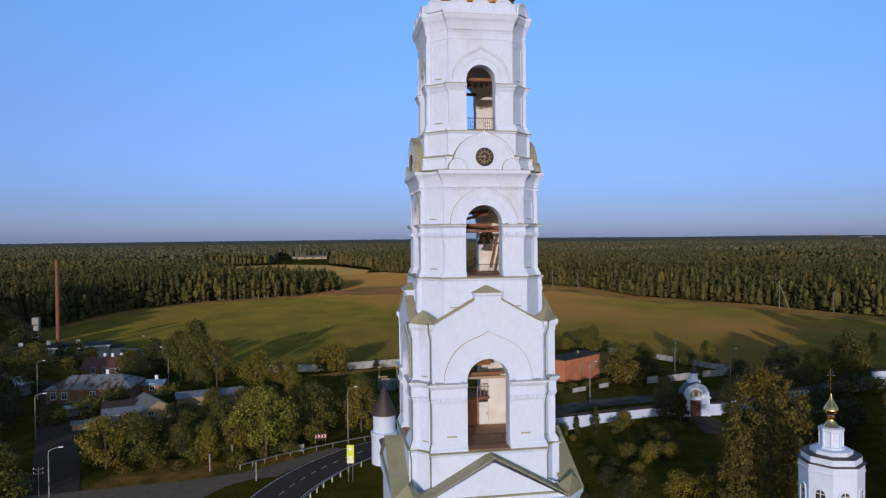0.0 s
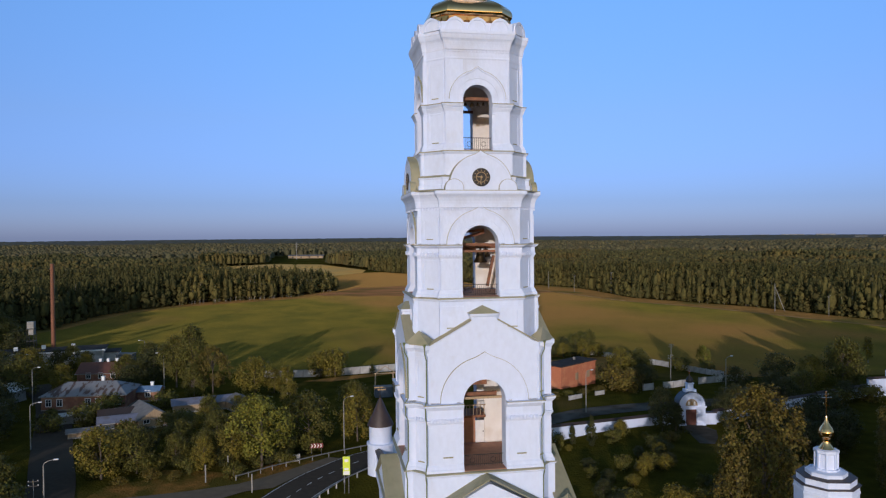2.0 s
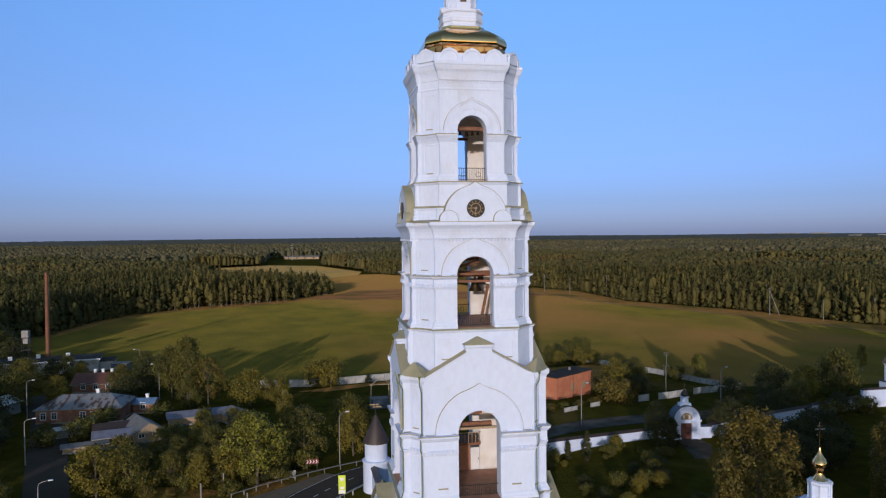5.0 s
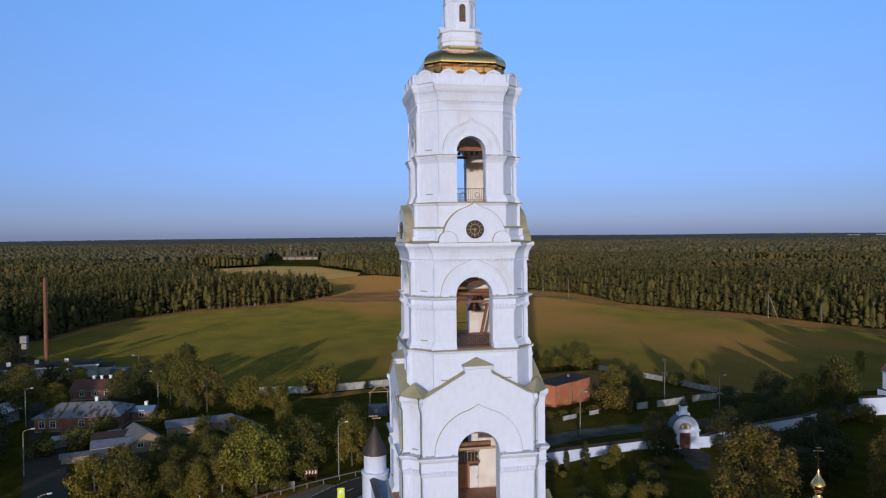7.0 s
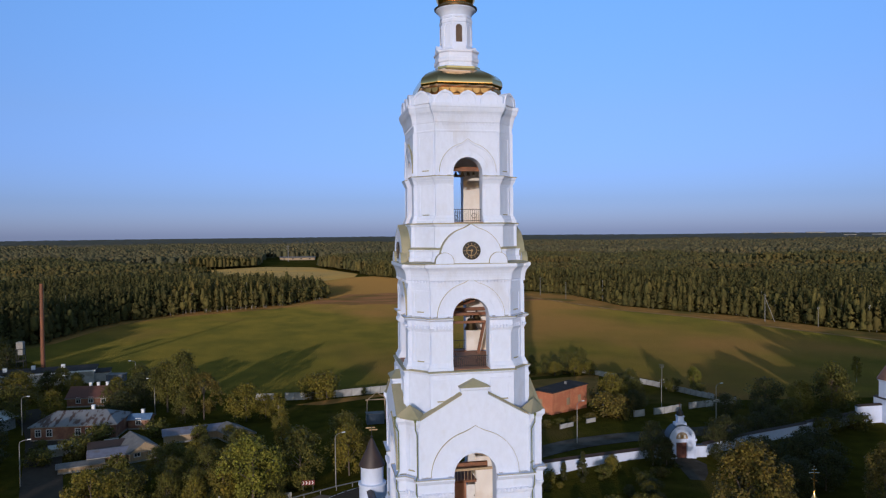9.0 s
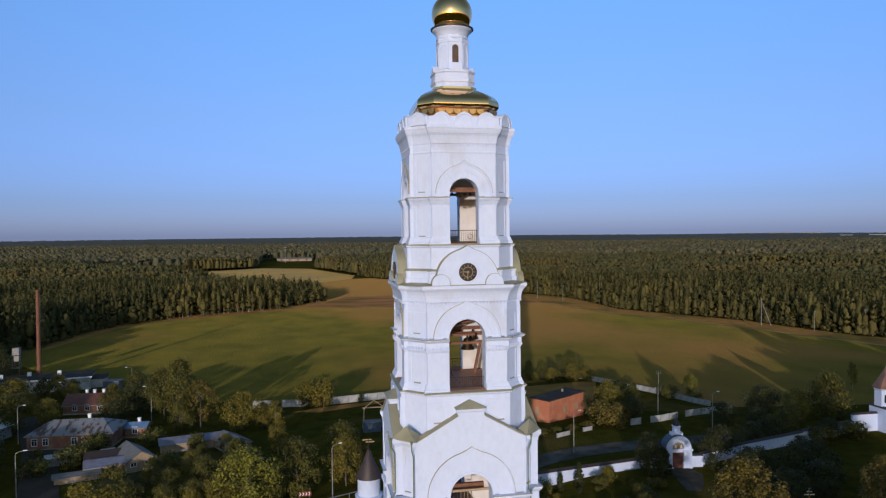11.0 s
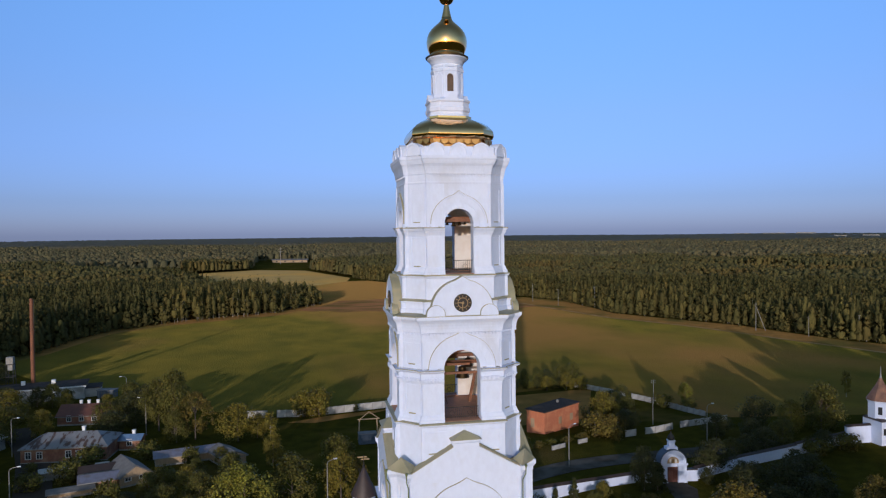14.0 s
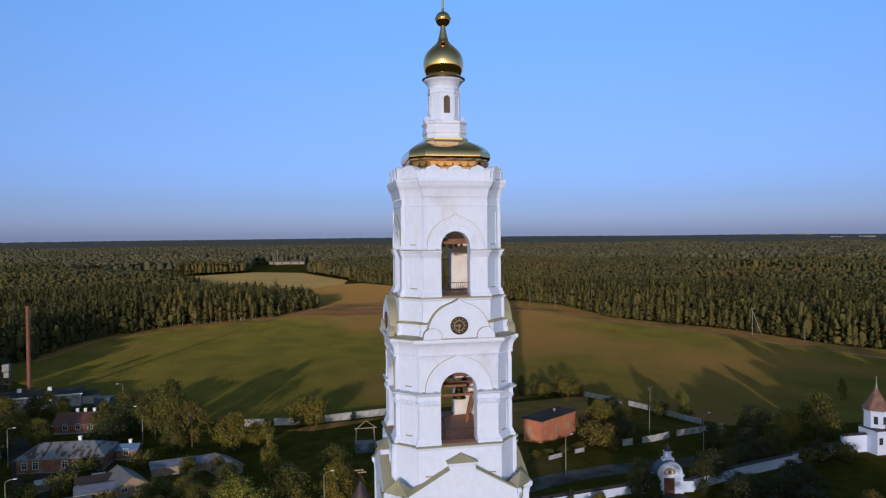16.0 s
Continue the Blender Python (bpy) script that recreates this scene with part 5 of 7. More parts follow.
def house(name, label, x, y, turn, w, d, h, rise, wall, roof, hip=0.0, wins=(), gable_x=True, over=0.4, rooflabel="", chimneys=()):
    """A one-storey house, its front towards local -y, with a hipped or gabled roof whose ridge runs along x (or y)."""
    t = thing(name, label, "house", Matrix.Translation((x, y, lie(x, y) - 0.05)) @ Matrix.Rotation(radians(turn), 4, "Z"))
    part("wall", Geo().box(-w / 2, w / 2, -d / 2, d / 2, 0, h), wall, t)
    part("plinth", Geo().box(-w / 2 - 0.06, w / 2 + 0.06, -d / 2 - 0.06, d / 2 + 0.06, 0, 0.4), M_POST, t)
    X, Y = w / 2 + over, d / 2 + over
    zt = h + 0.02
    if gable_x:
        vs = [(-X, -Y, zt), (X, -Y, zt), (X, Y, zt), (-X, Y, zt), (-X + hip, 0, zt + rise), (X - hip, 0, zt + rise)]
        fs = [(0, 1, 5, 4), (1, 2, 5), (2, 3, 4, 5), (3, 0, 4), (3, 2, 1, 0)]
    else:
        vs = [(-X, -Y, zt), (X, -Y, zt), (X, Y, zt), (-X, Y, zt), (0, -Y + hip, zt + rise), (0, Y - hip, zt + rise)]
        fs = [(0, 1, 4), (1, 2, 5, 4), (2, 3, 5), (3, 0, 4, 5), (3, 2, 1, 0)]
    r = part("roof", Geo().add(vs, fs), roof, t, rooflabel)
    if not hip:
        tri = [(-Y + over, h), (Y - over, h), (0, zt + rise * (1 - over / Y))] if gable_x else [(-X + over, h), (X - over, h), (0, zt + rise * (1 - over / X))]
        for s in (-1, 1):
            if gable_x:
                part("gable_end", Geo().plate(tri, -X - 0.02, -X + 0.06), wall, t, m=Matrix.Rotation(radians(90 * s), 4, "Z") @ Matrix.Translation((0, 0, 0)))
            else:
                part("gable_end", Geo().plate(tri, -Y - 0.02, -Y + 0.06), wall, t, m=Matrix.Rotation(radians(90 + 90 * s), 4, "Z"))
    part("eaves_board", Geo().box(-X, X, -Y - 0.03, -Y + 0.03, zt - 0.16, zt - 0.01), M_POST, t)
    for wx in wins:
        window(t, Matrix.Translation((wx, -d / 2, 1.15)))
    for cx, cy in chimneys:
        part("chimney", Geo().box(cx - 0.3, cx + 0.3, cy - 0.3, cy + 0.3, h, zt + rise + 0.7).box(cx - 0.36, cx + 0.36, cy - 0.36, cy + 0.36, zt + rise + 0.6, zt + rise + 0.8), M_WHITE, r)
    return t


house("brick_house", "old red brick house with a rust-patched grey hipped iron roof", -60.9, 100.2, -5, 17.0, 9.6, 3.2, 2.1, M_DARKBRICK, M_TIN, hip=3.8, wins=(-7.0, -4.8, 0.9, 3.0, 5.2, 6.9), rooflabel="grey sheet iron roof with rust patches", chimneys=((2.0, 1.0),))
house("brick_house", "dark red brick house with a red-brown gabled roof", -66.5, 132.5, -4, 11.5, 8.0, 2.4, 2.2, M_DARKBRICK, M_REDROOF, wins=(-3, 0, 3), chimneys=((-1.5, 0.6), (0.4, 0.6), (2.6, 0.6)))
house("garden_house", "small pale house with a blue roof", -49.6, 103.2, -6, 4.4, 3.8, 2.3, 0.9, M_DARKBRICK, M_BLUE, wins=(0,), chimneys=((0.3, 0.5),))
house("garden_shed", "low shed with a whitened flat-pitched roof", -59.6, 85.4, 18, 5.8, 2.6, 1.7, 0.35, M_POST, M_CONC)
house("slate_house", "pale house with a steep grey slate gable roof", -45.7, 81.0, 29, 5.4, 8.4, 2.0, 1.9, M_TIMBER, M_SLATE, gable_x=False, wins=(-1.4, 1.2))
house("lean_to", "low lean-to with a lilac-grey sheet roof", -50.3, 78.0, 14, 6.4, 4.2, 1.8, 0.9, M_DARKBRICK, M_LILAC)
house("brown_shed", "low shed with a brown sheet roof", -51.4, 82.2, 14, 6.2, 3.4, 2.2, 0.9, M_POST, M_BROWNROOF)
house("privy", "tiny whitewashed shed with a pale roof", -51.6, 86.0, 14, 2.2, 1.8, 1.9, 0.4, M_POST, M_CONC, over=0.2)
house("woodshed", "low woodshed with a grey roof", -54.2, 74.6, 16, 7.2, 2.6, 1.2, 0.4, M_TIMBER, M_SLATE)
house("long_barn", "long low barn with a worn pale sheet roof", -36.2, 90.6, 12, 12.6, 4.2, 1.8, 0.9, M_TIMBER, M_LILAC)
house("gable_barn", "small barn with a grey sheet gable roof", -28.0, 87.6, 30, 4.8, 7.4, 1.8, 1.3, M_TIMBER, M_SLATE, gable_x=False, wins=(0,))
house("yard_house", "small house with a white roof by the street", -82.0, 107.0, 70, 9.0, 6.0, 2.6, 1.4, M_POST, M_WHITE)
house("yard_shed", "small shed with a pale roof among shrubs", -60.0, 37.5, 20, 6.0, 4.0, 2.1, 0.7, M_POST, M_SLATE)

# boiler house with its chimney
bh = thing("boiler_house", "long low whitewashed boiler house with a dark flat roof", "building", Matrix.Translation((-90, 163, -0.75)) @ Matrix.Rotation(radians(9), 4, "Z"))
part("wall", Geo().box(-16, 15, -5, 5, 0, 3.6), M_CONC, bh)
part("roof_slab", Geo().box(-16.4, 15.4, -5.5, 5.4, 3.6, 3.9), M_FELT, bh, "dark roofing felt")
part("roof_edge", Geo().box(-16.45, 15.45, -5.56, -5.5, 3.52, 3.92), M_WHITE, bh)
for x in (-12, -7.5, -3, 2, 6.5, 11):
    window(bh, Matrix.Translation((x, -5, 1.2)), 1.6, 1.3)
for x, y in ((-9.0, 1), (6.0, 2), (-2.0, 2.5)):
    part("vent_box", Geo().box(x - 0.5, x + 0.5, y - 0.5, y + 0.5, 3.85, 5.0), M_WHITE, bh)
part("annex", Geo().box(15, 19, -3.5, 3.5, 0, 2.6), M_CONC, bh)
part("annex_roof", Geo().box(14.9, 19.3, -3.8, 3.8, 2.6, 2.78), M_FELT, bh)
cm_ = thing("boiler_chimney", "tall rust-red steel chimney stack on a concrete foot", "chimney", Matrix.Translation((-90.8, 168.5, -0.7)))
part("flue", Geo().lathe([(0.6, 0.8), (0.58, 10), (0.52, 20), (0.46, 29.2)], 20), M_RUST, cm_, smooth=True)
for z in (10, 19, 27.5):
    part("collar", Geo().lathe([(0.5, z - 0.15), (0.66, z - 0.1), (0.66, z + 0.1), (0.5, z + 0.15)], 20), M_RUST, cm_)
part("foot", Geo().box(-1.1, 1.1, -1.1, 1.1, 0, 1.3), M_CONC, cm_)
part("ladder", Geo().box(0.6, 0.64, -0.25, -0.2, 1.5, 29).box(0.6, 0.64, 0.2, 0.25, 1.5, 29), M_IRON, cm_)
wt = thing("water_tank", "pale water tank on a steel frame", "water tank", Matrix.Translation((-97.5, 170.5, -0.7)))
for x in (-0.9, 0.9):
    for y in (-0.9, 0.9):
        part("leg", Geo().tube([(x * 1.2, y * 1.2, 0), (x, y, 9.3)], 0.11, 8), M_IRON, wt)
for z in (2.8, 5.6):
    part("brace", Geo().box(-1.1, 1.1, -1.12, -1.0, z, z + 0.14).box(-1.1, 1.1, 1.0, 1.12, z, z + 0.14).box(-1.12, -1.0, -1.1, 1.1, z, z + 0.14).box(1.0, 1.12, -1.1, 1.1, z, z + 0.14), M_IRON, wt)
part("tank", Geo().box(-1.0, 0.9, -0.9, 0.9, 9.5, 11.6), M_POST, wt, bevel=0.06)
part("lower_tank", Geo().box(-0.6, 0.9, -0.8, 0.8, 7.6, 9.3), M_POST, wt, bevel=0.06)
part("platform", Geo().box(-1.1, 1.1, -1.0, 1.0, 9.3, 9.48), M_IRON, wt)
ks = thing("kiosk", "small grey-blue metal kiosk with a flat roof", "kiosk", Matrix.Translation((-68.2, 160.5, -0.75)) @ Matrix.Rotation(radians(-14), 4, "Z"))
part("kiosk_wall", Geo().box(-2.4, 2.4, -1.4, 1.4, 0, 2.2), M_BLUEBOX, ks)
part("kiosk_roof", Geo().box(-2.6, 2.6, -1.6, 1.6, 2.2, 2.36), M_SLATE, ks)
for x in (-2.0, -1.0, 0.0, 1.0, 2.0):
    part("rib", Geo().box(x - 0.06, x + 0.06, -1.46, -1.4, 0.1, 2.2), M_SLATE, ks)

# brick shed beyond the monastery wall
sh = thing("brick_shed", "plain orange-red brick shed with a flat roof", "shed", Matrix.Translation((40.6, 84.6, 1.2)) @ Matrix.Rotation(radians(33), 4, "Z"))
part("wall", Geo().box(0, 13.5, 0, 5.0, -1.6, 5.2), M_BRICK, sh)
part("roof_slab", Geo().box(-0.35, 13.85, -0.35, 5.35, 5.2, 5.38), M_FELT, sh, "dark flat felt roof")
part("cornice", Geo().box(-0.12, 13.6, -0.12, 5.1, 4.85, 5.18), M_BRICK, sh)
for x in (6.0, 10.5):
    part("blind_window", Geo().box(x - 0.6, x + 0.6, -0.03, 0.1, 1.6, 3.2), M_TIMBER, sh)
part("blind_window", Geo().box(-0.04, 0.05, 2.8, 3.8, 1.4, 3.4), M_TIMBER, sh)
part("roof_vent", Geo().box(9.3, 9.7, 3.0, 3.4, 5.38, 6.0), M_POST, sh)

# timber frame and blue box behind the bell tower
tf = thing("garden_swing", "pale timber garden swing on a lawn", "swing", Matrix.Translation((2.2, 95, -0.05)))
for x in (-2.2, 2.2):
    part("post", Geo().tube([(x, -1.3, 0), (x * 0.9, 0, 5.0)], 0.11, 8), M_TIMBER, tf)
    part("post", Geo().tube([(x, 1.3, 0), (x * 0.9, 0, 5.0)], 0.11, 8), M_TIMBER, tf)
part("top_bar", Geo().tube([(-2.4, 0, 4.95), (2.4, 0, 4.95)], 0.12, 8), M_TIMBER, tf)
part("rafter", Geo().tube([(-2.0, 0, 4.9), (0.2, 0, 6.6), (2.6, 0, 4.9)], 0.09, 8), M_TIMBER, tf)
bb = thing("blue_container", "ribbed grey-blue site container on grass", "container", Matrix.Translation((1.8, 93.0, 0)))
part("container_body", Geo().box(-2.0, 1.9, -1.1, 1.1, 0.1, 2.3), M_BLUEBOX, bb)
for k in range(9):
    part("rib", Geo().box(-1.9 + k * 0.45, -1.75 + k * 0.45, -1.16, -1.1, 0.2, 2.2), M_BLUEBOX, bb)
part("container_roof", Geo().box(-2.1, 2.0, -1.2, 1.2, 2.3, 2.42), M_SLATE, bb)


# ---- fences ----
def panel_fence(line, h, label, gaps=(), group="", pitch=2.5):
    """A fence of whitewashed concrete panels between posts."""
    t = thing("concrete_fence", label, "fence", group=group)
    pm = Geo().box(0.06, pitch - 0.06, -0.06, 0.06, 0.08, h).box(0.25, pitch - 0.25, -0.09, -0.06, 0.3, h - 0.25).mesh("panel", M_CONC)
    qm = Geo().box(-0.08, 0.08, -0.1, 0.1, 0, h + 0.08).mesh("post", M_POST)
    k = 0
    for p, q in zip(line, line[1:]):
        d = Vector(q) - Vector(p)
        a = math.atan2(d.y, d.x)
        n = max(1, round(d.length / pitch))
        for i in range(n):
            x, y = p[0] + d.x * i / n, p[1] + d.y * i / n
            m = Matrix.Translation((x, y, lie(x, y) - 0.1)) @ Matrix.Rotation(a, 4, "Z") @ Matrix.Diagonal((d.length / n / pitch, 1, 1, 1))
            part("post", qm, M_POST, t, m=m)
            if k not in gaps:
                part("panel", pm, M_CONC, t, m=m @ Matrix.Rotation(random.uniform(-0.012, 0.012), 4, "Y"))
            k += 1


panel_fence([(-26, 124.6), (-13.5, 123), (-6, 123.4), (1.4, 124.9), (12, 126.8), (24, 129)], 2.0, "whitewashed concrete panel fence along the meadow", gaps=(2, 7))
panel_fence([(70, 137.5), (77, 125.5), (81.5, 115), (84.4, 103.4), (85.6, 92)], 1.55, "whitewashed concrete panel fence with missing panels", gaps=(6, 8, 12))
panel_fence([(56, 76), (64, 77.6), (72, 80.8), (86.5, 84.5)], 1.5, "whitewashed concrete panel fence with missing panels", gaps=(1, 5))
panel_fence([(37.0, 70.5), (40.5, 72)], 0.95, "short length of broken concrete fence", gaps=())
panel_fence([(44, 73.5), (48.5, 75)], 0.95, "short length of broken concrete fence", gaps=(1,))


# ---- lamps, poles, signs, guard rails ----
def street_lamp(x, y, h, turn, label="grey steel street lamp with one curved arm"):
    t = thing("street_lamp", label, "street lamp", Matrix.Translation((x, y, lie(x, y))) @ Matrix.Rotation(radians(turn), 4, "Z"), group="street lamps")
    part("pole", Geo().tube([(0, 0, -0.2), (0, 0, h * 0.55), (0, 0, h - 0.6)], [0.10, 0.085, 0.06], 10), M_POST, t, smooth=True)
    part("arm", Geo().tube([(0, 0, h - 0.65), (0.1, 0, h - 0.3), (0.5, 0, h - 0.08), (1.3, 0, h + 0.06)], 0.045, 8), M_GALV, t, smooth=True)
    hd = part("lamp_head", Geo().box(1.2, 1.8, -0.14, 0.14, h - 0.02, h + 0.12), M_WHITE, t, bevel=0.03)
    part("lens", Geo().box(1.28, 1.85, -0.13, 0.13, h - 0.06, h - 0.02), M_GLASS, hd)


street_lamp(-9.0, 54.9, 9.0, 20)
street_lamp(-49.5, 37.4, 6.6, 12)
street_lamp(-61.6, 67.2, 8.0, 10)
street_lamp(-73.6, 102.5, 8.4, -10)
street_lamp(-49.0, 115.5, 8.9, 190)
street_lamp(-62.2, 157.2, 6.5, 190)
street_lamp(36.5, 60.4, 7.9, 20)
street_lamp(70.8, 68.4, 7.8, 10)
street_lamp(-77.0, 147.0, 5.0, 190)


def power_pole(x, y, h, strut=False, label="grey concrete power pole", bars=2):
    t = thing("power_pole", label, "power pole", Matrix.Translation((x, y, lie(x, y))), group="power poles")
    part("pole", Geo().tube([(0, 0, -0.3), (0, 0, h)], [0.012 * h, 0.008 * h], 8), M_POST, t)
    if strut:
        part("strut", Geo().tube([(4.2, -1.5, -0.3), (0.1, 0, h * 0.88)], [0.15, 0.12], 8), M_POST, t)
    for k in range(bars):
        b = part("crossarm", Geo().box(-0.65, 0.65, -0.04, 0.04, h - 0.33 - 0.6 * k, h - 0.22 - 0.6 * k), M_IRON, t)
        for s in (-0.58, 0.58):
            part("insulator", Geo().lathe([(0.04, 0), (0.05, 0.06), (0.03, 0.13)], 8), M_WHITE, b, m=Matrix.Translation((s, 0, h - 0.22 - 0.6 * k)))


power_pole(-50.9, 37.8, 4.1)
power_pole(199.4, 228, 13.0, True, "grey concrete power pole with a slanting strut")
power_pole(220.3, 188.9, 11.0)
power_pole(146.5, 391, 12.0)
power_pole(152.5, 359.5, 11.0)
power_pole(171, 345, 13.0)
power_pole(209, 205, 9.0)
power_pole(82.5, 112.0, 6.5)
power_pole(68.0, 86.0, 6.5)

# yellow board on posts by the road
ys = thing("yellow_sign", "tall yellow-green road sign on two posts", "road sign", Matrix.Translation((-9.7, 35.0, 0)) @ Matrix.Rotation(radians(-8), 4, "Z"))
for x in (-0.3, 0.3):
    part("post", Geo().tube([(x, 0.06, -0.2), (x, 0.06, 5.2)], 0.05, 8), M_GALV, ys)
part("board", Geo().box(-0.5, 0.5, -0.03, 0.03, 2.6, 5.2), M_YELLOW, ys, bevel=0.01)
part("symbol", Geo().box(-0.25, 0.28, -0.045, -0.033, 4.45, 4.85).box(-0.3, 0.3, -0.045, -0.033, 3.3, 3.6), M_WHITE, ys, "pale symbol bars")
part("small_board", Geo().box(-0.42, 0.42, -0.045, -0.033, 2.65, 3.15), M_WHITE, ys)
# red board with white chevrons at the bend
cs = thing("chevron_sign", "long red sign with white chevrons at the bend", "road sign", Matrix.Translation((-13.6, 54.0, 0)) @ Matrix.Rotation(radians(-2), 4, "Z") @ Matrix.Diagonal((0.8, 1, 0.8, 1)))
for x in (-1.0, 1.0):
    part("post", Geo().tube([(x, 0.08, -0.2), (x, 0.08, 2.2)], 0.05, 8), M_GALV, cs)
part("board", Geo().box(-1.35, 1.35, -0.03, 0.03, 1.3, 2.25), M_SIGNRED, cs)
for k in range(4):
    x = -0.95 + 0.62 * k
    part("chevron", Geo().plate([(x - 0.18, 1.42), (x, 1.42), (x + 0.22, 1.775), (x, 2.13), (x - 0.18, 2.13), (x + 0.04, 1.775)], -0.05, -0.034), M_WHITE, cs)


def guard_rail(line, name, label, striped=False):
    t = thing(name, label, "guard rail")
    pts = [Vector((x, y, lie(x, y))) for x, y in line]
    part("rail", Geo().tube([p + Vector((0, 0, 0.72)) for p in pts], 0.10, 6), M_GALV, t)
    pm = Geo().box(-0.06, 0.06, -0.06, 0.06, -0.2, 0.85).mesh("post", M_GALV)
    wm = Geo().box(-0.1, 0.1, -0.1, 0.1, -0.2, 0.8).mesh("marker_post", M_CONC)
    for p, q in zip(pts, pts[1:]):
        k = max(1, int((q - p).length / 2.0))
        for i in range(k):
            part("marker_post" if striped else "post", wm if striped else pm, M_CONC, t, m=Matrix.Translation(p.lerp(q, i / k)))


guard_rail([(-25.5, 43.6), (-20.4, 47.2), (-14.3, 50.6), (-9.0, 53.2), (-3.5, 55.5)], "guard_rail", "grey steel guard rail outside the bend")
guard_rail([(-18.5, 22.0), (-16.2, 28), (-13.5, 33.5), (-9.8, 39.2), (-5.8, 43.2), (-3.4, 45.0)], "guard_rail", "grey steel guard rail with white posts inside the bend", True)
for x, y, h in ((-29.8, 43.7, 2.6), (-27.1, 48.2, 2.4), (-22.8, 38.2, 2.6)):
    s = thing("marker_post", "pale concrete marker post in the grass", "post", Matrix.Translation((x, y, 0)), group="marker posts")
    part("shaft", Geo().box(-0.08, 0.08, -0.08, 0.08, -0.2, h).box(-0.1, 0.1, -0.1, 0.1, h, h + 0.06), M_POST, s)
panel_fence([(-19.5, 50.2), (-16.2, 50.9)], 1.3, "short white board fence by the roadside", pitch=1.6)
# painted lines
def line_mark(off, dash):
    g = Geo()
    n = len(ROAD)
    for i in range(4, n - 1):
        if dash and i % 2:
            continue
        a, b = ROAD[i], ROAD[i + 1]
        d = (b - a).normalized()
        w = Vector((d.y, -d.x))
        if dash:
            b = a.lerp(b, 0.9)
        q = [a + w * (off - 0.07), a + w * (off + 0.07), b + w * (off + 0.07), b + w * (off - 0.07)]
        g.add([(p.x, p.y, lie(p.x, p.y) + 0.10) for p in q], [(3, 2, 1, 0)])
    return g


solid("road_marking", line_mark(0, True), M_PAINT, "dashed white centre line of the road", "road marking", kind="structure")
solid("road_marking", line_mark(3.3, False), M_PAINT, "white edge line of the road", "road marking", kind="structure")
solid("road_marking", line_mark(-3.3, False), M_PAINT, "white edge line of the road", "road marking", kind="structure")

# far buildings and mast
fb = thing("far_barn", "long pale low building far beyond the stubble field", "building", Matrix.Translation((-14, 1150, -0.7)) @ Matrix.Rotation(radians(-8), 4, "Z"))
part("wall", Geo().box(-30, 28, -6, 6, 0, 4.0), M_TIMBER, fb)
part("roof", Geo().add([(-31, -7, 4.0), (29, -7, 4.0), (29, 7, 4.0), (-31, 7, 4.0), (-31, 0, 6.0), (29, 0, 6.0)], [(0, 1, 5, 4), (1, 2, 5), (2, 3, 4, 5), (3, 0, 4), (3, 2, 1, 0)]), M_SLATE, fb)
for k in range(4):
    part("window", Geo().box(-24 + 14 * k, -21 + 14 * k, -6.1, -5.9, 1.2, 3.0), M_GLASS, fb)
fm = thing("far_mast", "slender pale lattice mast far off", "mast", Matrix.Translation((-30, 1090, -0.7)))
part("shaft", Geo().tube([(0, 0, 0), (0, 0, 27)], [0.6, 0.3], 6), M_POST, fm)
for z in (20, 24):
    part("arm", Geo().box(-3.0, 3.0, -0.2, 0.2, z, z + 0.4), M_POST, fm)
for k, (x, y, w) in enumerate(((2650, 3700, 90), (2760, 3560, 120), (2880, 3440, 100), (2180, 2400, 46), (2260, 2330, 60), (2350, 2270, 40))):
    t = thing("far_block", "pale far-off apartment block near the horizon", "building", Matrix.Translation((x, y, -0.7)) @ Matrix.Rotation(radians(-28), 4, "Z"), group="far town")
    part("wall", Geo().box(-w / 2, w / 2, -10, 10, 0, (24 if k < 3 else 20) + 1.2 * (k % 3)), M_POST, t)
    part("roof", Geo().box(-w / 2 - 1, w / 2 + 1, -11, 11, (24 if k < 3 else 20) + 1.2 * (k % 3), (24.8 if k < 3 else 20.8) + 1.2 * (k % 3)), M_SLATE, t)


# ---- trees ----
def leaf_cards(centres, per, spread_, size, rng, flat=0.75, heart=None):
    """Small tilted four-cornered leaf sprays round each centre, as vertices and quads."""
    n = len(centres) * per
    c = np.repeat(np.array(centres), per, axis=0)
    off = rng.normal(size=(n, 3))
    off /= np.linalg.norm(off, axis=1)[:, None]
    off *= (rng.random(n) ** 0.45)[:, None] * spread_
    off[:, 2] *= flat
    p = c + off
    if heart is None:
        nrm = off + rng.normal(size=(n, 3)) * spread_ * 0.28 + np.array([0, 0, spread_ * 0.3])
    else:
        out = p - np.array(heart)
        out /= np.linalg.norm(out, axis=1)[:, None] + 1e-6
        nrm = off * 0.5 + (out * 0.55 + rng.normal(size=(n, 3)) * 0.42 + np.array([0, 0, 0.15])) * spread_
    nrm /= np.linalg.norm(nrm, axis=1)[:, None]
    u = np.cross(nrm, rng.normal(size=(n, 3)))
    u /= np.linalg.norm(u, axis=1)[:, None]
    w = np.cross(nrm, u)
    s = size * (0.6 + 0.8 * rng.random(n))[:, None]
    k = 0.35 + 0.3 * rng.random((n, 1))
    v = np.stack([p - u * s * 0.6, p - w * s * k + nrm * s * 0.08, p + u * s * 0.6, p + w * s * k + nrm * s * 0.08], axis=1).reshape(-1, 3)
    return v, np.arange(n * 4).reshape(-1, 4)


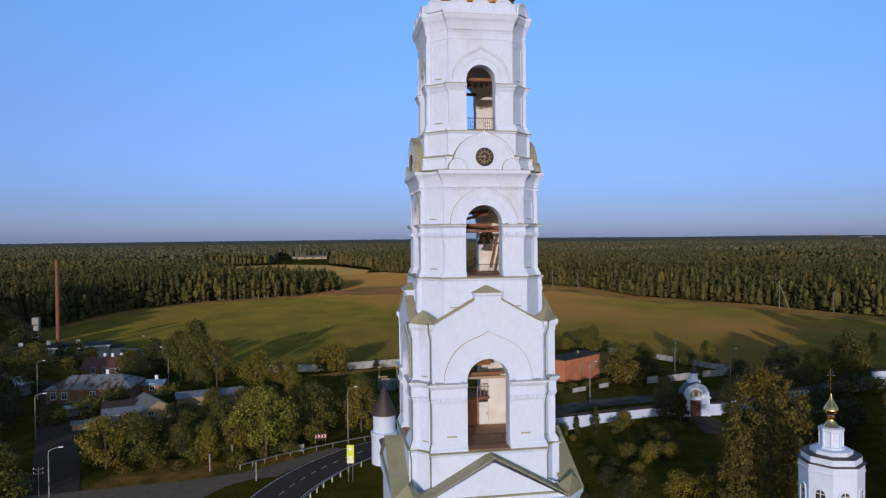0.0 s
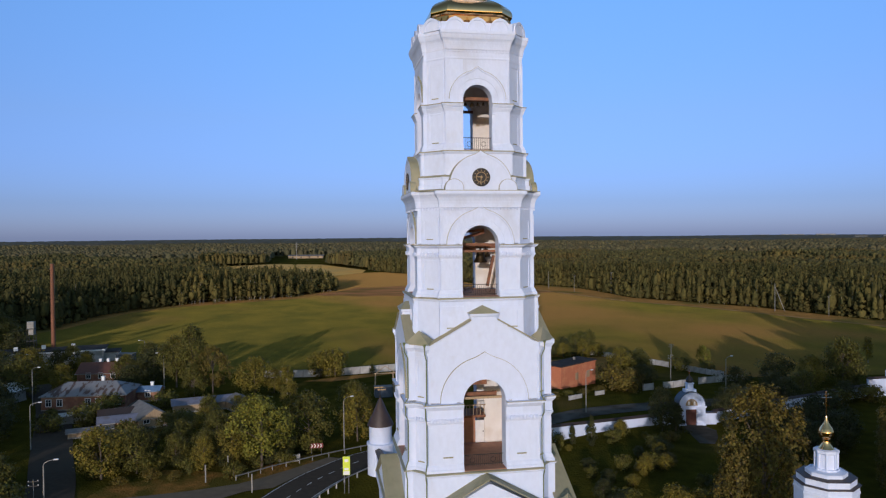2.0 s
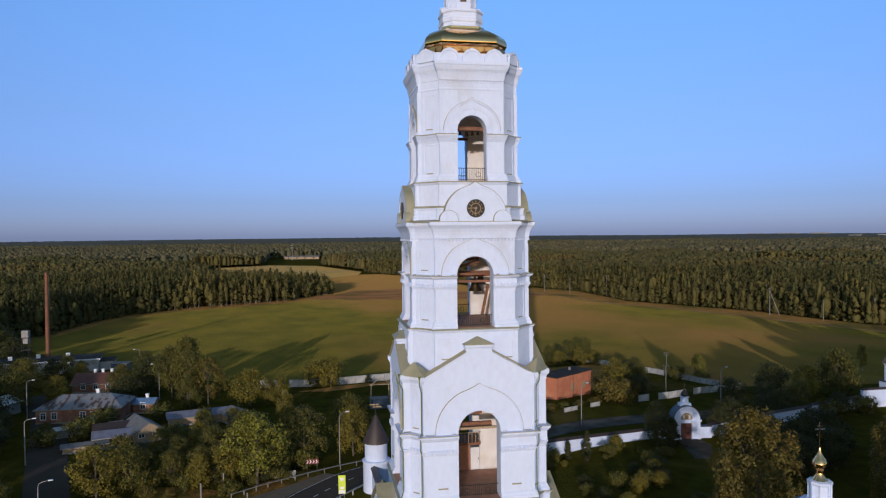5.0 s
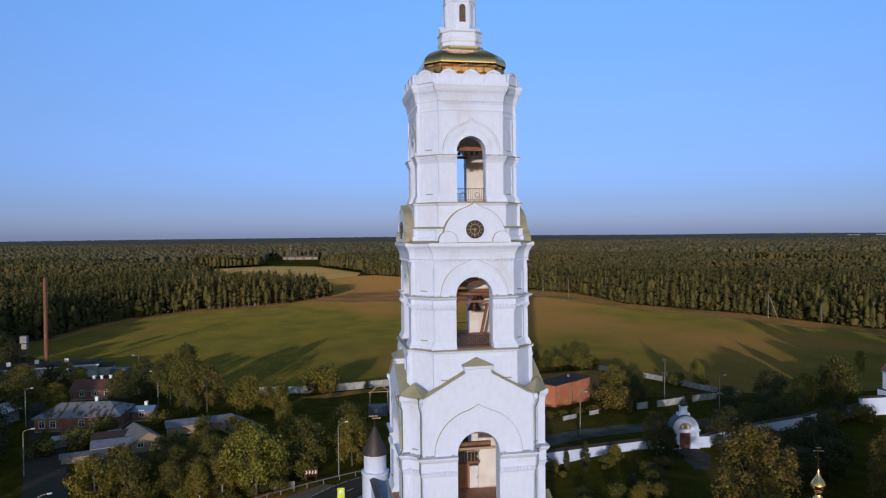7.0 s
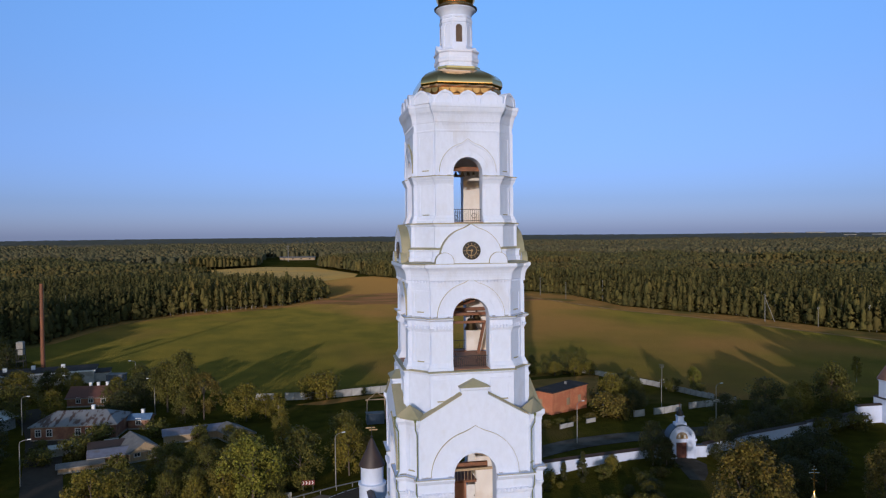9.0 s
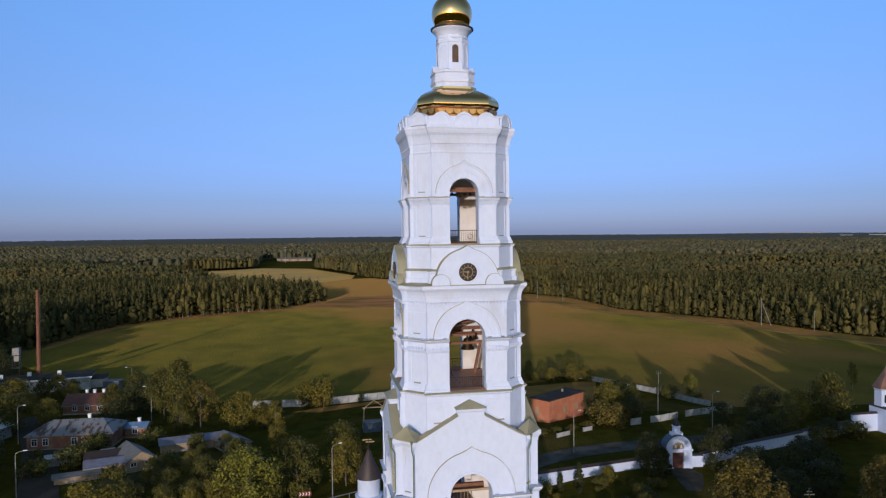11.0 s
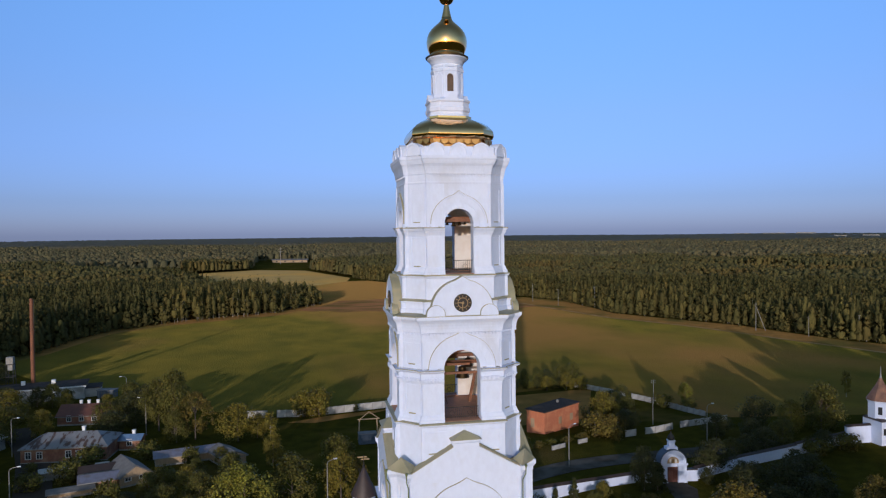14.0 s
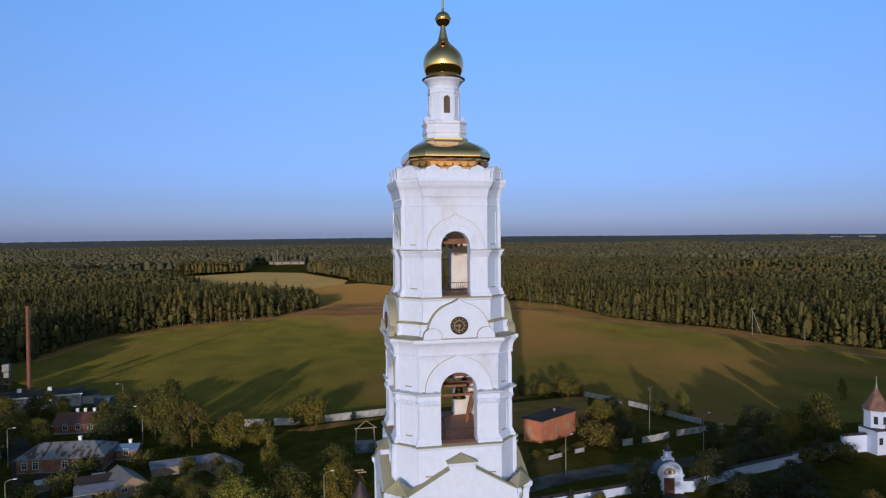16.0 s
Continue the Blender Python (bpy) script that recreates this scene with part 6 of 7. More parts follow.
def quads_mesh(name, v, q, material, tone=None):
    me = bpy.data.meshes.new(name)
    me.vertices.add(len(v))
    me.vertices.foreach_set("co", np.asarray(v, dtype=np.float32).ravel())
    k = q.shape[1]
    me.loops.add(q.size)
    me.loops.foreach_set("vertex_index", q.ravel().astype(np.int32))
    me.polygons.add(len(q))
    me.polygons.foreach_set("loop_start", (np.arange(len(q)) * k).astype(np.int32))
    me.update(calc_edges=True)
    if tone is not None:
        me.attributes.new("tone", "FLOAT", "POINT").data.foreach_set("value", np.asarray(tone, dtype=np.float32))
    if k == 3:
        me.polygons.foreach_set("use_smooth", [True] * len(q))
    me.materials.append(material)
    return me


TREES = {}


def tree_model(seed, h, w, leaf, clumps, per, size, spr, trunk=0.16, low=0.25, bark=None, cone=False):
    """Trunk, limbs and a crown of leaf sprays gathered in clumps of uneven size."""
    rng = np.random.default_rng(seed)
    centres = []
    while len(centres) < clumps:
        f = rng.random() ** 0.8
        z = h * (low + (1 - low) * f)
        if cone:
            r = w / 2 * (1 - f) ** 0.8 + 0.1
        else:
            r = w / 2 * math.sqrt(max(0.03, 1 - (1.75 * f - 0.75) ** 2)) if f > 0.43 else w / 2 * (0.55 + f)
        a = rng.random() * 2 * math.pi
        r *= (0.42 + 0.62 * rng.random() ** 0.6) * (1 + 0.24 * math.sin(a * 2 + seed + 5 * f) + 0.16 * math.sin(a * 5 + 3 * seed + 9 * f))
        centres.append((r * math.cos(a), r * math.sin(a), z * (0.97 + 0.06 * rng.random())))
    v, q = leaf_cards(centres, per, spr * 1.12, size, rng, 0.9, (0, 0, h * 0.45))
    v[:, 2] = np.maximum(v[:, 2], 0.1)
    crown = quads_mesh("crown", v, q, M_LEAF[leaf])
    g = Geo()
    r0 = trunk * h / 9
    lean = rng.normal(size=2) * 0.02 * h
    top = (lean[0], lean[1], h * 0.86)
    g.tube([(0, 0, -0.2), (lean[0] * 0.2, lean[1] * 0.2, h * 0.25), (lean[0] * 0.6, lean[1] * 0.6, h * 0.55), top], [r0 * 1.25, r0, r0 * 0.6, r0 * 0.15], 7)
    for c in centres[:: max(1, clumps // 12)]:
        z = max(h * low * 0.8, c[2] * 0.62)
        f = z / h
        g.tube([(lean[0] * f, lean[1] * f, z), (c[0] * 0.55, c[1] * 0.55, z + (c[2] - z) * 0.7), c], [r0 * 0.4, r0 * 0.25, r0 * 0.08], 5)
    return crown, g.mesh("trunk", bark or M_BARK, True), h


NAMES = {"big": ("tree", "large leafy deciduous tree with a dense green crown"), "autumn": ("tree", "broad tree with yellowing autumn leaves"), "tall": ("tree", "tall broad tree with olive leaves turning yellow"), "mid": ("tree", "leafy green garden tree with uneven crown"),
         "yellow": ("tree", "garden tree with yellow-green leaves"), "bright": ("tree", "round-crowned tree with bright green sunlit leaves"), "dark": ("tree", "dense dark green tree in shade"), "slim": ("birch", "slim young birch with thin yellow-green leaves"),
         "bush": ("bush", "dense green bush in the grass"), "redbush": ("bush", "rusty brown autumn-coloured bush"), "spruce": ("spruce", "small dark green garden spruce"), "willow": ("bush", "rounded olive-green willow bush")}
TREES["big"] = tree_model(3, 13, 10, 0, 180, 40, 0.30, 1.15)
TREES["autumn"] = tree_model(5, 13, 12.5, 2, 230, 26, 0.30, 0.62, low=0.18)
TREES["tall"] = tree_model(31, 17, 9.0, 2, 330, 36, 0.25, 0.72, low=0.08)
TREES["mid"] = tree_model(7, 8.5, 7, 0, 115, 42, 0.255, 0.92, low=0.1)
TREES["yellow"] = tree_model(9, 8.5, 7, 1, 115, 42, 0.255, 0.92, low=0.08)
TREES["bright"] = tree_model(11, 10.5, 8, 4, 135, 42, 0.26, 0.88, low=0.24)
TREES["dark"] = tree_model(13, 8, 7.5, 3, 105, 40, 0.27, 1.0, low=0.06)
TREES["slim"] = tree_model(15, 8, 3.2, 1, 40, 34, 0.32, 0.8, low=0.2, bark=M_BIRCH, trunk=0.12)
TREES["bush"] = tree_model(17, 3.2, 4.0, 0, 44, 34, 0.26, 0.7, low=0.05)
TREES["redbush"] = tree_model(19, 3.6, 4.6, 2, 46, 34, 0.26, 0.75, low=0.05)
TREES["spruce"] = tree_model(21, 6, 3.2, 3, 60, 34, 0.3, 0.55, low=0.04, cone=True)
TREES["willow"] = tree_model(23, 5.5, 5.2, 1, 60, 40, 0.3, 0.95, low=0.04)


def plant(kind, x, y, h, wide=1.0, turn=None):
    crown, trunk, h0 = TREES[kind]
    nm, label = NAMES[kind]
    s = h / h0
    a = random.uniform(0, 360) if turn is None else turn
    t = thing(nm, label, nm, Matrix.Translation((x, y, lie(x, y) - 0.05)) @ Matrix.Rotation(radians(a), 4, "Z") @ Matrix.Diagonal((s * wide, s * wide, s, 1)))
    part("trunk", trunk, M_BARK, t)
    part("crown", crown, M_LEAF[0], t)


# roadside and village trees
for k, x, y, h, w in (
        ("bright", -22.1, 48.6, 11.0, 1.0), ("yellow", -27.0, 52.0, 6.4, 0.9), ("mid", -31.0, 53.5, 5.2, 0.9), ("yellow", -45.4, 48.6, 7.6, 1.15), ("mid", -40.8, 50.4, 6.6, 1.0), ("mid", -35.6, 53.0, 5.0, 0.9),
        ("bush", -33.0, 48.6, 2.4, 1.0), ("yellow", -30.6, 48.6, 5.4, 0.8), ("redbush", -38.0, 46.6, 1.7, 1.1), ("redbush", -34.5, 46.0, 1.3, 1.2), ("redbush", -42.0, 45.0, 1.3, 1.2), ("bush", -26.0, 45.2, 2.2, 1.1),
        ("mid", -14.8, 57.8, 9.0, 1.05), ("yellow", -6.4, 60.0, 8.6, 0.8), ("bush", -14.6, 55.6, 3.0, 1.1), ("bush", -18.6, 54.4, 3.0, 1.0),
        ("mid", -36.0, 60.0, 5.2, 1.1), ("mid", -30.5, 63.5, 5.8, 1.1), ("dark", -41.5, 59.5, 4.6, 1.1), ("mid", -25.0, 59.5, 7.0, 1.1), ("yellow", -33.5, 70.0, 5.0, 1.1), ("mid", -40.0, 70.0, 4.4, 1.0), ("dark", -46.0, 62.0, 3.6, 1.1),
        ("mid", -26.0, 72.0, 6.0, 1.0), ("yellow", -18.6, 82.6, 6.4, 0.75), ("mid", -6.2, 73.0, 7.6, 0.95), ("autumn", -2.6, 66.5, 5.0, 0.7), 
        ("dark", -48.0, 53.0, 3.6, 1.1), ("bush", -46.6, 50.0, 3.0, 1.1), ("bush", -47.0, 70.5, 3.2, 1.0), ("bush", -38.5, 76.0, 3.2, 1.2), ("mid", -33.0, 79.0, 3.6, 1.2), ("mid", -26.5, 79.5, 4.0, 1.1), ("bush", -35.2, 87.0, 3.6, 0.75), ("yellow", -29.0, 86.0, 3.4, 1.2),
        ("bush", -44.8, 94.0, 3.4, 1.2), ("bush", -55.5, 91.8, 3.6, 1.2), ("bush", -66.0, 90.6, 1.6, 1.2), ("bush", -59.0, 94.0, 1.2, 1.3), ("bush", -62.5, 78.5, 3.2, 1.2), ("bush", -57.0, 82.5, 4.0, 1.1),
        # big trees before the meadow
        ("big", -46.5, 117.5, 12.2, 0.85), ("big", -42.0, 112.0, 14.8, 0.7), ("mid", -40.5, 105.0, 7.0, 0.9), ("autumn", -36.6, 106.5, 11.0, 0.75), ("yellow", -26.8, 102.5, 8.4, 1.1), ("yellow", -22.6, 104.0, 5.4, 1.0), ("slim", -19.5, 100.5, 6.5, 1.1),
        ("willow", -11.6, 122.0, 6.4, 1.0), ("willow", -7.8, 121.8, 6.8, 1.05), ("willow", -9.4, 125.2, 6.0, 1.0), ("spruce", 2.0, 123.2, 2.6, 1.0),
        ("yellow", -63.0, 139.0, 5.2, 1.1), ("mid", -57.5, 141.0, 7.6, 1.1), ("dark", -53.0, 139.0, 7.0, 1.2), ("mid", -59.0, 121.0, 7.0, 1.1), ("dark", -53.0, 124.0, 8.5, 1.1), ("dark", -56.0, 112.0, 6.4, 1.2), ("yellow", -73.0, 118.0, 6.4, 1.1),
        ("yellow", -86.0, 136.0, 8.0, 1.3), ("mid", -92.0, 131.0, 8.4, 1.2), ("yellow", -74.5, 143.0, 5.0, 1.1), ("mid", -80.0, 150.0, 6.4, 1.1), ("mid", -79.5, 113.0, 8.4, 1.2), ("dark", -86.0, 116.0, 9.0, 1.2), ("dark", -81.0, 96.0, 7.5, 1.2), ("mid", -84.0, 104.0, 8.0, 1.1),
        ("dark", -71.0, 74.0, 7.0, 1.2), ("mid", -69.0, 63.0, 6.6, 1.2), ("dark", -66.0, 54.0, 6.6, 1.2), ("mid", -60.5, 48.0, 5.0, 1.2), ("mid", -57.0, 42.5, 5.0, 1.1), ("bush", -55.0, 38.5, 3.6, 1.1), ("bush", -54.0, 33.5, 3.6, 1.2), ("mid", -62.0, 32.0, 6.6, 1.2), ("dark", -74.0, 86.0, 7.6, 1.1), ("dark", -78.0, 70.0, 8.0, 1.2),
        ("dark", -92.0, 150.0, 6.0, 1.1), ("mid", -98.0, 147.0, 6.4, 1.1), ("dark", -84.5, 152.0, 5.4, 1.1), ("mid", -76.5, 151.0, 4.6, 1.0), ("dark", -104.0, 178.0, 8.0, 1.2), ("mid", -112.0, 190.0, 9.0, 1.2), ("mid", -108.0, 150.0, 9.0, 1.3), ("dark", -100.0, 145.0, 8.0, 1.2), ("mid", -118.0, 205.0, 9.0, 1.2),
        # monastery yard and beyond
        ("tall", 32.0, 1.8, 17.4, 0.95), ("tall", 28.4, 0.6, 12.4, 0.75), ("tall", 57.0, 10.5, 12.9, 0.8), ("dark", 56.5, 27.0, 6.0, 1.1), ("dark", 59.0, 37.0, 6.0, 1.1), ("dark", 65.0, 36.0, 6.4, 1.1), ("dark", 70.5, 38.0, 6.2, 1.1), ("dark", 62.0, 44.0, 4.0, 1.1), ("dark", 75.0, 47.0, 4.2, 1.1), ("dark", 64.0, 29.0, 6.0, 1.2),
        ("willow", 29.0, 14.5, 3.2, 1.0), ("willow", 31.8, 13.0, 2.8, 1.2), ("bush", 30.4, 16.4, 2.2, 1.1), ("willow", 31.4, 27.0, 2.8, 0.8), ("bush", 33.6, 29.0, 2.2, 0.9), ("bush", 29.8, 30.5, 2.0, 1.0), ("dark", 36.5, 16.0, 3.0, 1.1), ("dark", 23.0, 22.0, 2.6, 1.1), ("dark", 34.0, 34.0, 1.7, 1.2), ("dark", 26.0, 27.0, 1.8, 1.2),
        ("spruce", 31.0, 44.8, 3.8, 0.8), ("spruce", 27.6, 44.6, 2.8, 0.9), ("bush", 36.5, 45.2, 2.2, 0.9), ("willow", 36.0, 44.6, 2.6, 0.7), ("bush", 24.0, 44.0, 2.6, 1.1), ("bush", 34.0, 43.0, 1.8, 1.2), ("redbush", 42.5, 40.0, 1.6, 1.2), ("bush", 38.5, 38.0, 1.8, 1.2),
        # the bush right of the gate gets dark leaves in place of shade
        ("dark", 44.2, 45.8, 7.2, 0.7), ("spruce", 46.4, 45.2, 4.6, 1.3), ("dark", 56.4, 46.0, 2.6, 1.1), ("dark", 58.8, 50.4, 4.6, 1.0),
        ("dark", 61.6, 51.6, 5.6, 1.1), ("mid", 67.0, 54.6, 4.6, 1.0), ("dark", 72.0, 56.6, 4.6, 1.1), ("dark", 77.0, 58.0, 5.0, 1.1), ("mid", 84.0, 62.0, 5.2, 1.1), ("dark", 80.0, 66.0, 4.6, 1.2), ("yellow", 92.5, 70.5, 6.6, 1.0), ("mid", 99.6, 69.5, 10.0, 1.05), ("mid", 103.0, 72.0, 7.4, 1.0), ("dark", 89.5, 57.0, 4.0, 1.2), ("bush", 86.0, 55.0, 3.0, 1.3), ("bush", 94.5, 56.6, 3.0, 1.3), ("dark", 74.0, 70.0, 5.0, 1.2), ("dark", 88.0, 76.0, 6.6, 1.2),
        ("slim", 137.2, 103.9, 7.0, 0.8), ("bright", 87.6, 104.5, 6.6, 0.62), ("bush", 86.8, 101.5, 3.0, 1.0), ("bush", 82.5, 106.5, 3.4, 1.0),
        ("redbush", 52.5, 76.5, 4.6, 1.1), ("redbush", 50.0, 78.5, 5.0, 1.0), ("yellow", 56.5, 88.0, 8.0, 0.9), ("redbush", 58.5, 93.0, 6.0, 1.0), ("mid", 62.0, 88.0, 6.4, 1.1), ("mid", 63.5, 96.0, 6.4, 1.0), ("dark", 58.0, 80.0, 5.0, 1.1), ("dark", 66.0, 103.0, 6.0, 1.1), ("mid", 72.0, 110.0, 5.6, 1.1), ("redbush", 35.0, 73.0, 1.4, 1.3), ("bush", 38.5, 74.5, 1.2, 1.3), ("redbush", 42.0, 75.0, 1.3, 1.3), ("yellow", 31.0, 70.0, 3.6, 1.0), ("redbush", 46.0, 76.0, 1.5, 1.2), ("bush", 30.0, 74.0, 2.0, 1.2),
        ("yellow", 66.0, 134.0, 5.2, 1.0), ("yellow", 60.0, 134.5, 4.4, 1.0), ("willow", 70.5, 133.0, 4.2, 1.0),
        ):
    plant(k, x, y, h, w)
for i in range(16):
    plant(("bush", "dark", "bush", "willow")[i % 4], -44.0 + 1.75 * i + random.uniform(-0.8, 0.8), 50.6 + random.uniform(-1.6, 2.2), random.uniform(1.5, 3.0), random.uniform(1.0, 1.3))
for i in range(9):
    plant("mid" if i % 3 else "dark", 38 + 4.1 * i + random.uniform(-1, 1), 141 + random.uniform(-2, 2), random.uniform(4.4, 6.8), 0.75)
for i in range(10):
    plant("bush" if i % 2 else "dark", 36 + 3.7 * i + random.uniform(-1, 1), 137.5 + random.uniform(-1.5, 1.5), random.uniform(2.6, 4.0), 1.1)
for i in range(12):
    x = 7.0 + 3.2 * i + random.uniform(-0.7, 0.7)
    plant(("bush", "willow", "dark", "bush", "spruce")[i % 5], x, 42.4 + 0.137 * (x + 2.6) - 4.4 + random.uniform(-1.2, 0.4), random.uniform(0.7, 1.25), random.uniform(0.8, 1.15))
for i in range(22):
    plant(("dark", "bush", "dark", "willow")[i % 4], random.uniform(14, 40), random.uniform(17, 38), random.uniform(1.0, 2.4), random.uniform(0.9, 1.4))
# tall trees round yard and village, outside the walk's view, added to cast shade
for x, y, h, w in ((130.5, 61, 21, 0.7), (137, 52, 19, 0.9), (140, 39, 18, 0.9), (146, 28, 17, 1.0), (109, 28, 17.5, 0.8), (78, 20, 15.5, 0.8), (118, 24, 16, 1.0), (104, 16, 15.5, 1.0),
                   (130, 18, 16, 1.0), (66, -9, 19, 1.0), (48, -20, 16, 1.0), (57, -15, 17, 1.0), (57, -35, 22, 1.1), (112, 8, 20, 1.0), (124, 4, 21, 1.1), (138, 8, 20, 1.1), (150, 46, 18, 1.0), (62, 3, 14, 1.1), (71, 10, 14, 1.1), (99, -8, 20, 1.1), (152, 18, 17, 1.2), (160, 34, 17, 1.2), (168, 46, 17, 1.2), (-128, 158, 17, 1.2), (-134, 172, 18, 1.2), (-140, 186, 19, 1.2), (-146, 200, 19, 1.2), (-152, 214, 19, 1.2), (-142, 160, 19, 1.2), (-150, 176, 20, 1.2), (-158, 192, 20, 1.2), (-166, 208, 20, 1.2), (-136, 146, 18, 1.2), (-156, 164, 20, 1.2), (-124, 206, 13, 1.0), (-131, 220, 14, 1.0), (-84, 34, 13, 1.2), (-88, 48, 13, 1.2), (-94, 62, 13, 1.2), (-100, 78, 12, 1.2)):
    plant("big", x, y, h, w)


# ---- forest ----
def inside_any(x, y, polys):
    """Which of the points lie in one of the outlines."""
    hit = np.zeros(len(x), bool)
    for poly in polys:
        c = np.zeros(len(x), bool)
        for (x0, y0), (x1, y1) in zip(poly, poly[1:] + poly[:1]):
            if y0 != y1:
                c ^= ((y0 > y) != (y1 > y)) & (x < (x1 - x0) * (y - y0) / (y1 - y0) + x0)
        hit |= c
    return hit


OPEN = [
    [(-150, 232), (-124, 226), (-121, 240), (-116, 250), (-112, 279), (-104, 310), (-94, 324), (-80, 336), (-58, 350), (-38, 359), (-23, 370), (-9, 394), (6, 415),
     (4, 442), (-24, 456), (-58, 492), (-95, 562), (-130, 700), (-142, 835), (-60, 908), (8, 866), (50, 695), (62, 648), (90, 592), (116, 458), (152, 426), (168, 393), (168, 312), (186, 277), (203, 246), (209, 218), (216, 191), (226, 176), (244, 153), (239, 112), (340, 60), (330, -400), (-300, -400), (-300, 200)],
    [(-66, 880), (10, 850), (30, 1060), (44, 1175), (-70, 1180)],
]
EDGE = np.array([p for a, b in zip(OPEN[0], OPEN[0][1:] + OPEN[0][:1]) for p in [(a[0] + (b[0] - a[0]) * k / 12, a[1] + (b[1] - a[1]) * k / 12) for k in range(12)]])
EYE = np.array((-14.5, -64.0))


def wood_points(step, r0, r1, half, rng):
    n = int(r1 / step) + 1
    i, j = np.meshgrid(np.arange(-n, n), np.arange(-n, n))
    p = np.stack([i.ravel(), j.ravel()], axis=1) * step + rng.uniform(-0.42, 0.42, (i.size, 2)) * step + EYE
    d = p - EYE
    r, a = np.hypot(*d.T), np.degrees(np.arctan2(d[:, 0], d[:, 1]))
    p = p[(r > r0) & (r < r1) & (np.abs(a - 12) < half)]
    p = p[~inside_any(p[:, 0], p[:, 1], OPEN)]
    return p[(patch(p, 95) > -0.62) | (np.hypot(p[:, 0] + 14.5, p[:, 1] + 64) < 720)]


def patch(p, size):
    """A slow wave over the plan, about -1 to 1, that makes stands of trees differ."""
    x, y = p[:, 0] / size, p[:, 1] / size
    return 0.5 * np.sin(x * 1.3 + 1.7 * np.sin(y * 0.9)) + 0.5 * np.sin(y * 1.1 + 1.9 * np.sin(x * 0.7 + 2.0))


def edge_distance(p):
    best = np.full(len(p), 1e9)
    for e in EDGE:
        best = np.minimum(best, np.hypot(p[:, 0] - e[0], p[:, 1] - e[1]))
    return best


def crowns(p, h, w, sides, levels, rng, base=0.12, cone=None, rough=(0.68, 1.22)):
    """Closed uneven crowns, one shell a tree: rings between a low skirt and a tip."""
    n = len(p)
    cone = rng.random(n) < 0.15 if cone is None else cone
    vs = []
    for k, f in enumerate(levels):
        prof = np.where(cone, (1 - f) ** 0.75 * 1.05 + 0.03, np.sqrt(np.maximum(0.02, 1 - (1.5 * f - 0.52) ** 2)))
        a = rng.random(n)[:, None] * 6.28 + np.arange(sides)[None] * 2 * math.pi / sides + rng.uniform(-0.25, 0.25, (n, sides))
        r = (w / 2 * prof)[:, None] * rng.uniform(*rough, (n, sides))
        z = (h * (base + (1 - base) * f))[:, None] + rng.uniform(-0.05, 0.05, (n, sides)) * h[:, None]
        vs.append(np.stack([p[:, :1] + r * np.cos(a), p[:, 1:] + r * np.sin(a), z - 0.7], axis=2))
    tip = np.stack([p[:, 0] + rng.uniform(-0.3, 0.3, n), p[:, 1] + rng.uniform(-0.3, 0.3, n), h - 0.7], axis=1)[:, None]
    v = np.concatenate(vs + [tip], axis=1)
    m = v.shape[1]
    f = []
    for k in range(len(levels) - 1):
        for s in range(sides):
            a, b, c, d = k * sides + s, k * sides + (s + 1) % sides, (k + 1) * sides + (s + 1) % sides, (k + 1) * sides + s
            f += [(a, b, c), (a, c, d)]
    t = (len(levels) - 1) * sides
    f += [(t + s, t + (s + 1) % sides, m - 1) for s in range(sides)]
    f = np.array(f)
    return v.reshape(-1, 3), (f[None] + (np.arange(n) * m)[:, None, None]).reshape(-1, 3)


rng = np.random.default_rng(4)
near = wood_points(3.1, 200, 900, 40, rng)
de = edge_distance(near)
front = near[((de < 24) & (np.hypot(near[:, 0] + 14.5, near[:, 1] + 64) < 760)) | (np.hypot(near[:, 0] + 14.5, near[:, 1] + 64) < 540)]
hf = (rng.uniform(10, 16.5, len(front)) * rng.uniform(0.8, 1.05, len(front)) + 1.2 + 2.5 * patch(front, 30) + 1.6 * patch(front, 11)) * np.clip(0.62 + edge_distance(front) / 22, 0.6, 1.05)
kinds = rng.random(len(front)) + 0.22 * patch(front, 26)
cone = kinds < 0.14
wide = np.where(cone, rng.uniform(2.8, 3.8, len(front)), rng.uniform(3.4, 5.2, len(front)))
tone = np.clip(np.where(cone, rng.uniform(0.0, 0.4, len(front)), rng.uniform(0.25, 0.85, len(front))) + 0.3 * patch(front, 60) + 0.12 * patch(front, 20), 0, 1)
# birches with bare stems at the wood's tongue
stems = (front[:, 0] > -84) & (front[:, 0] < 6) & (front[:, 1] > 325) & (front[:, 1] < 425) & (edge_distance(front) < 11)
foot = np.where(stems, 0.24, 0.1)
tone = np.where(stems, np.maximum(tone, 0.55), tone)
# the wood behind the village is darkened: its shade put into the tone
tone = np.where(front[:, 0] < -84, tone * 0.3, tone)
v, f = crowns(front, hf * 0.93, wide * 0.82, 5, (0.0, 0.25, 0.5, 0.75, 0.94), rng, foot, cone, (0.74, 1.16))
me = quads_mesh("forest_edge_trees", v, f, M_FOREST, np.repeat(tone, 26))
tagged(new("forest_edge_trees", me), "birches and pines along the edge of the wood", "forest", kind="stuff")
cen, tones = [], []
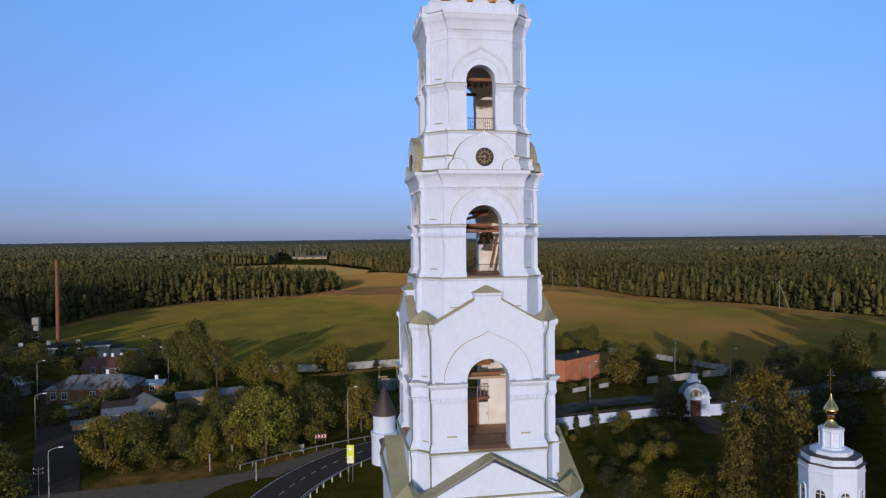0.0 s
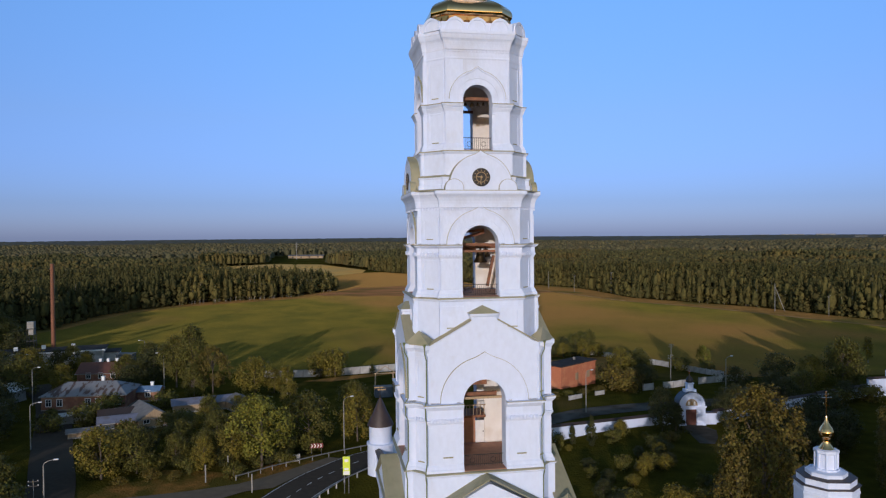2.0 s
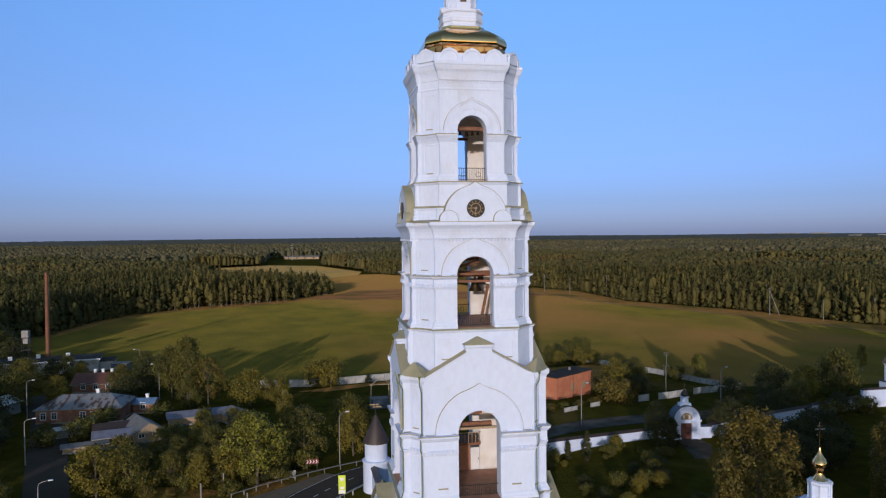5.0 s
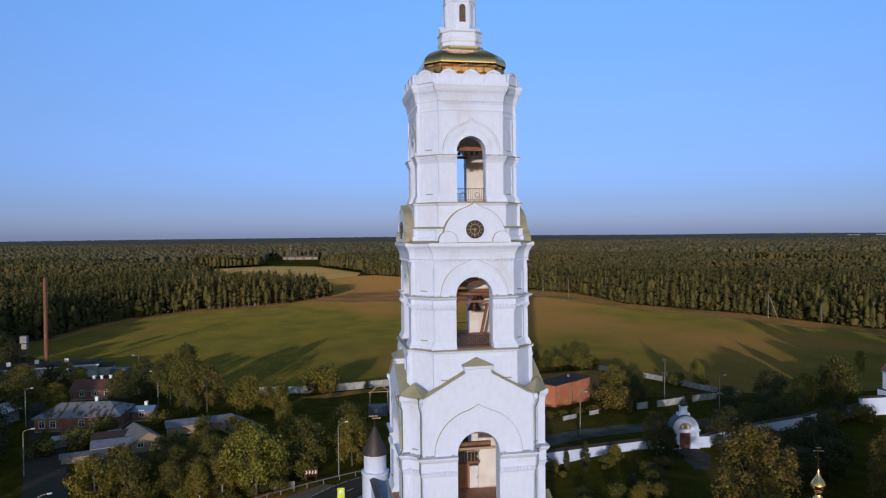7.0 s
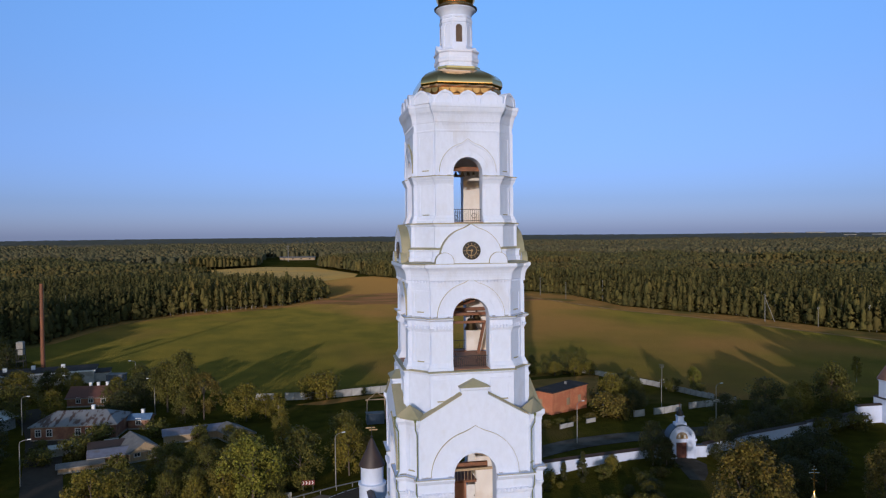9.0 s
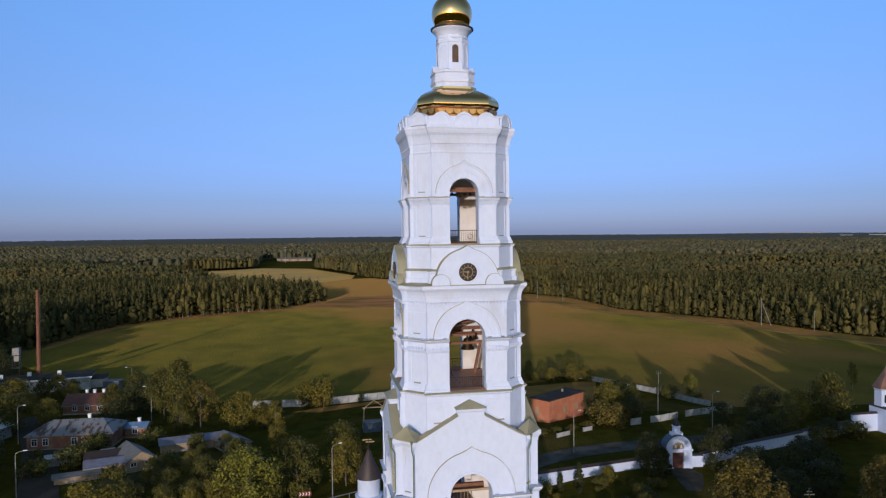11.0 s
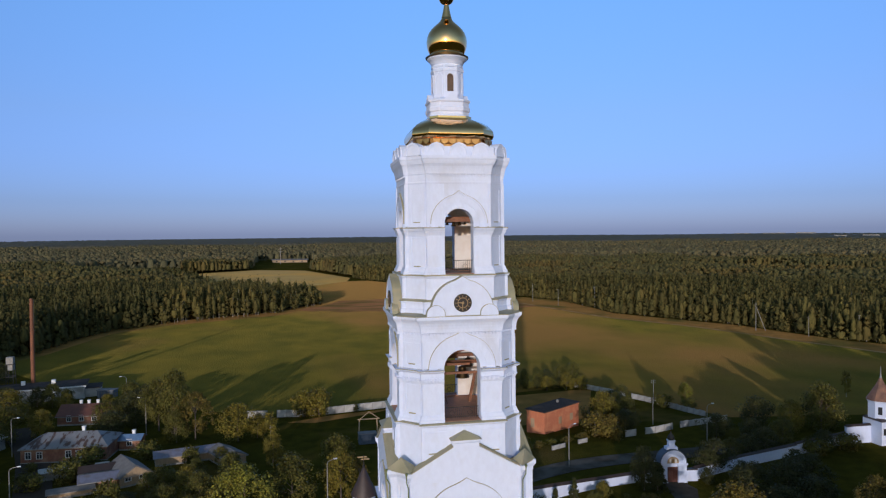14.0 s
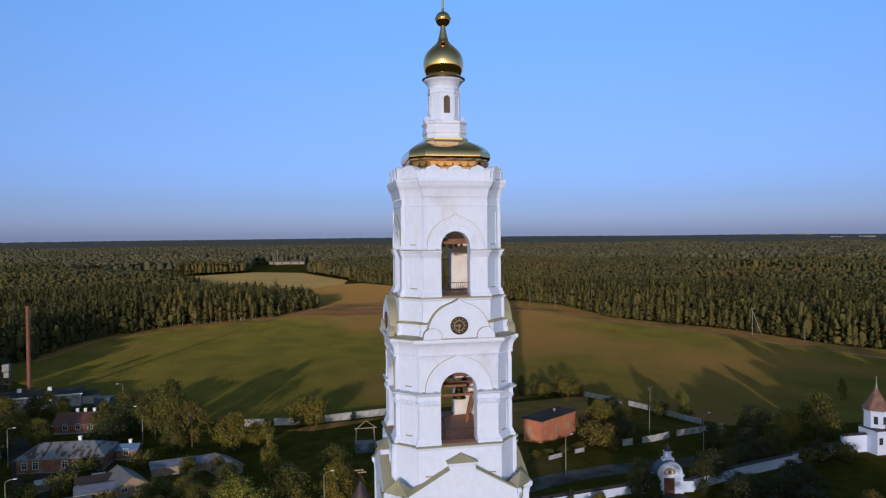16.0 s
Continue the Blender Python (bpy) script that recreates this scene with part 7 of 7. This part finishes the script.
for (x, y), h, c, w, s, b in zip(front, hf, cone, wide, tone, foot):
    for k in range(11):
        f = (k + rng.random()) / 11
        r = w / 2 * ((1 - f) ** 0.8 + 0.05 if c else math.sqrt(max(0.05, 1 - (1.5 * f - 0.52) ** 2))) * (0.8 + 0.3 * rng.random())
        a = rng.random() * 6.28
        cen.append((x + r * math.cos(a), y + r * math.sin(a), h * (b + 0.06 + (0.98 - b) * f) - 0.7))
        tones.append(s)
v, q = leaf_cards(cen, 4, 0.72, 0.5, rng, 1.3)
tagged(new("forest_edge_leaves", quads_mesh("forest_edge_leaves", v, q, M_FOREST, np.repeat(tones, 16))), "leafy twigs of the trees along the wood's edge", "forest", kind="stuff")
g = Geo()
for (x, y), h, b in zip(front, hf, stems):
    if b and rng.random() < 0.7:
        g.tube([(x, y, -1.0), (x + rng.uniform(-0.8, 0.8), y, h * 0.85)], [rng.uniform(0.09, 0.14), 0.06], 4)
    elif rng.random() < 0.45 and h > 9:
        g.tube([(x, y, -1.0), (x + rng.uniform(-0.6, 0.6), y, h * 0.75)], [rng.uniform(0.08, 0.15), 0.05], 4)
solid("forest_trunks", g, M_BIRCH, "pale birch trunks along the edge of the wood", "forest", kind="stuff")
# low shrubs at the foot of the wood
low = near[(de < 9) & (np.hypot(near[:, 0] + 14.5, near[:, 1] + 64) < 760)]
low = low[(rng.random(len(low)) < 0.9) & ~((low[:, 0] > -84) & (low[:, 0] < 6) & (low[:, 1] < 425) & (rng.random(len(low)) < 0.75))]
cen = [(x + rng.normal() * 1.2, y + rng.normal() * 1.2, 0.1 + 4.6 * rng.random() ** 1.5) for x, y in low for k in range(7)]
v, q = leaf_cards(cen, 7, 0.9, 0.9, rng)
tagged(new("forest_shrubs", quads_mesh("forest_shrubs", v, q, M_FOREST, np.repeat(0.3 + 0.5 * rng.random(len(low)), 7 * 28))), "low shrubs at the foot of the wood", "shrubs", kind="stuff")

body = wood_points(4.6, 230, 1000, 40, rng)
rb = np.hypot(body[:, 0] + 14.5, body[:, 1] + 64)
body = body[((edge_distance(body) > 20) & (rb > 535)) | (np.hypot(body[:, 0] + 14.5, body[:, 1] + 64) > 760)]
n = len(body)
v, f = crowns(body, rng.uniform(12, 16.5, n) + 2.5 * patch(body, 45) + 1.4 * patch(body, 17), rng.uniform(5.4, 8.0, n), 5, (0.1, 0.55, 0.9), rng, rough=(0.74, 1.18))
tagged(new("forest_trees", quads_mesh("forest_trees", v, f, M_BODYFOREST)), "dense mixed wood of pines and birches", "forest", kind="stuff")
mid = wood_points(10.0, 1000, 2600, 38, rng)
n = len(mid)
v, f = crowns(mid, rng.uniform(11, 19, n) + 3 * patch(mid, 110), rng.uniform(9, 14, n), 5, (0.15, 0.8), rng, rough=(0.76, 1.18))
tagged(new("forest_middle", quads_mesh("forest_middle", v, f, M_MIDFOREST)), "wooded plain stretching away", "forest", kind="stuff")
# far canopy as one uneven sheet
ang = np.radians(np.concatenate([np.arange(-28, 53, 0.16), np.arange(53, 332, 3.0)]))
rad = np.concatenate([np.geomspace(2300, 4900, 90)])
A, R = np.meshgrid(ang, rad)
X, Y = EYE[0] + R * np.sin(A), EYE[1] + R * np.cos(A)
Z = 11.5 + rng.uniform(0, 6.5, A.shape) + 2.5 * np.sin(X / 310) * np.cos(Y / 270) + 4.5 * (R - 2300) / 2600
Z[0] = -1.5
nr, na = A.shape
idx = np.arange(nr * na).reshape(nr, na)
a, b = idx[:-1], idx[1:]
q = np.stack([a, np.roll(a, -1, axis=1), np.roll(b, -1, axis=1), b], axis=2).reshape(-1, 4)[:, ::-1]
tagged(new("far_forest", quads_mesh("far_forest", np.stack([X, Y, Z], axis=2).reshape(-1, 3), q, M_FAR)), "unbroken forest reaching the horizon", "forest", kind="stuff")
